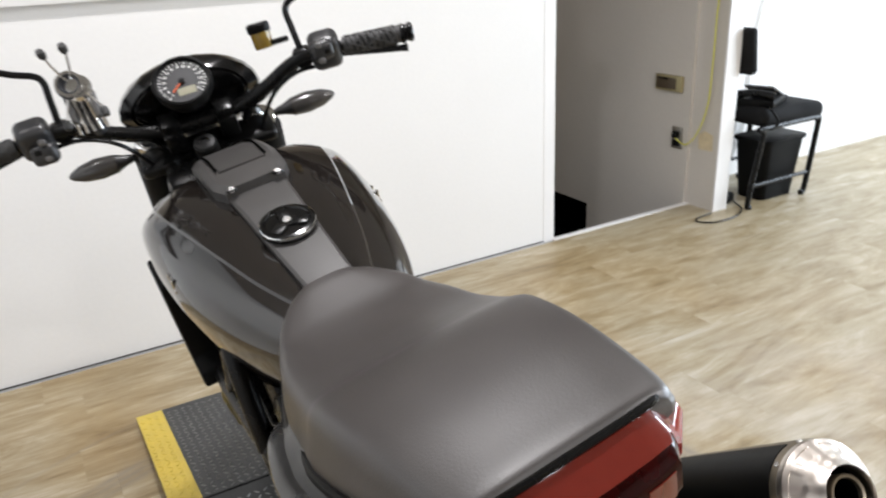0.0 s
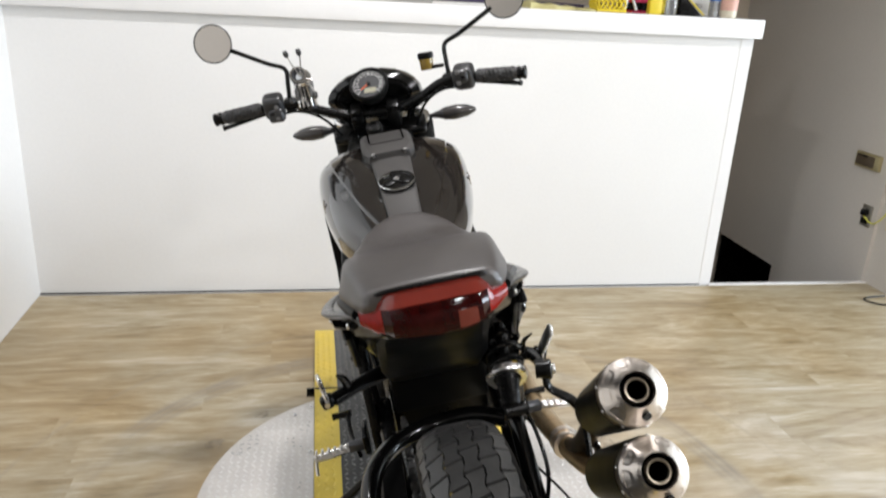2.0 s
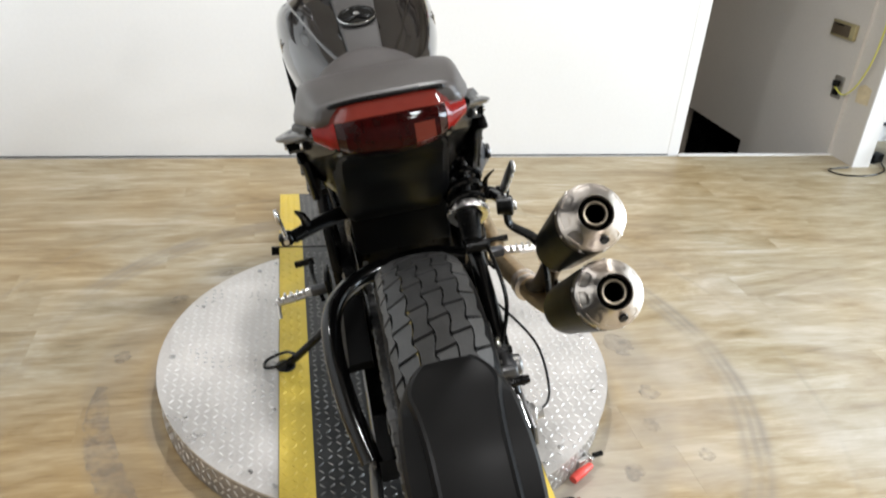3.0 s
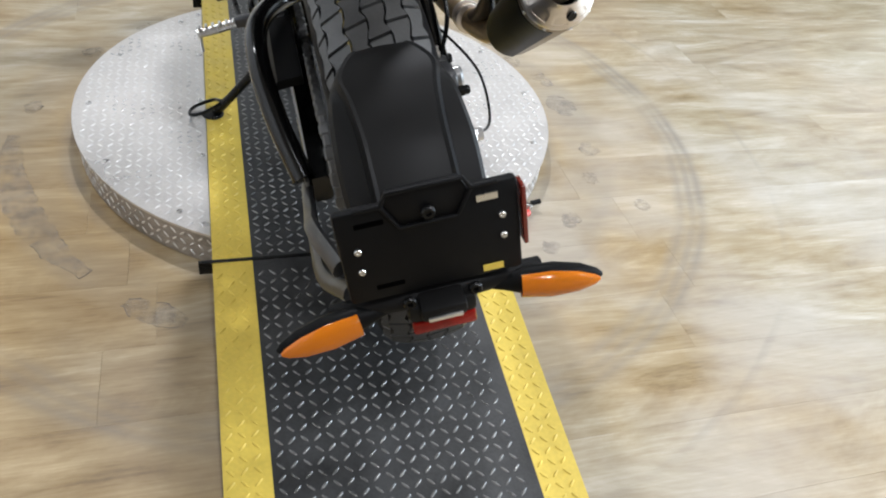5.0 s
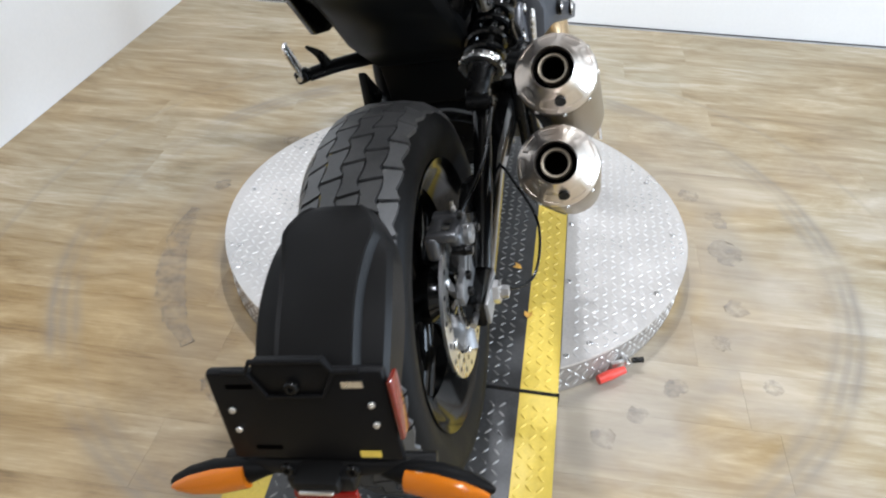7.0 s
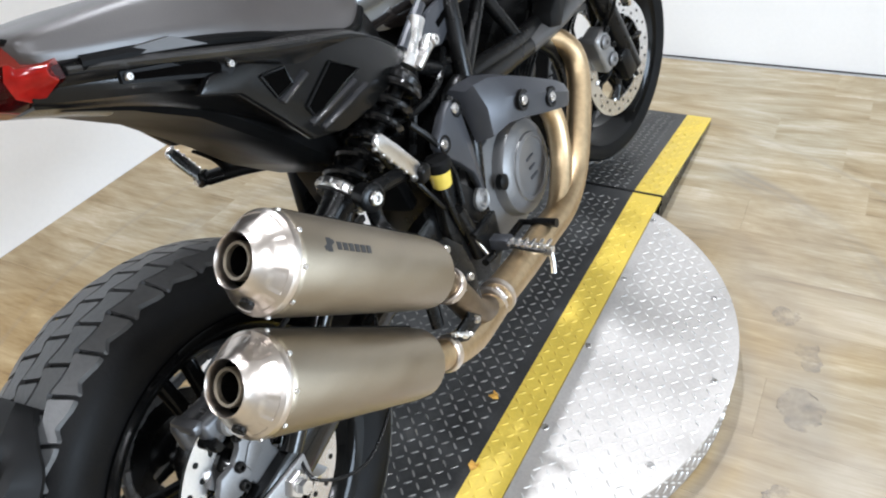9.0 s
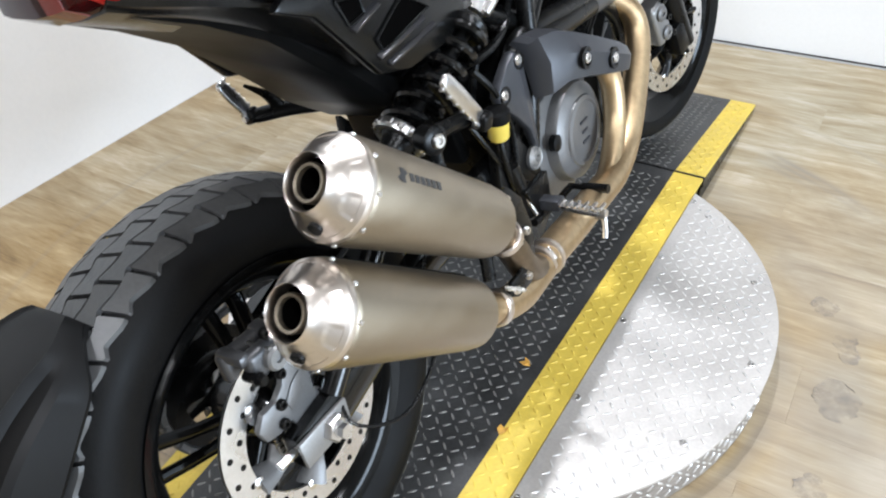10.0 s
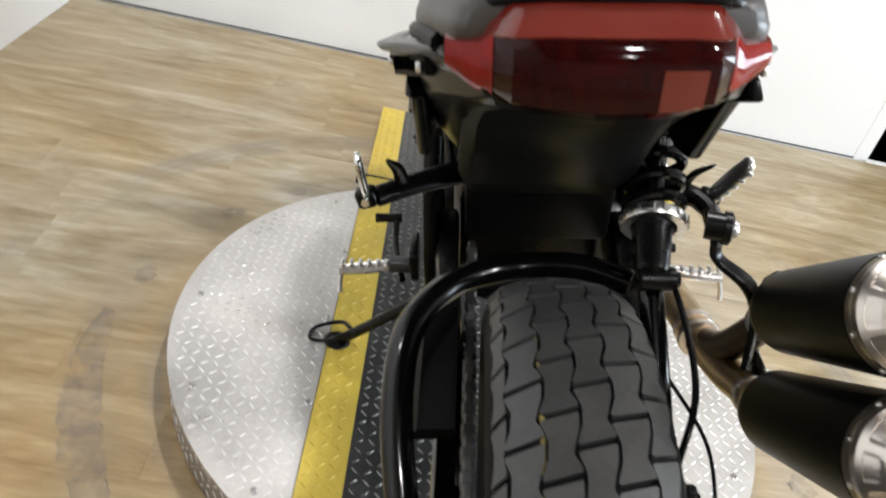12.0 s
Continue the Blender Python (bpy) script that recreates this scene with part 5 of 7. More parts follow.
rider_peg(1)
rider_peg(-1)
passenger_peg(1, (0.11, 0.40, 0.632), (0.222, 0.392, 0.606), (0.235, 0.308, 0.708), (0.196, 0.324, 0.693))
passenger_peg(-1, (-0.11, 0.46, 0.605), (-0.240, 0.362, 0.618), (-0.243, 0.322, 0.698), (-0.208, 0.345, 0.682))
bp("exhaust_hanger", join(tube([(0.208, 0.290, 0.625), (0.207, 0.287, 0.605), (0.213, 0.283, 0.582), (0.253, 0.266, 0.552), (0.270, 0.262, 0.50), (0.272, 0.255, 0.425)], [0.012, 0.011, 0.010, 0.013, 0.010, 0.010], 8, 6, 0.6)), SATIN_BLACK, "black muffler hanger strap")
bp("brake_pedal", join(tube([(0.225, 0.655, 0.345), (0.275, 0.655, 0.345)], 0.009, 10, 3), tube([(0.205, 0.5, 0.36), (0.198, 0.58, 0.345), (0.20, 0.655, 0.345)], 0.007, 10, 5), tube([(0.20, 0.655, 0.345), (0.23, 0.655, 0.345)], 0.006, 10, 3)), SATIN_BLACK, "black rear brake pedal")
bp("gear_pedal", join(tube([(-0.215, 0.52, 0.36), (-0.235, 0.62, 0.36), (-0.24, 0.7, 0.37)], 0.006, 10, 5), tube([(-0.23, 0.7, 0.372), (-0.28, 0.7, 0.37)], 0.009, 10, 3)), SATIN_BLACK, "black gear pedal")
stand = bp("side_stand", tube([(-0.15, 0.60, 0.28), (-0.22, 0.62, 0.22), (-0.31, 0.655, 0.135), (-0.365, 0.672, 0.088)], [0.014, 0.012, 0.011, 0.012], 12, 5), SATIN_BLACK, "black side stand, put down")
bp("foot", lathe([(0.0, 0.0), (0.026, 0.001), (0.028, 0.004), (0.024, 0.008), (0.0, 0.01)], Matrix.Translation((-0.375, 0.672, 0.080)) @ pose(0, 0, 0, 0, 12.3, 0), 20), SATIN_BLACK, "", stand)
bp("kick_loop", tube([(-0.34, 0.665, 0.115), (-0.39, 0.64, 0.112), (-0.425, 0.655, 0.105), (-0.42, 0.695, 0.10), (-0.37, 0.71, 0.102), (-0.345, 0.68, 0.112)], 0.0045, 8, 6), SATIN_BLACK, "", stand)


# ---- tank, seat and tail ----
def dense(rows, steps=5):
    """Rows of numbers, made denser by a smooth curve through each column."""
    a = np.array(rows, float)
    t = np.arange(len(a))
    p = np.vstack([2 * a[0] - a[1], a, 2 * a[-1] - a[-2]])
    out = []
    for i in range(1, len(p) - 2):
        for k in range(steps):
            u = k / steps
            q0, q1, q2, q3 = p[i - 1 : i + 3]
            out.append(0.5 * (2 * q1 + (q2 - q0) * u + (2 * q0 - 5 * q1 + 4 * q2 - q3) * u * u + (3 * q1 - q0 - 3 * q2 + q3) * u ** 3))
    return [tuple(map(float, r)) for r in out] + [tuple(map(float, a[-1]))]


def arc(a, b, c, n=5):
    """A bend from a to c that leans towards b."""
    return [tuple((1 - t) ** 2 * p + 2 * t * (1 - t) * q + t * t * r for p, q, r in zip(a, b, c)) for t in np.linspace(0, 1, n)]


# tank: y, half width and z of the centre panel, of the crease, of the bulge, of the foot
TANK = [
    (0.515, 0.034, 0.898, 0.046, 0.896, 0.088, 0.842, 0.080, 0.790),
    (0.56, 0.036, 0.912, 0.060, 0.908, 0.115, 0.845, 0.102, 0.775),
    (0.64, 0.040, 0.934, 0.088, 0.926, 0.148, 0.855, 0.128, 0.760),
    (0.72, 0.044, 0.955, 0.110, 0.945, 0.172, 0.865, 0.145, 0.752),
    (0.80, 0.048, 0.978, 0.130, 0.962, 0.188, 0.875, 0.155, 0.757),
    (0.88, 0.052, 0.994, 0.148, 0.975, 0.196, 0.885, 0.160, 0.772),
    (0.95, 0.056, 1.002, 0.158, 0.980, 0.196, 0.895, 0.160, 0.79),
    (1.00, 0.058, 1.000, 0.160, 0.972, 0.190, 0.895, 0.155, 0.805),
    (1.025, 0.058, 0.985, 0.150, 0.950, 0.178, 0.885, 0.148, 0.815),
    (1.035, 0.050, 0.96, 0.13, 0.925, 0.155, 0.875, 0.13, 0.82),
]
TANK = [(y, pw, pz - 0.009, cw, cz - 0.008, bw, bz - 0.003, fw, fz) for y, pw, pz, cw, cz, bw, bz, fw, fz in TANK]
rings = []
for y, pw, pz, cw, cz, bw, bz, fw, fz in dense(TANK):
    half = [(0.0, pz - 0.004), (pw, pz - 0.005)] + arc((pw + 0.002, pz - 0.005), ((pw + cw) / 2, pz + 0.004), (cw - 0.003, cz + 0.001), 6) + arc((cw, cz - 0.003), ((cw + bw) / 2 + 0.026, (cz + bz) / 2 + 0.018), (bw, bz), 7) + arc((bw, bz - 0.004), (bw - 0.002, bz - 0.05), (fw, fz), 5)
    rings.append([Vector((x, y, z)) for x, z in half] + [Vector((-x, y, z)) for x, z in half[:0:-1]])
tank = bp("fuel_tank", softened(skin(rings), 0.0022, 22), TANK_BLACK, "gloss black fuel tank with creased shoulders", angle=24)
rings = []
for y, pw, pz, *_ in dense(TANK[:-2]):
    rings.append([Vector((x, y, z)) for x, z in ((-pw, pz - 0.010), (-pw, pz + 0.001), (-pw + 0.005, pz + 0.0045), (0, pz + 0.006), (pw - 0.005, pz + 0.0045), (pw, pz + 0.001), (pw, pz - 0.010))])
bp("centre_panel", skin(rings), PANEL_GREY, "satin pewter grey tank centre panel", tank, 30)
front = []
for y, w, z in ((0.845, 0.052, 0.995), (0.87, 0.066, 1.001), (0.93, 0.068, 1.013), (1.0, 0.066, 1.013), (1.06, 0.062, 0.994)):
    front.append([Vector((x, y, zz)) for x, zz in ((-w, z - 0.022), (-w, z - 0.004), (-w + 0.012, z + 0.004), (w - 0.012, z + 0.004), (w, z - 0.004), (w, z - 0.022))])
fp = bp("front_panel", softened(skin(front), 0.003, 20), PANEL_GREY, "pewter grey front cover of the tank", tank, 30)
bp("pocket", skin([[Vector((x, y, z)) for x, z in ((-0.043, zz), (0.043, zz), (0.040, zz + 0.004), (-0.040, zz + 0.004))] for y, zz in ((0.90, 1.0105), (0.97, 1.0185), (1.04, 1.005))]), PANEL_GREY, "", fp)
for sx in (-0.0445, 0.0445):
    bp("groove", tube([(sx, 0.905, 1.0165), (sx, 0.97, 1.0225), (sx, 1.04, 1.010)], 0.0022, 6, 4), SLOT_SHADE, "", fp)
for s in (-1, 1):
    bp("bolt_cup", lathe([(0.010, 0), (0.010, 0.003), (0.006, 0.003), (0.005, 0.001), (0.0003, 0.001)], pose(s * 0.041, 0.845, 0.993, -14, 0, 0), 16), SATIN_BLACK, "", fp)
    bp("bolt", bolt((s * 0.041, 0.845, 0.994), (s * 0.041, 0.80, 1.1), 0.0055, 0.005), ALU, "", fp)
CAP = pose(0, 0.716, 0.951, 15, 0, 0)
cap = bp("filler_cap", lathe([(0.044, 0.0), (0.044, 0.006), (0.041, 0.010), (0.036, 0.011), (0.034, 0.008), (0.0004, 0.009)], CAP, 40), GLOSS_BLACK, "black filler cap with three spokes and a bright rim", tank)
bp("rim", lathe([(0.0428, 0.0078), (0.0445, 0.006), (0.0445, 0.0085), (0.0430, 0.0095)], CAP, 40, True), CHROME, "", cap)
for k in range(3):
    bp("spoke", moved(box(0.030, 0.019, 0.005, 0.019, 0, 0.0095, 0.002), CAP @ Matrix.Rotation(radians(90 + 120 * k), 4, "Z")), SATIN_BLACK, "", cap)
bp("lock", lathe([(0.007, 0.008), (0.007, 0.0135), (0.006, 0.0145), (0.0004, 0.0145)], CAP, 20), ALU, "", cap)
# raised strokes on both flanks
for s in (-1, 1):
    bg = bp("tank_badge", box(0.004, 0.10, 0.006, s * 0.186, 0.85, 0.895, 0.001, (8, 0, 0)), CHROME, "raised chrome strokes on the tank flank", tank)
    for k in range(5):
        bp("stroke", box(0.004, 0.006, 0.028, s * 0.186, 0.81 + 0.02 * k, 0.895 + 0.003 * k, 0.001, (8, 0, 0)), CHROME, "", bg)

# radiator shrouds beside the tank front
for s in (-1, 1):
    bp("radiator_shroud", side_plate([(1.06, 0.86), (1.09, 0.80), (1.07, 0.66), (1.0, 0.60), (0.955, 0.615), (0.965, 0.64), (1.0, 0.66), (1.0, 0.74), (0.98, 0.83)], s * 0.178, 0.05, 0.006), BLACK_PLASTIC, "black plastic radiator shroud")
bp("radiator", box(0.30, 0.03, 0.24, 0, 1.10, 0.70, 0.008, (-14, 0, 0)), SATIN_BLACK, "black finned radiator")
bp("air_box", box(0.17, 0.36, 0.14, 0, 0.84, 0.74, 0.03), BLACK_PLASTIC, "black air box under the tank")

# seat; it and the tail stand a little off the wheels' plane
OFF = -0.006
SEAT = [  # y, half width and z of the top, half width and z of the lower edge
    (0.006, 0.088, 0.987, 0.098, 0.968),
    (0.016, 0.096, 0.991, 0.110, 0.962),
    (0.05, 0.104, 0.990, 0.122, 0.952),
    (0.12, 0.112, 0.987, 0.138, 0.935),
    (0.19, 0.120, 0.978, 0.150, 0.915),
    (0.25, 0.126, 0.964, 0.154, 0.895),
    (0.285, 0.124, 0.948, 0.152, 0.882),
    (0.32, 0.123, 0.934, 0.148, 0.868),
    (0.37, 0.121, 0.918, 0.145, 0.848),
    (0.43, 0.116, 0.908, 0.140, 0.828),
    (0.48, 0.104, 0.903, 0.130, 0.822),
    (0.525, 0.086, 0.908, 0.112, 0.836),
    (0.56, 0.060, 0.914, 0.084, 0.865),
    (0.578, 0.040, 0.916, 0.054, 0.895),
]
rings = []
for y, tw, tz, sw, sz in dense(SEAT, 4):
    half = [(0.0, tz + 0.002), (tw * 0.5, tz + 0.0015), (tw * 0.85, tz - 0.001)] + arc((tw * 0.97, tz - 0.004), (tw + (sw - tw) * 0.35, tz - 0.006), (tw + (sw - tw) * 0.6, tz + (sz - tz) * 0.5), 5) + arc((tw + (sw - tw) * 0.8, tz + (sz - tz) * 0.75), (sw, sz + 0.006), (sw - 0.002, sz - 0.006), 4) + [(sw - 0.02, sz - 0.012)]
    rings.append([Vector((OFF + x, y, z)) for x, z in half] + [Vector((OFF, y, sz - 0.014))] + [Vector((OFF - x, y, z)) for x, z in half[:0:-1]])
seat = bp("seat", skin(rings), SEAT_VINYL, "dark grey vinyl seat with a stepped pillion pad", angle=50)

for side_ in (-1, 1):
    bp("seat_base", tube([(OFF + side_ * (sw - 0.003), y, sz - 0.012) for y, tw, tz, sw, sz in SEAT[2:-2]], 0.0085, 10, 5), UNDER_BLACK, "black seat base edge", seat)

# tail body: a shelf under the seat, a sharp ridge, and sides that fall inwards to the undertray
TAIL = [  # y, shelf half width and z, ridge half width and z, side half width and z, foot half width and z
    (0.0, 0.082, 0.962, 0.094, 0.945, 0.088, 0.925, 0.078, 0.912),
    (0.03, 0.095, 0.956, 0.112, 0.936, 0.102, 0.912, 0.086, 0.899),
    (0.10, 0.115, 0.942, 0.142, 0.917, 0.132, 0.886, 0.098, 0.868),
    (0.18, 0.130, 0.925, 0.172, 0.890, 0.146, 0.855, 0.102, 0.822),
    (0.27, 0.136, 0.900, 0.186, 0.862, 0.152, 0.81, 0.106, 0.752),
    (0.33, 0.134, 0.878, 0.182, 0.846, 0.152, 0.78, 0.108, 0.705),
    (0.40, 0.128, 0.855, 0.172, 0.826, 0.148, 0.76, 0.10, 0.668),
    (0.48, 0.116, 0.84, 0.154, 0.79, 0.136, 0.745, 0.09, 0.69),
    (0.545, 0.10, 0.83, 0.136, 0.752, 0.124, 0.732, 0.08, 0.71),
]
rings = []
for y, tw, tz, mw, mz, sw, sz, lw, lz in dense(TAIL, 4):
    half = [(0.0, tz - 0.004), (tw, tz - 0.004)] + arc((tw + 0.004, tz - 0.008), ((tw + mw) / 2 - 0.004, mz + 0.004), (mw - 0.004, mz + 0.002), 5) + [(mw, mz - 0.002), (mw - 0.003, mz - 0.010)] + arc((mw - 0.010, mz - 0.016), (sw + 0.008, sz + 0.02), (sw, sz), 4) + arc((sw - 0.002, sz - 0.006), (sw - 0.01, (sz + lz) / 2), (lw, lz), 5) + [(lw * 0.5, lz - 0.006), (0.0, lz - 0.008)]
    rings.append([Vector((OFF + x, y, z)) for x, z in half] + [Vector((OFF - x, y, z)) for x, z in half[-2:0:-1]])
tail_body = bp("tail_body", skin(rings), TAIL_BLACK, "black tail body with wing-shaped ridges", angle=30)
for s in (-1, 1):
    wing = []
    for y, x, z in dense([(0.035, 0.115, 0.941), (0.10, 0.144, 0.920), (0.18, 0.181, 0.893), (0.27, 0.189, 0.864), (0.34, 0.184, 0.845), (0.42, 0.171, 0.821), (0.50, 0.152, 0.780), (0.55, 0.137, 0.750)], 4):
        wing.append([Vector((OFF + s * (x + a), y, z + b)) for a, b in ((-0.014, -0.006), (-0.002, -0.007), (0.003, -0.002), (0.0015, 0.0015), (-0.010, 0.006), (-0.02, 0.003))])
    bp("wing_grip", skin(wing), WING_BLACK, "satin black wing-shaped edge of the tail", angle=40)
    sp_ = bp("side_panel", side_plate([(0.135, 0.858), (0.194, 0.832), (0.24, 0.775), (0.278, 0.725), (0.34, 0.708), (0.42, 0.708), (0.495, 0.725), (0.53, 0.748), (0.46, 0.80), (0.36, 0.838), (0.25, 0.862), (0.16, 0.872)], s * 0.155, 0.016, 0.005), TAIL_BLACK, "black tail side panel with two slanted scoops", tail_body)
    # Flat black plates paint the shade of the scoop openings.
    for win in ([(0.23, 0.839), (0.272, 0.833), (0.276, 0.809), (0.243, 0.804)], [(0.284, 0.771), (0.356, 0.805), (0.407, 0.772), (0.292, 0.751)]):
        bp("scoop_shade", side_plate(win, s * 0.1625, 0.004), SOOT_SHADE, "", sp_)
        loop = [(s * 0.165, y, z) for y, z in win + win[:1]]
        bp("scoop_rim", tube(loop, 0.0022, 6, 1, smooth=False), SATIN_BLACK, "", sp_)
    for (y0, z0), (y1, z1), wd in (((0.246, 0.797), (0.306, 0.813), 0.016), ((0.279, 0.749), (0.392, 0.763), 0.014), ((0.297, 0.733), (0.415, 0.746), 0.012)):
        a_, b_ = Vector((s * 0.163, y0, z0)), Vector((s * 0.163, y1, z1))
        ax = (b_ - a_).normalized()
        nrm = Vector((s * 0.55, -0.55, 0.63))
        nrm = (nrm - ax * nrm.dot(ax)).normalized()
        f = Matrix.Translation((a_ + b_) / 2) @ Matrix((ax, nrm.cross(ax), nrm)).transposed().to_4x4()
        bp("scoop_lip", moved(box((b_ - a_).length, wd, 0.007, 0, 0, 0, 0.003, (0, 0, 0), 2), f), SCOOP, "", sp_)
    def flank(y, z, out):
        return Vector((OFF + s * (float(np.interp(y, [0.03, 0.10, 0.18, 0.27], [0.110, 0.142, 0.167, 0.178])) + out), y, z))

    outer_loop = [(0.076, 0.903), (0.078, 0.916), (0.132, 0.902), (0.180, 0.888), (0.211, 0.874), (0.190, 0.859), (0.135, 0.880)]
    inner_loop = [(0.088, 0.902), (0.090, 0.909), (0.132, 0.897), (0.172, 0.885), (0.182, 0.876), (0.178, 0.868), (0.135, 0.885)]
    slot = bp("slot_frame", skin([[flank(y, z, d) for y, z in outer_loop] for d in (-0.01, 0.002)]), BLACK_PLASTIC, "", tail_body)
    bp("slot", skin([[flank(y, z, d) for y, z in inner_loop] for d in (-0.004, 0.0032)]), SOOT_SHADE, "", slot)
    for yy, zz in ((0.083, 0.908), (0.193, 0.872)):
        bp("screw", bolt(flank(yy, zz, 0.003), flank(yy, zz, 1.0), 0.005, 0.004), ALU, "", tail_body)
    bp("seat_gusset", skin([[Vector((s * x, y, z)) for x, y, z in tri] for tri in (((0.100, 0.05, 0.944), (0.120, 0.148, 0.928), (0.128, 0.181, 0.905)), ((0.114, 0.05, 0.940), (0.146, 0.148, 0.927), (0.160, 0.181, 0.903)))]), GREY_PLASTIC, "", tail_body)
bp("undertray", skin([[Vector((OFF + x, y, z)) for x, z in ((-w * 0.86, z0), (w * 0.86, z0), (w, z0 + 0.016), (w, z1), (-w, z1), (-w, z0 + 0.016))] for y, w, z0, z1 in ((0.03, 0.084, 0.896, 0.93), (0.10, 0.098, 0.862, 0.90), (0.18, 0.104, 0.812, 0.86), (0.27, 0.108, 0.726, 0.80), (0.33, 0.111, 0.662, 0.76), (0.41, 0.106, 0.60, 0.74), (0.50, 0.10, 0.56, 0.72))]), UNDER_BLACK, "matt black plastic undertray above the rear tyre")
bp("inner_guard", box(0.22, 0.03, 0.16, 0, 0.47, 0.56, 0.01, (12, 0, 0)), UNDER_BLACK, "black inner mudguard ahead of the tyre")

# tail lamp: one wide faceted lens swept back at both ends, a light upper rim, a dark core
LAMP = {  # section (y, z) from the top lip round to the foot, by half width
    0.0: ((0.0, 0.984), (-0.028, 0.9705), (-0.037, 0.953), (-0.035, 0.921), (-0.012, 0.906), (0.02, 0.908)),
    0.044: ((0.0, 0.984), (-0.027, 0.9705), (-0.035, 0.953), (-0.033, 0.924), (-0.010, 0.910), (0.02, 0.911)),
    0.068: ((0.002, 0.982), (-0.023, 0.9685), (-0.031, 0.952), (-0.029, 0.927), (-0.006, 0.914), (0.022, 0.914)),
    0.084: ((0.016, 0.973), (-0.002, 0.963), (-0.010, 0.950), (-0.008, 0.931), (0.008, 0.918), (0.028, 0.918)),
    0.090: ((0.018, 0.963), (0.0, 0.957), (-0.008, 0.948), (-0.006, 0.932), (0.010, 0.919), (0.03, 0.919)),
    0.115: ((0.030, 0.953), (0.022, 0.952), (0.016, 0.948), (0.016, 0.940), (0.022, 0.934), (0.030, 0.933)),
}
side = list(LAMP.items())
span = [(-w, sec) for w, sec in side[:0:-1]] + side


def lens_at(x, out=0.0):
    """The lamp's section at any x, set proud of the lens by out."""
    ws = list(LAMP)
    sec = [tuple(float(np.interp(abs(x), ws, [LAMP[w][q][c] for w in ws])) for c in (0, 1)) for q in range(6)]
    push = ((0, 1), (-0.4, 0.8), (-1, 0), (-1, 0), (-0.5, -0.8), (0, -1))
    return [Vector((OFF + x, y + out * a, z + out * b)) for (y, z), (a, b) in zip(sec, push)]


def lens_block(xs, out, first, last):
    """A raised block of lens over the rows first to last of the section."""
    rings = []
    for x in xs:
        top, under = lens_at(x, out)[first : last + 1], lens_at(x, -0.004)[first : last + 1]
        rings.append(top + under[::-1])
    return softened(skin(rings), 0.0010, 12)


tl = bp("tail_lamp", softened(skin([[Vector((OFF + x, y, z)) for y, z in sec] for x, sec in span]), 0.0022), RED_SMOKE, "wide glossy dark red tail lamp, unlit", angle=40)
# Brown rim, lighter ends and right block paint reflections into the red.
bp("upper_rim", lens_block([x for x, _ in span], 0.0018, 0, 1), RED_TOP, "sloping red rim, browned for a ceiling reflection", tl, 40)
for s in (-1, 1):
    bp("end_lens", lens_block([s * x for x in (0.081, 0.084, 0.090, 0.115)], 0.0012, 1, 4), RED_LENS, "end of the lens, lighter red for a floor reflection", tl, 40)
bp("sheen_block", lens_block([0.030, 0.044, 0.060], 0.0010, 2, 4), RED_TOP, "lighter red block for a reflection on the lens", tl, 40)
bp("seat_seam", tube([(OFF + x, y, z) for x, y, z in ((-0.112, 0.036, 0.958), (-0.094, 0.020, 0.975), (-0.072, 0.005, 0.9865), (0.0, 0.002, 0.989), (0.072, 0.005, 0.9865), (0.094, 0.020, 0.975), (0.112, 0.036, 0.958))], 0.0038, 8, 5), SATIN_BLACK, "", seat)

# ---- front end, turned to the right with the bars ----
def fp_(name, bm, material, label="", parent=None, angle=35):
    return bp(name, moved(bm, STEER), material, label, parent, angle)


def fork_pt(s, z, back=0.0):
    return Vector((s * 0.107, 1.55 - (z - 0.322) * math.tan(radians(27.4)) - back, z))


def fk_(name, bm, material, label="", parent=None, angle=35):
    return bp(name, moved(bm, RAKED), material, label, parent, angle)


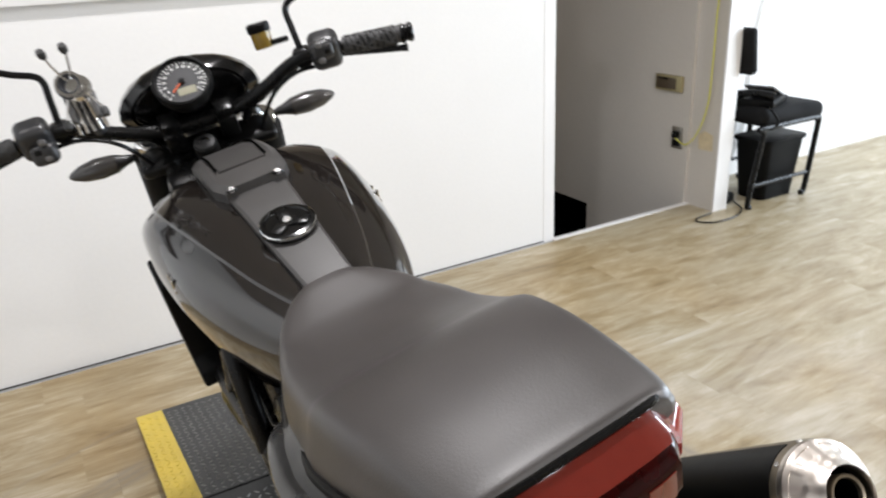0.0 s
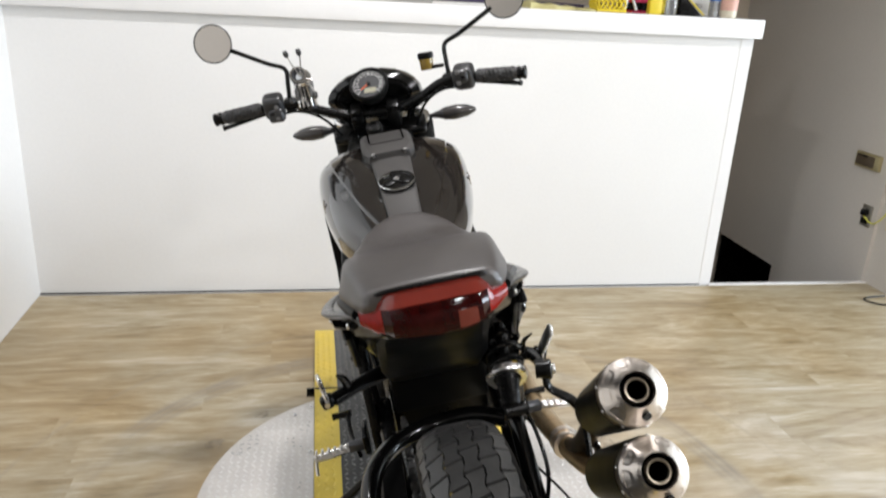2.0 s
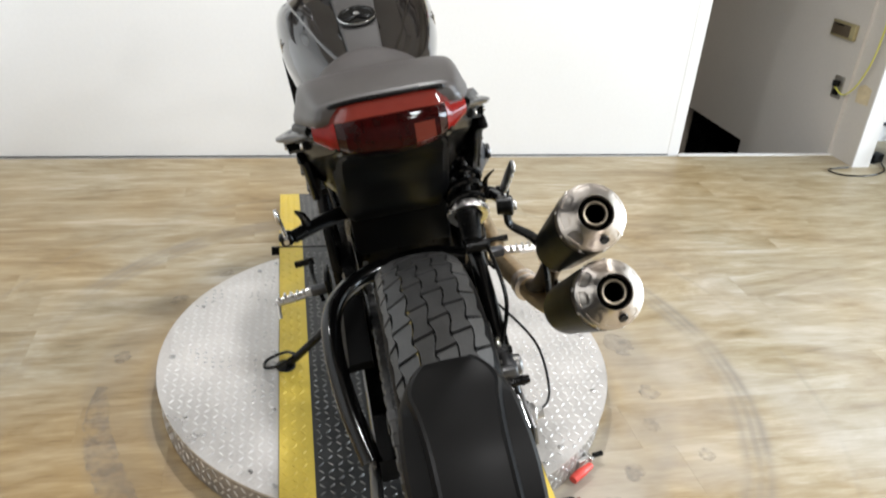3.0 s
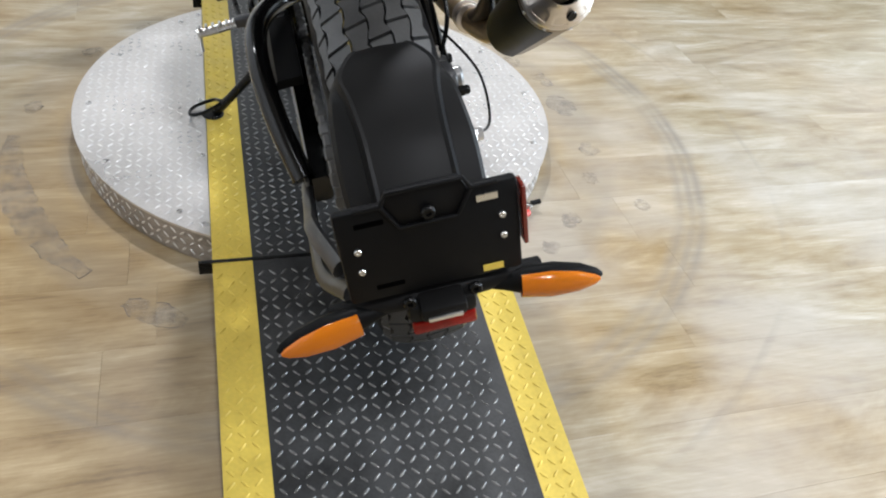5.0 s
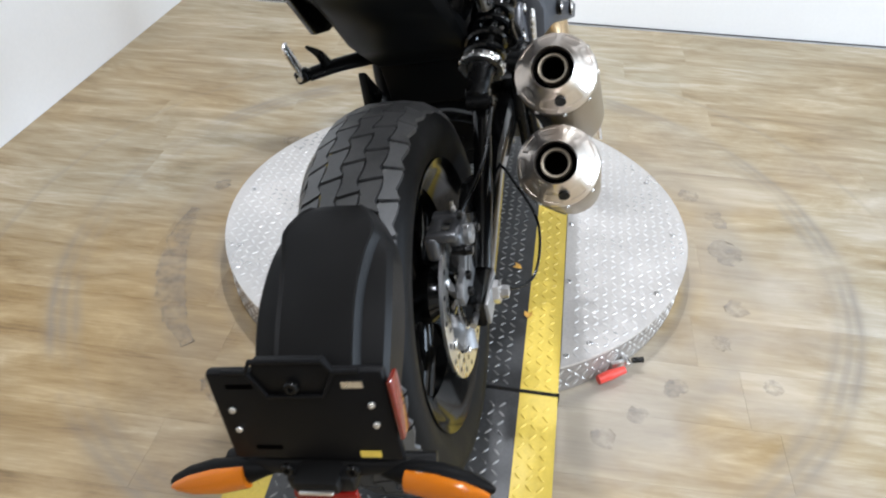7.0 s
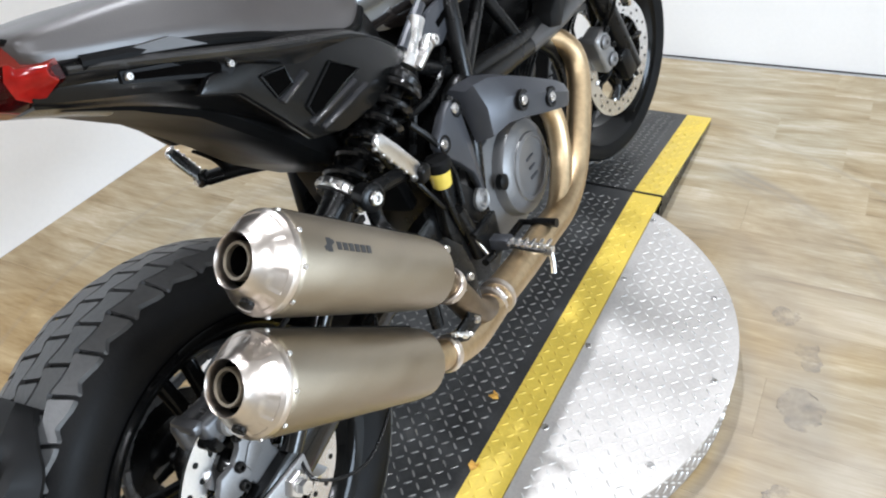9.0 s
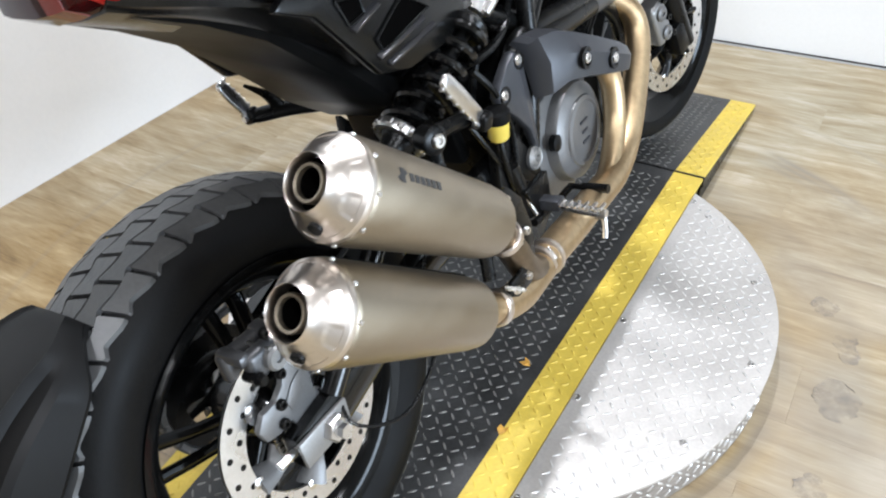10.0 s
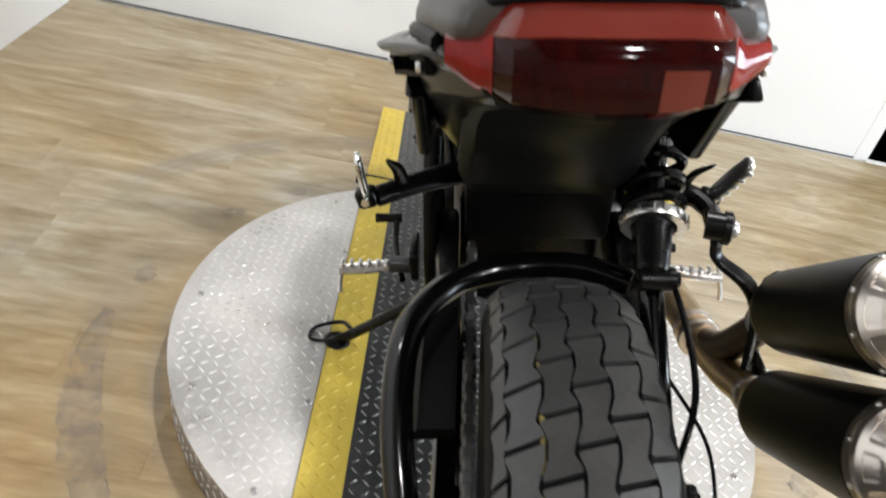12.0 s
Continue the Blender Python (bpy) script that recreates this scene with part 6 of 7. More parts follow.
for s in (-1, 1):
    leg = fk_("fork_leg", rod(fork_pt(s, 0.30), fork_pt(s, 0.60), 0.0275, 24), SATIN_BLACK, "black inverted fork leg")
    fk_("outer_tube", rod(fork_pt(s, 0.58), fork_pt(s, 1.02), 0.031, 24), SATIN_BLACK, "", leg)
    fk_("top_cap", lathe([(0.033, 0), (0.033, 0.012), (0.026, 0.016), (0.012, 0.017), (0.010, 0.022), (0.0004, 0.022)], along(fork_pt(s, 1.015), fork_pt(s, 1.1)), 24), CHROME, "bright fork top cap", leg)
    c = fork_pt(s, 0.42)
    cl_ = fk_("front_caliper", box(0.055, 0.06, 0.12, s * 0.098, c.y - 0.075, 0.40, 0.012, (24, 0, 0), 3), LIGHT_CAST, "grey radial brake caliper")
    for dz in (-0.032, 0.032):
        fk_("piston_boss", lathe([(0.019, 0), (0.019, 0.010), (0.015, 0.013), (0.006, 0.013), (0.005, 0.009), (0.0003, 0.009)], pose(s * 0.122, c.y - 0.075 - dz * 0.45, 0.40 + dz * 0.9, 0, s * 90, 0), 20), CAST, "", cl_)
    for dz in (-0.055, 0.0, 0.055):
        fk_("caliper_bolt", lathe([(0.008, 0), (0.008, 0.008), (0.004, 0.008), (0.003, 0.004), (0.0003, 0.004)], pose(s * 0.125, c.y - 0.055 - dz * 0.45, 0.41 + dz * 0.9, 0, s * 90, 0), 12), SATIN_BLACK, "", cl_)
    fk_("brake_hose", tube([(s * 0.12, c.y - 0.07, 0.455), (s * 0.15, c.y - 0.06, 0.53), (s * 0.14, c.y - 0.02, 0.65), (s * 0.12, c.y - 0.10, 0.78)], 0.0045, 8, 7), SATIN_BLACK, "black front brake hose")
    fk_("fork_foot", box(0.05, 0.06, 0.1, s * 0.107, 1.52, 0.33, 0.014, (24, 0, 0)), SATIN_BLACK, "", leg)
    fk_("fork_guard", box(0.03, 0.03, 0.16, s * 0.118, c.y + 0.02, 0.55, 0.008, (24, 0, 0)), ALU, "", leg)
fk_("front_axle", rod((-0.13, 1.55, 0.322), (0.13, 1.55, 0.322), 0.014), ALU, "steel front axle")
gf = []
for a in np.linspace(-0.35, 1.9, 12):
    r = 0.335
    gf.append([Vector((x, 1.55 - r * math.cos(a), 0.322 + r * math.sin(a) - abs(x) * 0.25)) for x in (-0.065, -0.045, 0, 0.045, 0.065)] + [Vector((x, 1.55 - (r - 0.005) * math.cos(a), 0.322 + (r - 0.005) * math.sin(a) - abs(x) * 0.25)) for x in (0.065, 0.045, 0, -0.045, -0.065)])
fk_("front_fender", skin(gf), BLACK_PLASTIC, "short black front fender")
fp_("triple_clamp", join(box(0.27, 0.07, 0.026, 0, 1.16, 0.995, 0.01, (26, 0, 0), 3), box(0.27, 0.075, 0.035, 0, 1.265, 0.80, 0.01, (26, 0, 0), 3), rod((0, 1.12, 1.0), (0, 1.22, 0.8), 0.028)), SATIN_BLACK, "black triple clamp")
fp_("stem_nut", lathe([(0.019, 0), (0.019, 0.012), (0.015, 0.016), (0.008, 0.016), (0.007, 0.008), (0.0004, 0.008)], pose(0, 1.108, 1.008, 26, 0, 0), 22), CHROME, "chrome steering stem nut")
# Added black box that keeps the gap between the forks dark.
fp_("gap_filler", box(0.19, 0.09, 0.17, 0, 1.125, 0.905, 0.02, (20, 0, 0)), SATIN_BLACK, "black box added to fill the gap between the forks")
fp_("ignition_switch", lathe([(0.022, 0), (0.022, 0.02), (0.019, 0.024), (0.010, 0.025), (0.009, 0.021), (0.0004, 0.021)], pose(0, 1.06, 1.012, 30, 0, 0), 24), SATIN_BLACK, "black ignition switch")
for s in (-1, 1):
    bp("fork_shroud", moved(rod(fork_pt(s, 0.84) + Vector((0, -0.004, 0)), fork_pt(s, 1.0) + Vector((0, -0.004, 0)), 0.046, 24, 0.042), RAKED), BLACK_PLASTIC, "black plastic fork shroud")
BAR = [(-0.42, 1.045, 1.112), (-0.29, 1.068, 1.12), (-0.21, 1.082, 1.117), (-0.135, 1.11, 1.078), (-0.07, 1.13, 1.055), (0.0, 1.133, 1.052), (0.07, 1.13, 1.055), (0.135, 1.11, 1.078), (0.21, 1.082, 1.117), (0.29, 1.068, 1.12), (0.42, 1.045, 1.112)]
bar = fp_("handlebar", tube(BAR, [0.011, 0.011, 0.011, 0.0125, 0.014, 0.014, 0.014, 0.0125, 0.011, 0.011, 0.011], 16, 8), SATIN_BLACK, "black tapered handlebar")
for s in (-1, 1):
    fp_("bar_clamp", join(box(0.036, 0.05, 0.05, s * 0.052, 1.135, 1.035, 0.008, (26, 0, 0)), box(0.036, 0.046, 0.02, s * 0.052, 1.128, 1.066, 0.006, (26, 0, 0))), SATIN_BLACK, "", bar)
    grip = fp_("grip", tube([(s * 0.30, 1.066, 1.119), (s * 0.36, 1.056, 1.116), (s * 0.408, 1.047, 1.113)], [0.0165, 0.0155, 0.0165], 18, 5), GRIP, "ribbed black rubber grip", bar)
    d = (Vector((s * 0.408, 1.047, 1.113)) - Vector((s * 0.30, 1.066, 1.119)))
    for k in range(9):
        p = Vector((s * 0.30, 1.066, 1.119)) + d * (0.08 + 0.1 * k)
        fp_("rib", lathe([(0.0158, -0.0035), (0.0182, -0.002), (0.0182, 0.002), (0.0158, 0.0035)], along(p, p + d + Vector((0, 0.02, 0.028))), 18), GRIP, "", grip)
    e = Vector((s * 0.408, 1.047, 1.113))
    fp_("bar_end", lathe([(0.017, 0), (0.018, 0.003), (0.018, 0.008), (0.0155, 0.01), (0.0155, 0.014), (0.018, 0.016), (0.018, 0.022), (0.014, 0.025), (0.0004, 0.025)], along(e, e + d), 20), SATIN_BLACK, "", bar)
    sw = fp_("switch_box", join(box(0.058, 0.056, 0.064, s * 0.266, 1.070, 1.122, 0.016, (20, 0, s * -9), 4), box(0.044, 0.034, 0.036, s * 0.256, 1.044, 1.098 if s < 0 else 1.128, 0.011, (0, 0, 0), 4)), SWITCH_GREY, "dark grey handlebar switch housing")
    for k in range(3):
        fp_("button", box(0.013, 0.010, 0.011, s * (0.250 + 0.013 * (k % 2)), 1.031, (1.092 if s < 0 else 1.112) + 0.014 * k, 0.003), SATIN_BLACK if k == 1 else CAST, "", sw)
    fp_("lever", tube([(s * 0.235, 1.110, 1.112), (s * 0.28, 1.112, 1.104), (s * 0.34, 1.085, 1.094), (s * 0.40, 1.056, 1.086), (s * 0.416, 1.048, 1.085)], [0.009, 0.008, 0.006, 0.006, 0.008], 10, 5), SATIN_BLACK, "black control lever")
    fp_("lever_clamp", box(0.035, 0.045, 0.035, s * 0.225, 1.095, 1.117, 0.009, (0, 0, s * -12), 3), SATIN_BLACK, "black lever clamp")
    # mirror
    stem = fp_("mirror", tube([(s * 0.225, 1.09, 1.125), (s * 0.222, 1.10, 1.17), (s * 0.225, 1.115, 1.21), (s * 0.27, 1.115, 1.232), (s * 0.362, 1.112, 1.283)], 0.0062, 10, 7), SATIN_BLACK, "round bar mirror on a thin black stem")
    mc = Vector((s * 0.398 - (0.006 if s < 0 else 0.0), 1.108, 1.302 + (0.005 if s < 0 else 0.0)))
    face = Vector((-s * 0.10, -1, 0.02 if s > 0 else 0.12))
    fp_("shell", lathe([(0.0004, -0.016), (0.03, -0.014), (0.047, -0.004), (0.0495, 0.003), (0.0475, 0.005), (0.0465, 0.002), (0.0004, 0.0015)], along(mc, mc + face) @ Matrix.Scale(1.06, 4), 40), SATIN_BLACK, "", stem)
    fp_("glass", lathe([(0.0462, 0.0022), (0.0462, 0.0030)], along(mc, mc + face) @ Matrix.Scale(1.06, 4), 40), MIRROR, "round mirror glass", stem)
    front_signal = signal(STEER @ pose(s * 0.152, 1.235, 0.998, 0, 0, 0 if s > 0 else 180), 0.128, -s, "front_signal", SMOKE, "smoked lens", 0.85)
    front_signal.data.materials[0] = SWITCH_GREY
    fp_("signal_stalk", rod((s * 0.09, 1.24, 0.992), (s * 0.165, 1.235, 0.998), 0.0075, 10), SWITCH_GREY, "dark grey signal stalk")
    for k in range(10):
        pts = []
        side = d.normalized().orthogonal().normalized()
        up = d.normalized().cross(side)
        for q in range(17):
            u = q / 16
            ang = 2 * math.pi * (k / 10) + (u * 2.6 if k % 2 else -u * 2.6)
            p = Vector((s * 0.30, 1.066, 1.119)) + d * (0.06 + 0.86 * u)
            pts.append(p + (side * math.cos(ang) + up * math.sin(ang)) * 0.0172)
        fp_("grip_rib", tube(pts, 0.0016, 5, 1, smooth=False), GRIP, "", grip)
# brake fluid reservoir on the right bar
rv = fp_("brake_reservoir", lathe([(0.016, 0), (0.018, 0.003), (0.019, 0.03), (0.017, 0.032)], pose(0.165, 1.135, 1.145, -6, 0, 0), 22), glass_mat("amber_fluid", (0.34, 0.22, 0.04), 0.2, 0.3), "small amber brake fluid reservoir with a black lid")
fp_("lid", lathe([(0.0205, 0.03), (0.022, 0.033), (0.022, 0.044), (0.019, 0.048)], pose(0.165, 1.135, 1.145, -6, 0, 0), 22), BLACK_PLASTIC, "", rv)
fp_("bracket", box(0.05, 0.012, 0.01, 0.188, 1.13, 1.152, 0.003), SATIN_BLACK, "", rv)
# phone mount on the left bar
pm = fp_("phone_mount", join(rod((-0.165, 1.09, 1.10), (-0.168, 1.06, 1.16), 0.014, 16, 0.012), lathe([(0.0, -0.012), (0.02, -0.01), (0.024, 0.0), (0.022, 0.008), (0.014, 0.010), (0.013, 0.005), (0.0, 0.005)], along((-0.170, 1.035, 1.195), (-0.165, 0.98, 1.225)), 28), tube([(-0.166, 1.06, 1.16), (-0.168, 1.045, 1.185)], 0.010, 12)), SATIN_GREY, "dark grey and silver spring-arm phone mount")
fp_("chrome_ring", lathe([(0.0175, 0.009), (0.0225, 0.009), (0.0225, 0.012), (0.0175, 0.012)], along((-0.170, 1.035, 1.195), (-0.165, 0.98, 1.225)), 28, True), CHROME, "", pm)
for dx, dz, lz in ((-0.018, 0.055, 0.02), (0.016, 0.055, 0.02), (-0.028, -0.05, -0.02), (0.035, -0.045, -0.01)):
    fp_("finger", tube([(-0.168, 1.04, 1.195), (-0.168 + dx * 0.6, 1.03, 1.195 + dz * 0.5), (-0.168 + dx, 1.02, 1.195 + dz)], 0.0022, 8, 4), ALU, "", pm)
    fp_("finger_tip", lathe([(0.0, 0), (0.006, 0.002), (0.0075, 0.010), (0.006, 0.017), (0.0, 0.018)], along((-0.168 + dx, 1.02, 1.195 + dz), (-0.168 + dx * 1.05, 1.005, 1.195 + dz + (0.02 if dz > 0 else -0.02))), 14), GRIP, "", pm)
for k in range(5):
    fp_("spring_arm", rod((-0.19 + 0.012 * k, 1.05, 1.11), (-0.185 + 0.009 * k, 1.04, 1.185), 0.0032, 8), ALU, "", pm)
fp_("hub", lathe([(0.012, 0), (0.021, 0.002), (0.023, 0.010), (0.018, 0.014), (0.0004, 0.015)], along((-0.160, 1.040, 1.185), (-0.157, 0.98, 1.215)), 26), CHROME, "silver ball hub", pm)
for sx in (-0.02, 0.02):
    fp_("jaw", box(0.010, 0.026, 0.05, -0.166 + sx, 1.045, 1.155, 0.004, (-20, 0, 0)), CAST, "", pm)
# nacelle, gauge and headlight
nac = []
for y, w, z0, z1 in ((1.135, 0.112, 1.03, 1.150), (1.15, 0.134, 1.02, 1.163), (1.18, 0.139, 1.0, 1.168), (1.235, 0.128, 0.98, 1.160), (1.285, 0.10, 0.97, 1.14), (1.31, 0.07, 0.98, 1.10)):
    nac.append([Vector((w * math.cos(a), y + 0.05 * max(0, -math.sin(a)), (z0 + z1) / 2 + (z1 - z0) / 2 * math.sin(a))) for a in (2 * math.pi * k / 24 for k in range(24))])
inner = [[v + (Vector((0, v.y, (r[6].z + r[18].z) / 2)) - v) * 0.08 for v in r] for r in nac[:3][::-1]]
fp_("headlight_nacelle", skin(nac[::-1] + inner), GLOSS_BLACK, "gloss black headlight nacelle round the gauge")
GA = pose(0.0, 1.106, 1.133, 44, 0, 0) @ Matrix.Scale(0.98, 4)
gauge = fp_("gauge", lathe([(0.030, -0.05), (0.046, -0.03), (0.054, -0.012), (0.056, 0.004), (0.054, 0.010), (0.049, 0.010), (0.0475, 0.004), (0.0004, 0.003)], GA, 44), BLACK_PLASTIC, "round analogue speedometer with a small display")
fp_("bezel", lathe([(0.0485, 0.009), (0.0525, 0.009), (0.0525, 0.0115), (0.0485, 0.0115)], GA, 44, True), SATIN_BLACK, "", gauge)
fp_("dial", lathe([(0.0474, 0.004), (0.0474, 0.0052)], GA, 44), surf("dial_face", (0.016, 0.016, 0.018), 0.5, var=0.05, bump=0), "", gauge)
ink, dim, red = surf("dial_ink", (0.85, 0.85, 0.82), 0.5, var=0.02, bump=0), surf("lcd", (0.28, 0.27, 0.2), 0.25, var=0.05, bump=0), surf("needle_red", (0.75, 0.12, 0.02), 0.4, var=0.02, bump=0)
for k in range(29):
    a = radians(225 - 270 * k / 28)
    big = k % 2 == 0
    fp_("tick", moved(box(0.006 if big else 0.004, 0.0013 if big else 0.0008, 0.0006, 0.042, 0, 0.0056), GA @ Matrix.Rotation(a, 4, "Z")), ink, "", gauge)


def words(text, size, m, material, parent, name="numeral"):
    cu = bpy.data.curves.new(name, "FONT")
    cu.body, cu.size, cu.align_x, cu.align_y, cu.extrude = text, size, "CENTER", "CENTER", 0.0002
    tmp = bpy.data.objects.new(name, cu)
    me = bpy.data.meshes.new_from_object(tmp)
    bpy.data.objects.remove(tmp)
    me.transform(m)
    me.materials.append(material)
    ob = new(name, me)
    ob.parent = parent
    return ob


for k in range(15):
    a = radians(225 - 270 * k / 14)
    words(str(10 * k), 0.0062, STEER @ GA @ pose(0.0335 * math.cos(a), 0.0335 * math.sin(a), 0.0056), ink, gauge)
fp_("display", moved(box(0.034, 0.016, 0.0008, 0.004, -0.022, 0.0056), GA), dim, "", gauge)
fp_("needle", moved(box(0.033, 0.0022, 0.0008, 0.012, 0, 0.0075), GA @ Matrix.Rotation(radians(222), 4, "Z")), red, "", gauge)
fp_("needle_hub", lathe([(0.006, 0.005), (0.006, 0.009), (0.0004, 0.0095)], GA, 16), SATIN_BLACK, "", gauge)
for s in (-1, 1):
    fp_("brake_hose" if s > 0 else "clutch_cable", tube([(s * 0.225, 1.105, 1.106), (s * 0.18, 1.108, 1.088), (s * 0.13, 1.13, 1.058), (s * 0.085, 1.165, 1.02), (s * 0.06, 1.2, 0.85)], 0.0048, 8, 6), SATIN_BLACK, "black hose along the handlebar")
    fp_("wiring", tube([(s * 0.26, 1.075, 1.095), (s * 0.20, 1.082, 1.094), (s * 0.145, 1.108, 1.058), (s * 0.1, 1.15, 0.98)], 0.004, 8, 6), SATIN_BLACK, "black wiring loom")
    bp("loom", tube([(s * 0.13, 0.5, 0.58), (s * 0.14, 0.55, 0.68), (s * 0.12, 0.62, 0.74)], 0.007, 8, 6), SATIN_BLACK, "black wiring loom")


# ---- things on the ledge ----
def bottle(name, x, y, z, profile, material, label, cap=None, cap_profile=None, band=None, band_profile=None):
    b = thing(name, pose(x, y, z), label, name.replace("_", " "))
    part("body", lathe(profile, None, 22), material, b)
    if cap:
        part("cap", lathe(cap_profile, None, 18), cap, b)
    if band:
        part("label_band", lathe(band_profile, None, 22), band, b)
    return b


PAPER_YELLOW = surf("yellow_card", (0.75, 0.58, 0.03), 0.5, var=0.1, bump=0.02)
PAPER_WHITE = surf("white_card", (0.72, 0.71, 0.68), 0.6, var=0.05, bump=0.02)
CAN_RED = surf("red_can_paint", (0.55, 0.03, 0.03), 0.35, var=0.05, bump=0.0)
CAN_PINK = surf("pink_can_paint", (0.55, 0.04, 0.12), 0.35, var=0.05, bump=0.0)
BLUE = surf("blue_label", (0.08, 0.2, 0.55), 0.4, var=0.05, bump=0.0)
PURPLE = surf("purple_board", (0.055, 0.038, 0.11), 0.4, var=0.6, scale=5, bump=0.02)
CLEAR = glass_mat("clear_plastic", (0.9, 0.95, 1.0), 0.08, 0.9)
WOOD_DARK = surf("dark_veneer", (0.034, 0.015, 0.011), 0.4, var=0.3, scale=5, fine=60, stretch=(1, 1, 8), bump=0.05)
CLOTH = surf("pale_yellow_cloth", (0.68, 0.62, 0.30), 0.85, var=0.1, fine=300, bump=0.2)
L = LEDGE

for k in range(2):
    spk = thing("speaker", pose(-0.165, 0.70, L + 0.251 * k, 0, 0, -14), "dark wood bookshelf speaker stacked on the ledge", "speaker", "stacked speakers")
    part("cabinet", box(0.182, 0.20, 0.249, 0, 0, 0.1255, 0.004), WOOD_DARK, spk)
    part("cone", lathe([(0.072, 0.0), (0.072, 0.006), (0.064, 0.008), (0.05, -0.004), (0.025, -0.010), (0.0, 0.0)], pose(0.0, -0.102, 0.092, 90, 0, 0) @ Matrix.Scale(0.88, 4), 30), SATIN_GREY, spk, "grey speaker cone")
    part("surround", lathe([(0.074, 0.0), (0.08, 0.0), (0.08, 0.007), (0.074, 0.007)], pose(0.0, -0.101, 0.092, 90, 0, 0) @ Matrix.Scale(0.88, 4), 30, True), ALU, spk)
    tw = part("tweeter_frame", box(0.050, 0.006, 0.078, 0.0, -0.1025, 0.200, 0.002), ALU, spk, "silver tweeter frame")
    part("tweeter", box(0.034, 0.006, 0.060, 0.0, -0.1045, 0.200, 0.002), SATIN_BLACK, tw)

stereo = thing("stereo_unit", pose(0.0, 0.55, L, 0, 0, -8), "small silver and white stereo unit with a dark display", "stereo")
part("case", box(0.146, 0.2, 0.222, 0, 0, 0.111, 0.006), PAPER_WHITE, stereo)
part("frame", box(0.136, 0.006, 0.208, 0, -0.1005, 0.111, 0.003), ALU, stereo)
part("display", box(0.112, 0.006, 0.050, 0, -0.1035, 0.178, 0.002), SATIN_BLACK, stereo)
part("front_card", box(0.120, 0.004, 0.085, 0, -0.1030, 0.100, 0.001), PAPER_WHITE, stereo)
for k in range(4):
    part("bar_mark", box(0.006, 0.003, 0.030, -0.050 + 0.011 * k, -0.1055, 0.098, 0.0005), SATIN_BLACK, stereo)
for dx, r in ((0.008, 0.020), (0.037, 0.015)):
    part("ring_mark", tube([(dx + r * math.cos(a), -0.1055, 0.100 + r * math.sin(a)) for a in np.linspace(0.9, 5.4, 14)], 0.0028, 6, 1, smooth=False), SATIN_BLACK, stereo)
for k in range(3):
    part("bar_mark", box(0.014, 0.003, 0.006, 0.052, -0.1055, 0.086 + 0.012 * k, 0.0005), SATIN_BLACK, stereo)

bottle("water_bottle", -0.335, 0.12, L, [(0.027, 0), (0.03, 0.005), (0.03, 0.06), (0.027, 0.075), (0.03, 0.09), (0.03, 0.125), (0.014, 0.165), (0.0125, 0.185)], CLEAR, "clear plastic water bottle with a blue label", PAPER_WHITE, [(0.0145, 0.182), (0.0145, 0.198), (0.012, 0.2)], BLUE, [(0.0308, 0.085), (0.0308, 0.125)])
bottle("water_bottle", -0.085, 0.16, L, [(0.024, 0), (0.027, 0.005), (0.027, 0.06), (0.025, 0.075), (0.027, 0.09), (0.027, 0.115), (0.013, 0.15), (0.0125, 0.165)], CLEAR, "small clear bottle with a dark blue label", PAPER_WHITE, [(0.0145, 0.162), (0.0145, 0.176), (0.012, 0.178)], BLUE, [(0.0278, 0.075), (0.0278, 0.11)])
spray = bottle("spray_bottle", -0.028, 0.12, L, [(0.036, 0), (0.04, 0.005), (0.04, 0.13), (0.034, 0.15), (0.02, 0.19), (0.016, 0.225)], surf("cloudy_plastic", (0.72, 0.66, 0.52), 0.4, var=0.06, bump=0), "tall cloudy spray bottle with a black nozzle", None, None, surf("faded_label", (0.75, 0.45, 0.36), 0.5, var=0.2, bump=0), [(0.0408, 0.035), (0.0408, 0.12)])
part("nozzle", join(box(0.02, 0.055, 0.022, 0, -0.012, 0.262, 0.005, (12, 0, 0)), rod((0, 0, 0.222), (0, 0.004, 0.262), 0.015), tube([(0, -0.02, 0.255), (0, -0.03, 0.235), (0, -0.026, 0.215)], 0.005, 8, 4)), SATIN_BLACK, spray)
for x, mt, lab in ((-0.535, CAN_RED, "red aerosol can with a white cap"), (-0.487, CAN_PINK, "pink aerosol can with a white cap"), (-0.448, CAN_PINK, "pink and black aerosol can with a white cap")):
    bottle("aerosol_can", x, 0.17, L, [(0.021, 0), (0.0225, 0.004), (0.0225, 0.13), (0.018, 0.142), (0.01, 0.148)], mt, lab, PAPER_WHITE, [(0.009, 0.146), (0.009, 0.163), (0.006, 0.168)], SATIN_BLACK, [(0.0229, 0.012), (0.0229, 0.05)])

basket = thing("basket", pose(-0.65, 0.14, L), "bright yellow woven-strand plastic basket full of oddments", "basket")
for z in (0.006, 0.104):
    part("hoop", tube([(-0.07, -0.055, z), (0.07, -0.055, z), (0.07, 0.055, z), (-0.07, 0.055, z), (-0.07, -0.055, z)], 0.0055, 8, 1, smooth=False), PAPER_YELLOW, basket)
for sy in (-1, 1):
    for k in range(6):
        for way in (-1, 1):
            x0 = -0.058 + 0.023 * k
            part("strand", tube([(x0 - way * 0.012, sy * 0.055, 0.006), (x0 + way * 0.010, sy * (0.055 + 0.004 * way), 0.038), (x0 - way * 0.010, sy * (0.055 - 0.004 * way), 0.072), (x0 + way * 0.012, sy * 0.055, 0.104)], 0.0042, 6, 4), PAPER_YELLOW, basket)
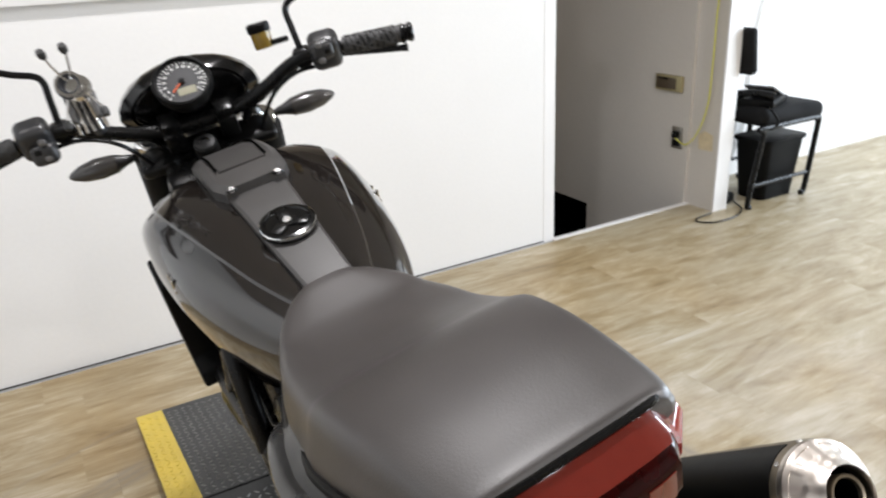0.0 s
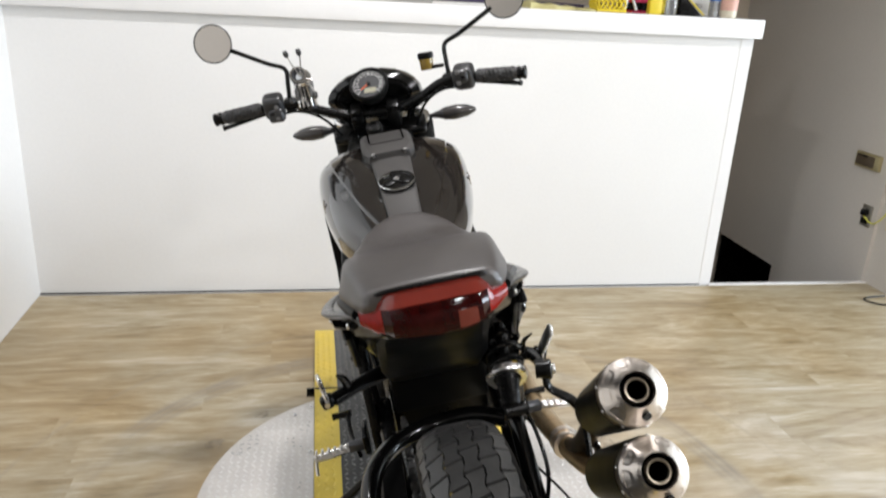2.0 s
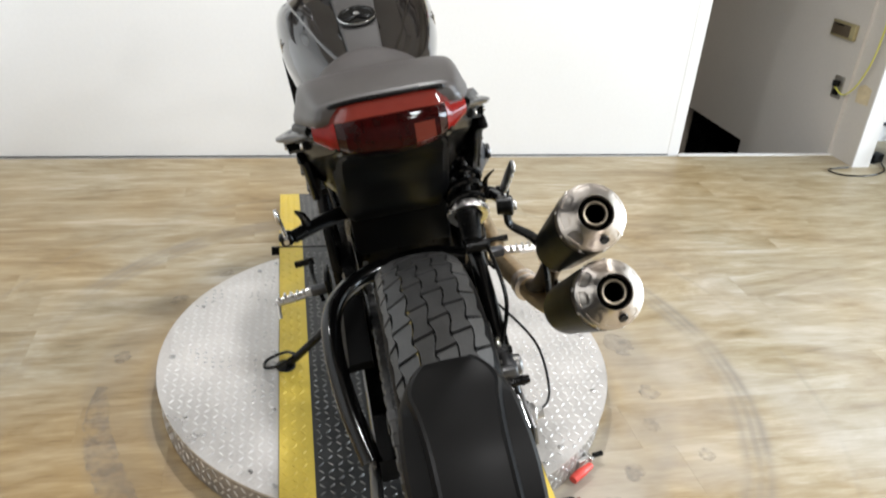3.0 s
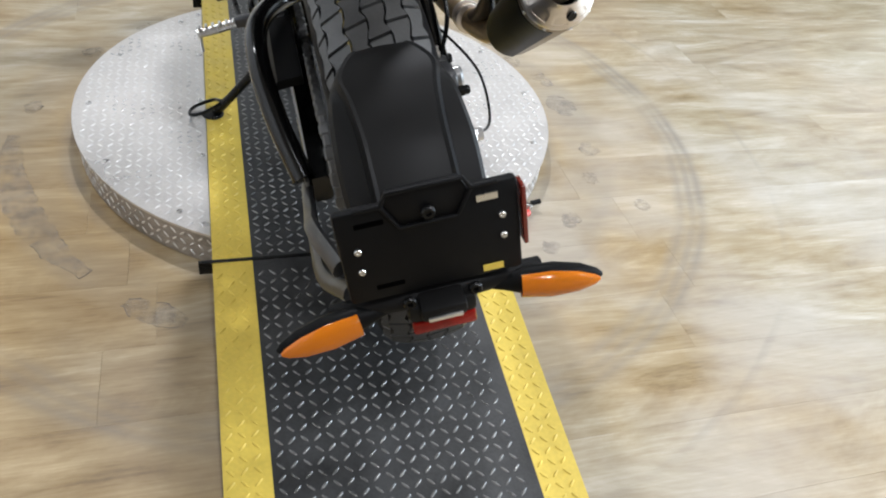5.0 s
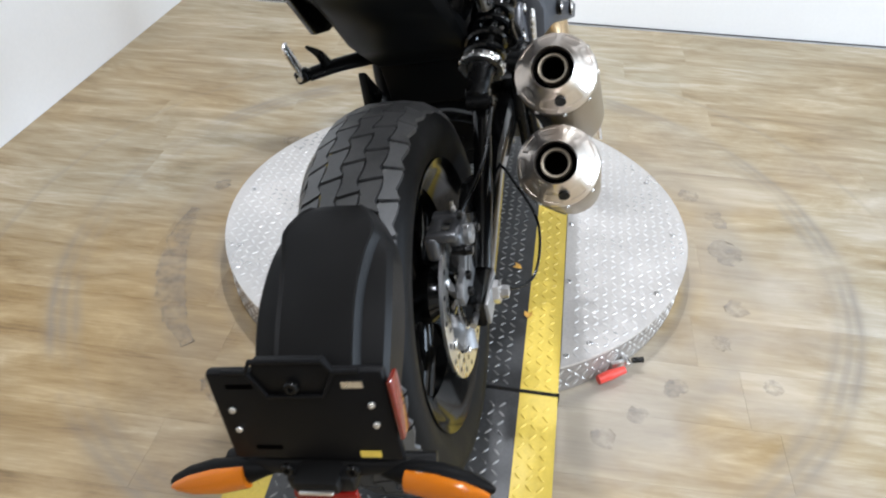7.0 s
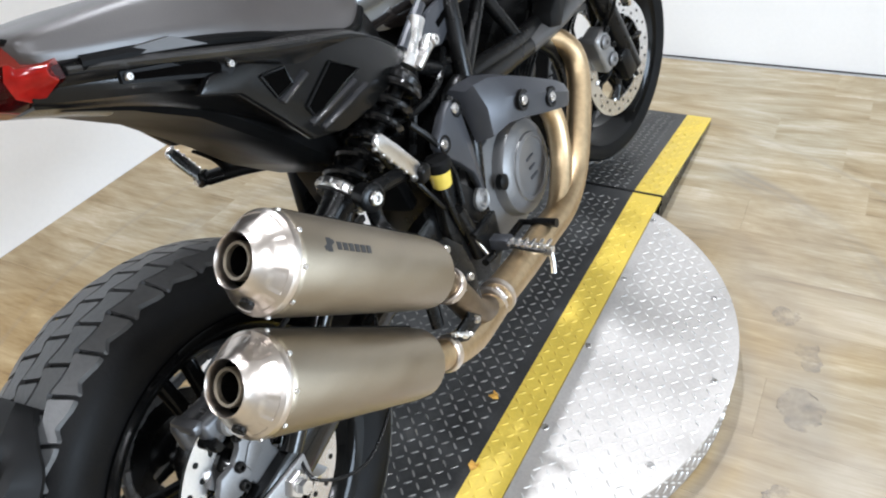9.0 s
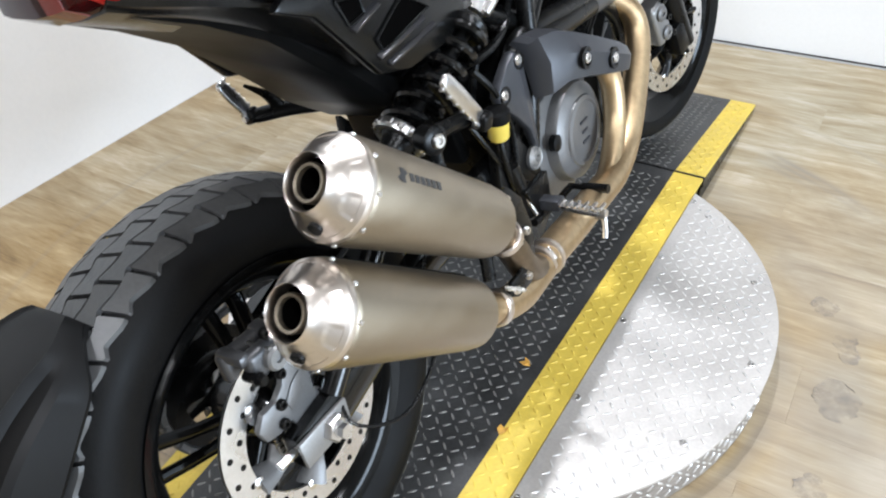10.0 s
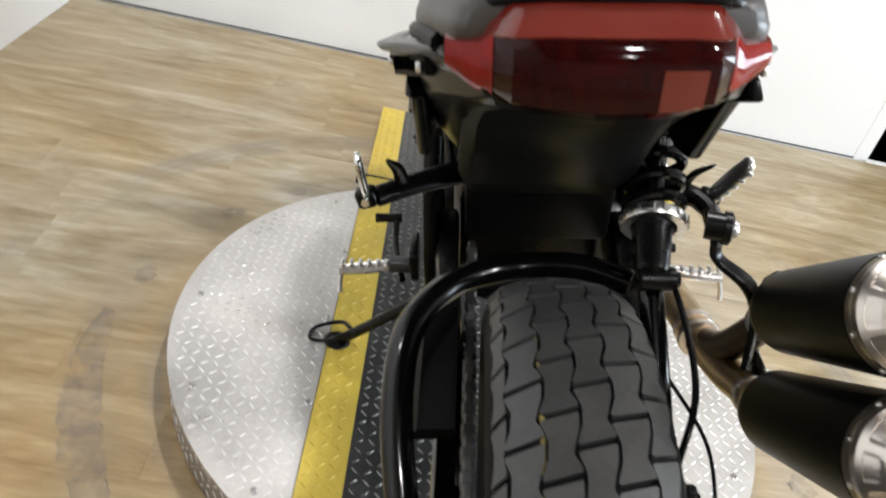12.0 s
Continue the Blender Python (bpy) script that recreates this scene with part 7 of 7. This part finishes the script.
for sx in (-1, 1):
    for k in range(5):
        for way in (-1, 1):
            y0 = -0.046 + 0.023 * k
            part("strand", tube([(sx * 0.07, y0 - way * 0.010, 0.006), (sx * (0.07 + 0.004 * way), y0 + way * 0.009, 0.038), (sx * (0.07 - 0.004 * way), y0 - way * 0.009, 0.072), (sx * 0.07, y0 + way * 0.010, 0.104)], 0.0042, 6, 4), PAPER_YELLOW, basket)
part("base", box(0.14, 0.11, 0.004, 0, 0, 0.002), PAPER_YELLOW, basket)
solid("box_of_wipes", box(0.09, 0.05, 0.05, 0, 0, 0.025, 0.004), BLUE, "light blue and white packet lying in the basket", "packet", pose(-0.635, 0.14, L + 0.085, 0, 12, 20))
solid("paper_sheet", box(0.07, 0.05, 0.003, 0, 0, 0.04), PAPER_WHITE, "crumpled white paper sticking out of the basket", "paper", pose(-0.69, 0.15, L + 0.1, 20, 25, 0))
tool = thing("hand_tool", pose(-0.575, 0.1, L), "black and silver hand tool leaning on the basket", "tool")
part("head", box(0.05, 0.03, 0.05, 0, 0, 0.10, 0.012), SATIN_BLACK, tool)
part("handle", rod((0.01, 0, 0.11), (0.05, -0.01, 0.015), 0.007), ALU, tool)
part("stem", rod((-0.012, 0, 0.0), (0.0, 0, 0.09), 0.012), PAPER_WHITE, tool)
pack = thing("yellow_packet", pose(-0.43, 0.1, L), "small yellow carton with dark markings", "carton")
part("carton", box(0.06, 0.04, 0.075, 0, 0, 0.0375, 0.002), PAPER_YELLOW, pack)
solid("yellow_pouch", join(box(0.075, 0.04, 0.07, 0, 0, 0.035, 0.014, (0, 0, 0), 3)), PAPER_YELLOW, "crumpled yellow pouch with dark markings", "pouch", pose(-0.375, 0.15, L, 0, 0, 10))
wedge = thing("door_wedge", pose(-0.25, 0.12, L), "black triangular block with a yellow edge", "wedge")
part("block", plate([(-0.05, 0.0), (0.075, 0.0), (0.06, 0.012), (-0.03, 0.09), (-0.05, 0.085)], 0.06, pose(0, 0, 0, 90, 0, 0), 0.003), SATIN_BLACK, wedge)
part("edge", rod((0.075, -0.033, 0.008), (-0.02, -0.033, 0.085), 0.004, 8), PAPER_YELLOW, wedge)
solid("jar", lathe([(0.02, 0), (0.022, 0.004), (0.022, 0.04), (0.015, 0.05)], None, 18), PAPER_YELLOW, "small yellow glass jar standing on the ledge", "jar", pose(0.028, 0.2, L))
cloth_rows = []
for i, x in enumerate(np.linspace(-1.06, -0.74, 14)):
    h = 0.032 - 0.024 * i / 13 + 0.005 * math.sin(i * 1.7)
    cloth_rows.append([Vector((x, 0.05 + 0.02 * math.sin(i), L)), Vector((x, 0.045 + 0.02 * math.sin(i), L + h * 0.8)), Vector((x, 0.12, L + h)), Vector((x, 0.2, L + h * 0.8)), Vector((x, 0.23, L))])
solid("folded_cloth", skin(cloth_rows), CLOTH, "pale yellow folded cloth lying on the ledge", "cloth", angle=70)
solid("folded_board", join(slab(-1.44, -0.72, 0.28, 0.62, L, L + 0.022, 0.003), slab(-1.42, -1.1, 0.30, 0.6, L + 0.022, L + 0.044, 0.004)), PURPLE, "purple and dark flat boxes lying on the ledge", "box")
solid("paper_pad", slab(-1.52, -1.1, 0.06, 0.26, L, L + 0.010, 0.002), PAPER_WHITE, "white paper pad on the ledge", "paper")
solid("picture_frame", slab(-3.2, -2.75, 0.25, 0.7, L, L + 0.016, 0.003), SATIN_BLACK, "flat dark panel lying on the ledge", "panel", pose(0, 0, 0))

# ---- unit hung under the ceiling over the stairs ----
hang = thing("ceiling_unit", pose(0, 0, 0), "grey domed unit under the ceiling with black clips and cable", "ceiling unit")
dome = []
for a in np.linspace(0, 1, 9):
    r = math.sin(a * math.pi / 2)
    dome.append([Vector((0.62 + 0.78 * max(r, 0.02) * math.cos(t), 0.80 + 0.5 * max(r, 0.02) * math.sin(t), 2.03 + 0.26 * (1 - math.cos(a * math.pi / 2)))) for t in (2 * math.pi * k / 40 for k in range(40))])
dome.append([Vector((v.x, v.y, CEIL)) for v in dome[-1]])
part("shell", skin(dome), surf("grey_olive_shell", (0.16, 0.15, 0.12), 0.6, var=0.2, scale=4), hang)
part("clip", box(0.20, 0.06, 0.045, -0.02, 0.62, 1.985, 0.006, (0, 4, 0)), SATIN_BLACK, hang)
part("clip", box(0.10, 0.08, 0.11, 0.185, 0.6, 1.915, 0.008, (0, 4, 0)), SATIN_BLACK, hang)
part("clip", box(0.12, 0.07, 0.10, 0.49, 0.6, 1.92, 0.008, (0, -3, 0)), SATIN_BLACK, hang)
part("rail", tube([(0.15, 0.62, 1.965), (0.4, 0.6, 1.955), (0.7, 0.6, 1.985), (0.95, 0.62, 2.03), (1.2, 0.7, 2.08)], 0.02, 8, 6), SATIN_BLACK, hang)
part("wire", tube([(0.2, 0.59, 1.87), (0.33, 0.59, 1.862), (0.46, 0.59, 1.88)], 0.004, 8, 6), SATIN_BLACK, hang)
part("wire", tube([(0.5, 0.59, 1.93), (0.7, 0.59, 1.95), (0.98, 0.62, 2.02)], 0.004, 8, 6), SATIN_BLACK, hang)

# ---- wall fittings by the stairs ----
CORD = surf("yellow_cord", (0.62, 0.60, 0.10), 0.5, var=0.05, bump=0)
sw = thing("wall_control", pose(STAIR_X, 0.150, 0.662), "brass-framed brown wall control box", "wall control")
part("frame", box(0.022, 0.19, 0.085, -0.011, 0, 0, 0.004), surf("brass_plate", (0.42, 0.36, 0.2), 0.35, 0.6, var=0.1), sw)
part("face", box(0.008, 0.14, 0.06, -0.024, 0.012, 0.0, 0.002), surf("brown_face", (0.07, 0.05, 0.03), 0.4, var=0.1), sw)
part("slot", box(0.006, 0.07, 0.008, -0.028, 0.03, 0.025, 0.001), SATIN_BLACK, sw)
outlet = thing("wall_outlet", pose(STAIR_X, 0.075, 0.368), "metal outlet plate with a black plug in it", "outlet")
part("plate", box(0.008, 0.078, 0.12, -0.004, 0, 0, 0.003), surf("steel_plate", (0.35, 0.33, 0.29), 0.35, 0.8, var=0.1), outlet)
part("socket", box(0.006, 0.045, 0.032, -0.010, 0, -0.028, 0.006), SATIN_BLACK, outlet)
part("plug", box(0.035, 0.036, 0.036, -0.024, -0.004, 0.022, 0.01), SATIN_BLACK, outlet)
solid("wall_stain", plate([(-0.05, -0.045), (0.045, -0.05), (0.052, 0.03), (0.01, 0.055), (-0.048, 0.04)], 0.0012, Matrix.Translation((STAIR_X + 0.0195, -0.105, 0.375)) @ pose(0, 0, 0, 90, 0, 90)), surf("ochre_stain", (0.62, 0.52, 0.34), 0.6, var=0.15, scale=30), "ochre patch of old paint on the wall", "stain")
reel = thing("cord_reel", pose(1.07, -0.285, 1.60), "black retractable cord reel with a green face", "cord reel")
part("housing", lathe([(0.0, -0.05), (0.10, -0.05), (0.125, -0.03), (0.13, 0.0), (0.125, 0.03), (0.10, 0.05), (0.0, 0.05)], pose(0, 0, 0, 90, 0, 0), 36), BLACK_PLASTIC, reel)
part("face", lathe([(0.072, 0.0), (0.072, 0.004), (0.0, 0.005)], pose(0, -0.05, 0, 90, 0, 0), 32), surf("lime_label", (0.35, 0.6, 0.12), 0.4, var=0.05), reel)
part("bracket", box(0.05, 0.06, 0.12, 0, 0.055, 0.12, 0.006), BLACK_PLASTIC, reel)
cord = thing("extension_lead", pose(0, 0, 0), "thin yellow power cord from the reel to the outlet", "cord")
part("lead", tube([(1.04, -0.25, 1.49), (0.995, -0.17, 1.3), (0.985, -0.135, 1.1), (0.985, -0.13, 0.8), (0.985, -0.12, 0.58), (0.98, -0.07, 0.42), (0.975, 0.0, 0.345), (0.965, 0.06, 0.365), (0.962, 0.075, 0.39)], 0.0042, 8, 8), CORD, cord)
part("drop", tube([(1.0, -0.24, 1.5), (0.985, -0.05, 1.42), (0.982, -0.015, 1.3), (0.982, -0.011, 1.2)], 0.0042, 8, 8), CORD, cord)
part("connector", lathe([(0.007, 0), (0.016, -0.02), (0.018, -0.05), (0.02, -0.075), (0.012, -0.078)], pose(0.982, -0.011, 1.205), 14), CORD, cord)
solid("white_cable", tube([(1.85, 0.207, 1.6), (1.80, 0.205, 1.2), (1.74, 0.206, 0.9), (1.71, 0.205, 0.62), (1.70, 0.205, 0.3), (1.55, 0.2, 0.02)], 0.005, 8, 8), PAPER_WHITE, "pale cable hanging down the white wall", "cable")
solid("floor_cable", tube([(0.97, -0.215, 0.006), (0.86, -0.23, 0.006), (0.815, -0.26, 0.006), (0.86, -0.32, 0.006), (0.96, -0.335, 0.006), (1.06, -0.32, 0.006), (1.16, -0.26, 0.006), (1.22, -0.16, 0.006)], 0.0042, 8, 8), SATIN_BLACK, "thin dark cable curled on the floor", "cable")

# ---- chair, bin and terminal ----
FABRIC = surf("black_fabric", (0.008, 0.008, 0.0085), 0.9, var=0.2, fine=300, bump=0.3, dist=0.001, spec=0.2)
ch = thing("chair", pose(0, 0, 0), "black upholstered stacking chair with a bent tube frame", "chair")
for y in (-0.285, 0.15):
    side = part("leg_frame", tube([(1.19, y, 0.012), (1.175, y, 0.05), (1.235, y, 0.36), (1.245, y, 0.41), (1.22, y, 0.435), (1.10 + 0.1, y, 0.44)], 0.015, 12, 8), SATIN_BLACK, ch)
    part("front_leg", tube([(1.625, y, 0.012), (1.655, y, 0.05), (1.70, y, 0.38), (1.70, y, 0.42), (1.66, y, 0.44), (1.22, y, 0.44)], 0.016, 12, 8), SATIN_BLACK, ch)
    part("runner", rod((1.19, y, 0.13), (1.655, y, 0.13), 0.011), SATIN_BLACK, ch)
    part("foot", rod((1.19, y, 0.0), (1.19, y, 0.02), 0.014), SATIN_BLACK, ch)
    part("foot", rod((1.63, y, 0.0), (1.63, y, 0.02), 0.014), SATIN_BLACK, ch)
part("seat", box(0.52, 0.46, 0.10, 1.48, -0.07, 0.485, 0.046, (0, 2, 0), 5), FABRIC, ch)
part("back_strut", skin([[Vector((x, y, z)) for x, y in ((x0, -0.09), (x0 + 0.012, -0.09), (x0 + 0.012, -0.01), (x0, -0.01))] for x0, z in ((1.30, 0.437), (1.22, 0.45), (1.165, 0.52), (1.145, 0.68), (1.13, 0.85))]), SATIN_BLACK, ch)
part("backrest", box(0.055, 0.40, 0.24, 1.145, -0.06, 0.845, 0.024, (0, -8, 0), 4), FABRIC, ch)
ph = thing("desk_terminal", pose(1.375, -0.15, 0.535, 0, 0, 20) @ Matrix.Scale(1.2, 4), "black desk terminal with a tilted screen lying on the chair", "terminal")
part("base", box(0.20, 0.17, 0.035, 0, 0, 0.018, 0.008), BLACK_PLASTIC, ph)
part("screen", box(0.16, 0.13, 0.012, 0.02, 0, 0.060, 0.004, (0, 20, 0)), GREY_PLASTIC, ph)
part("handset", tube([(-0.08, -0.08, 0.05), (-0.085, 0, 0.065), (-0.08, 0.08, 0.05)], [0.02, 0.014, 0.02], 12, 5), SATIN_BLACK, ph)
part("lead", tube([(-0.1, -0.05, 0.02), (-0.13, -0.09, 0.0), (-0.12, -0.12, -0.05), (-0.15, -0.1, -0.08)], 0.005, 8, 5), SATIN_BLACK, ph)
bn = thing("waste_bin", pose(1.49, -0.145, 0.0), "black tapered plastic waste bin under the chair", "waste bin")
def rrect(w, d, r, z, n=5):
    out = []
    for cx, cy, a0 in ((w / 2 - r, d / 2 - r, 0), (-w / 2 + r, d / 2 - r, 90), (-w / 2 + r, -d / 2 + r, 180), (w / 2 - r, -d / 2 + r, 270)):
        out += [Vector((cx + r * math.cos(radians(a0 + 90 * k / n)), cy + r * math.sin(radians(a0 + 90 * k / n)), z)) for k in range(n + 1)]
    return out
part("body", skin([rrect(0.27, 0.18, 0.04, 0.0), rrect(0.33, 0.23, 0.045, 0.33), rrect(0.32, 0.22, 0.04, 0.33), rrect(0.26, 0.17, 0.035, 0.01)]), BLACK_PLASTIC, bn)
part("rim", skin([rrect(0.33, 0.23, 0.045, 0.33), rrect(0.355, 0.255, 0.05, 0.332), rrect(0.355, 0.255, 0.05, 0.348), rrect(0.32, 0.22, 0.04, 0.35)]), BLACK_PLASTIC, bn)
solid("power_adapter", box(0.09, 0.06, 0.05, 0, 0, 0.025, 0.008), BLACK_PLASTIC, "black power adapter on the floor by the wall", "adapter", pose(1.2, -0.12, 0, 0, 0, 20))

# ---- clamp and marks on the floor by the turntable ----
cl2 = thing("toggle_clamp", pose(-1.325, -2.235, 0.0, 0, 0, 27), "small steel toggle clamp with a red handle on the floor", "clamp")
part("base", box(0.05, 0.035, 0.006, 0.012, 0.025, 0.003, 0.001), ALU, cl2)
part("link", box(0.04, 0.012, 0.03, 0.015, 0.02, 0.02, 0.003), ALU, cl2)
part("arm", box(0.014, 0.05, 0.012, 0.035, 0.03, 0.03, 0.003), ALU, cl2)
part("tip", rod((0.05, 0.018, 0.03), (0.075, 0.012, 0.03), 0.007), SATIN_BLACK, cl2)
part("handle", tube([(0.02, 0.0, 0.026), (-0.02, -0.003, 0.024), (-0.05, -0.006, 0.02)], [0.009, 0.0125, 0.011], 14, 5), surf("red_rubber", (0.7, 0.06, 0.04), 0.4, var=0.05), cl2)
INK = surf("dark_crack", (0.17, 0.15, 0.135), 0.7, var=0.3, scale=60, bump=0)
PEELED = surf("peeled_floor_print", (0.30, 0.275, 0.262), 0.55, var=0.25, scale=16, fine=90, bump=0.1)
stain_n, stain_l = PEELED.node_tree.nodes, PEELED.node_tree.links
stain_t, stain_c, stain_r = stain_n.new("ShaderNodeTexCoord"), stain_n.new("ShaderNodeTexNoise"), stain_n.new("ShaderNodeMapRange")
stain_c.inputs["Scale"].default_value, stain_c.inputs["Detail"].default_value, stain_c.inputs["Roughness"].default_value = 22.0, 6, 0.7
stain_r.inputs["From Min"].default_value, stain_r.inputs["From Max"].default_value, stain_r.inputs["To Min"].default_value, stain_r.inputs["To Max"].default_value = 0.40, 0.68, 0.0, 0.22
stain_l.new(stain_t.outputs["Object"], stain_c.inputs["Vector"])
stain_l.new(stain_c.outputs[0], stain_r.inputs[0])
stain_l.new(stain_r.outputs[0], stain_n["Principled BSDF"].inputs["Alpha"])
mrk = random.Random(9)


def floor_patch(radius, depth, turn, spread, label, rough=0.12, lines=0.6):
    """A ragged spot where the floor print has come off, bent round the turntable's centre, with cracked edges."""
    cx, cy = -1.763, -1.757
    n = max(16, int(spread * 2))
    outer, inner, drift = [], [], {1: 0.0, -1: 0.0}
    for q in range(n + 1):
        u = q / n
        bulge = math.sin(math.pi * min(max(u, 0.04), 0.96)) ** 0.45
        a = radians(turn - spread / 2 + spread * u)
        for out, sgn in ((outer, 1), (inner, -1)):
            drift[sgn] = 0.75 * drift[sgn] + rough * (mrk.random() - 0.5)
            r = radius + sgn * depth / 2 * bulge * (1 + drift[sgn])
            out.append((cx + r * math.cos(a), cy + r * math.sin(a)))
    loop = outer + inner[::-1]
    spot = solid("worn_patch", plate(loop, 0.0006, Matrix.Translation((0, 0, 0.0004))), PEELED, label, "floor mark", group="worn floor patches")
    k = 0
    while k < len(loop) - 3:
        run = 3 + int(mrk.random() * 5)
        if mrk.random() < lines:
            pts = [(x + 0.002 * (mrk.random() - 0.5), y + 0.002 * (mrk.random() - 0.5), 0.0007) for x, y in loop[k : k + run]]
            if len(pts) > 2:
                part("crack", tube(pts, 0.0003 + 0.0007 * mrk.random(), 5, 3, 0.5), INK, spot)
        k += run
    return spot


floor_patch(0.785, 0.075, 201, 44, "long grey crescent where the floor print has worn off", 0.22, 0.75)
floor_patch(0.80, 0.062, 237, 10, "grey cracked blister in the floor beside the ramp", 0.25, 0.9)
for turn, rad_, deep, spread in ((169, 0.768, 0.045, 5), (144, 0.775, 0.05, 5), (128, 0.787, 0.04, 4), (27, 0.775, 0.055, 5), (17, 0.795, 0.06, 7), (5, 0.765, 0.075, 9), (-13, 0.775, 0.05, 5), (-24, 0.77, 0.05, 4), (-40, 0.75, 0.045, 5), (-50, 0.755, 0.04, 4), (-58, 0.768, 0.045, 4), (-29, 0.915, 0.04, 3)):
    floor_patch(rad_, deep, turn, spread, "small grey worn spot with cracked edges beside the turntable", 0.45, 0.35)

SCRAP = surf("dry_leaf", (0.55, 0.30, 0.05), 0.7, var=0.3, scale=60, bump=0.2)
for x, y, a in ((-1.54, -2.165, 30), (-1.565, -1.98, 100)):
    bm = plate([(0, 0), (0.012, 0.004), (0.02, 0.016), (0.012, 0.014), (0.004, 0.024), (-0.004, 0.012)], 0.0008, None)
    for i, v in enumerate(bm.verts):
        v.co.z += 0.0018 * (i % 3)
    solid("leaf_scrap", bm, SCRAP, "tiny orange scrap of dry leaf on the black track", "leaf scrap", pose(x, y, TOP + 0.002, 0, 0, a))


# ---- floor planks ----
def plank_mesh(length, width):
    bm = bmesh.new()
    bmesh.ops.create_cube(bm, size=1, matrix=Matrix.Diagonal((length - 0.0002, width - 0.0002, 0.006, 1)))
    bmesh.ops.bevel(bm, geom=[e for e in bm.edges if all(v.co.z > 0 for v in e.verts)], offset=0.0003, segments=1, affect="EDGES")
    return finish("plank", bm, PLANK, smooth=False)


PW, PL = 0.178, 1.22
sizes = {}
rnd = random.Random(4)
y = -0.022
while y > YB + 0.05:
    w = PW
    x = X0 + 0.0015 - rnd.random() * 0.9
    while x < XR:
        a, b = max(x, X0 + 0.001), min(x + PL, XR)
        x += PL
        if b - a < 0.02:
            continue
        key = round(b - a, 3)
        if key not in sizes:
            sizes[key] = plank_mesh(b - a, w)
        ob = new("plank", sizes[key])
        ob.location = ((a + b) / 2, y - w / 2, -0.003)
        ob.parent = floor
    y -= w
for a, b in ((1.1, 2.2), (2.2, 3.42), (3.42, XR)):
    ob = new("plank", plank_mesh(b - a, RIGHT_Y + 0.022))
    ob.location = ((a + b) / 2, (RIGHT_Y - 0.022) / 2, -0.003)
    ob.parent = floor
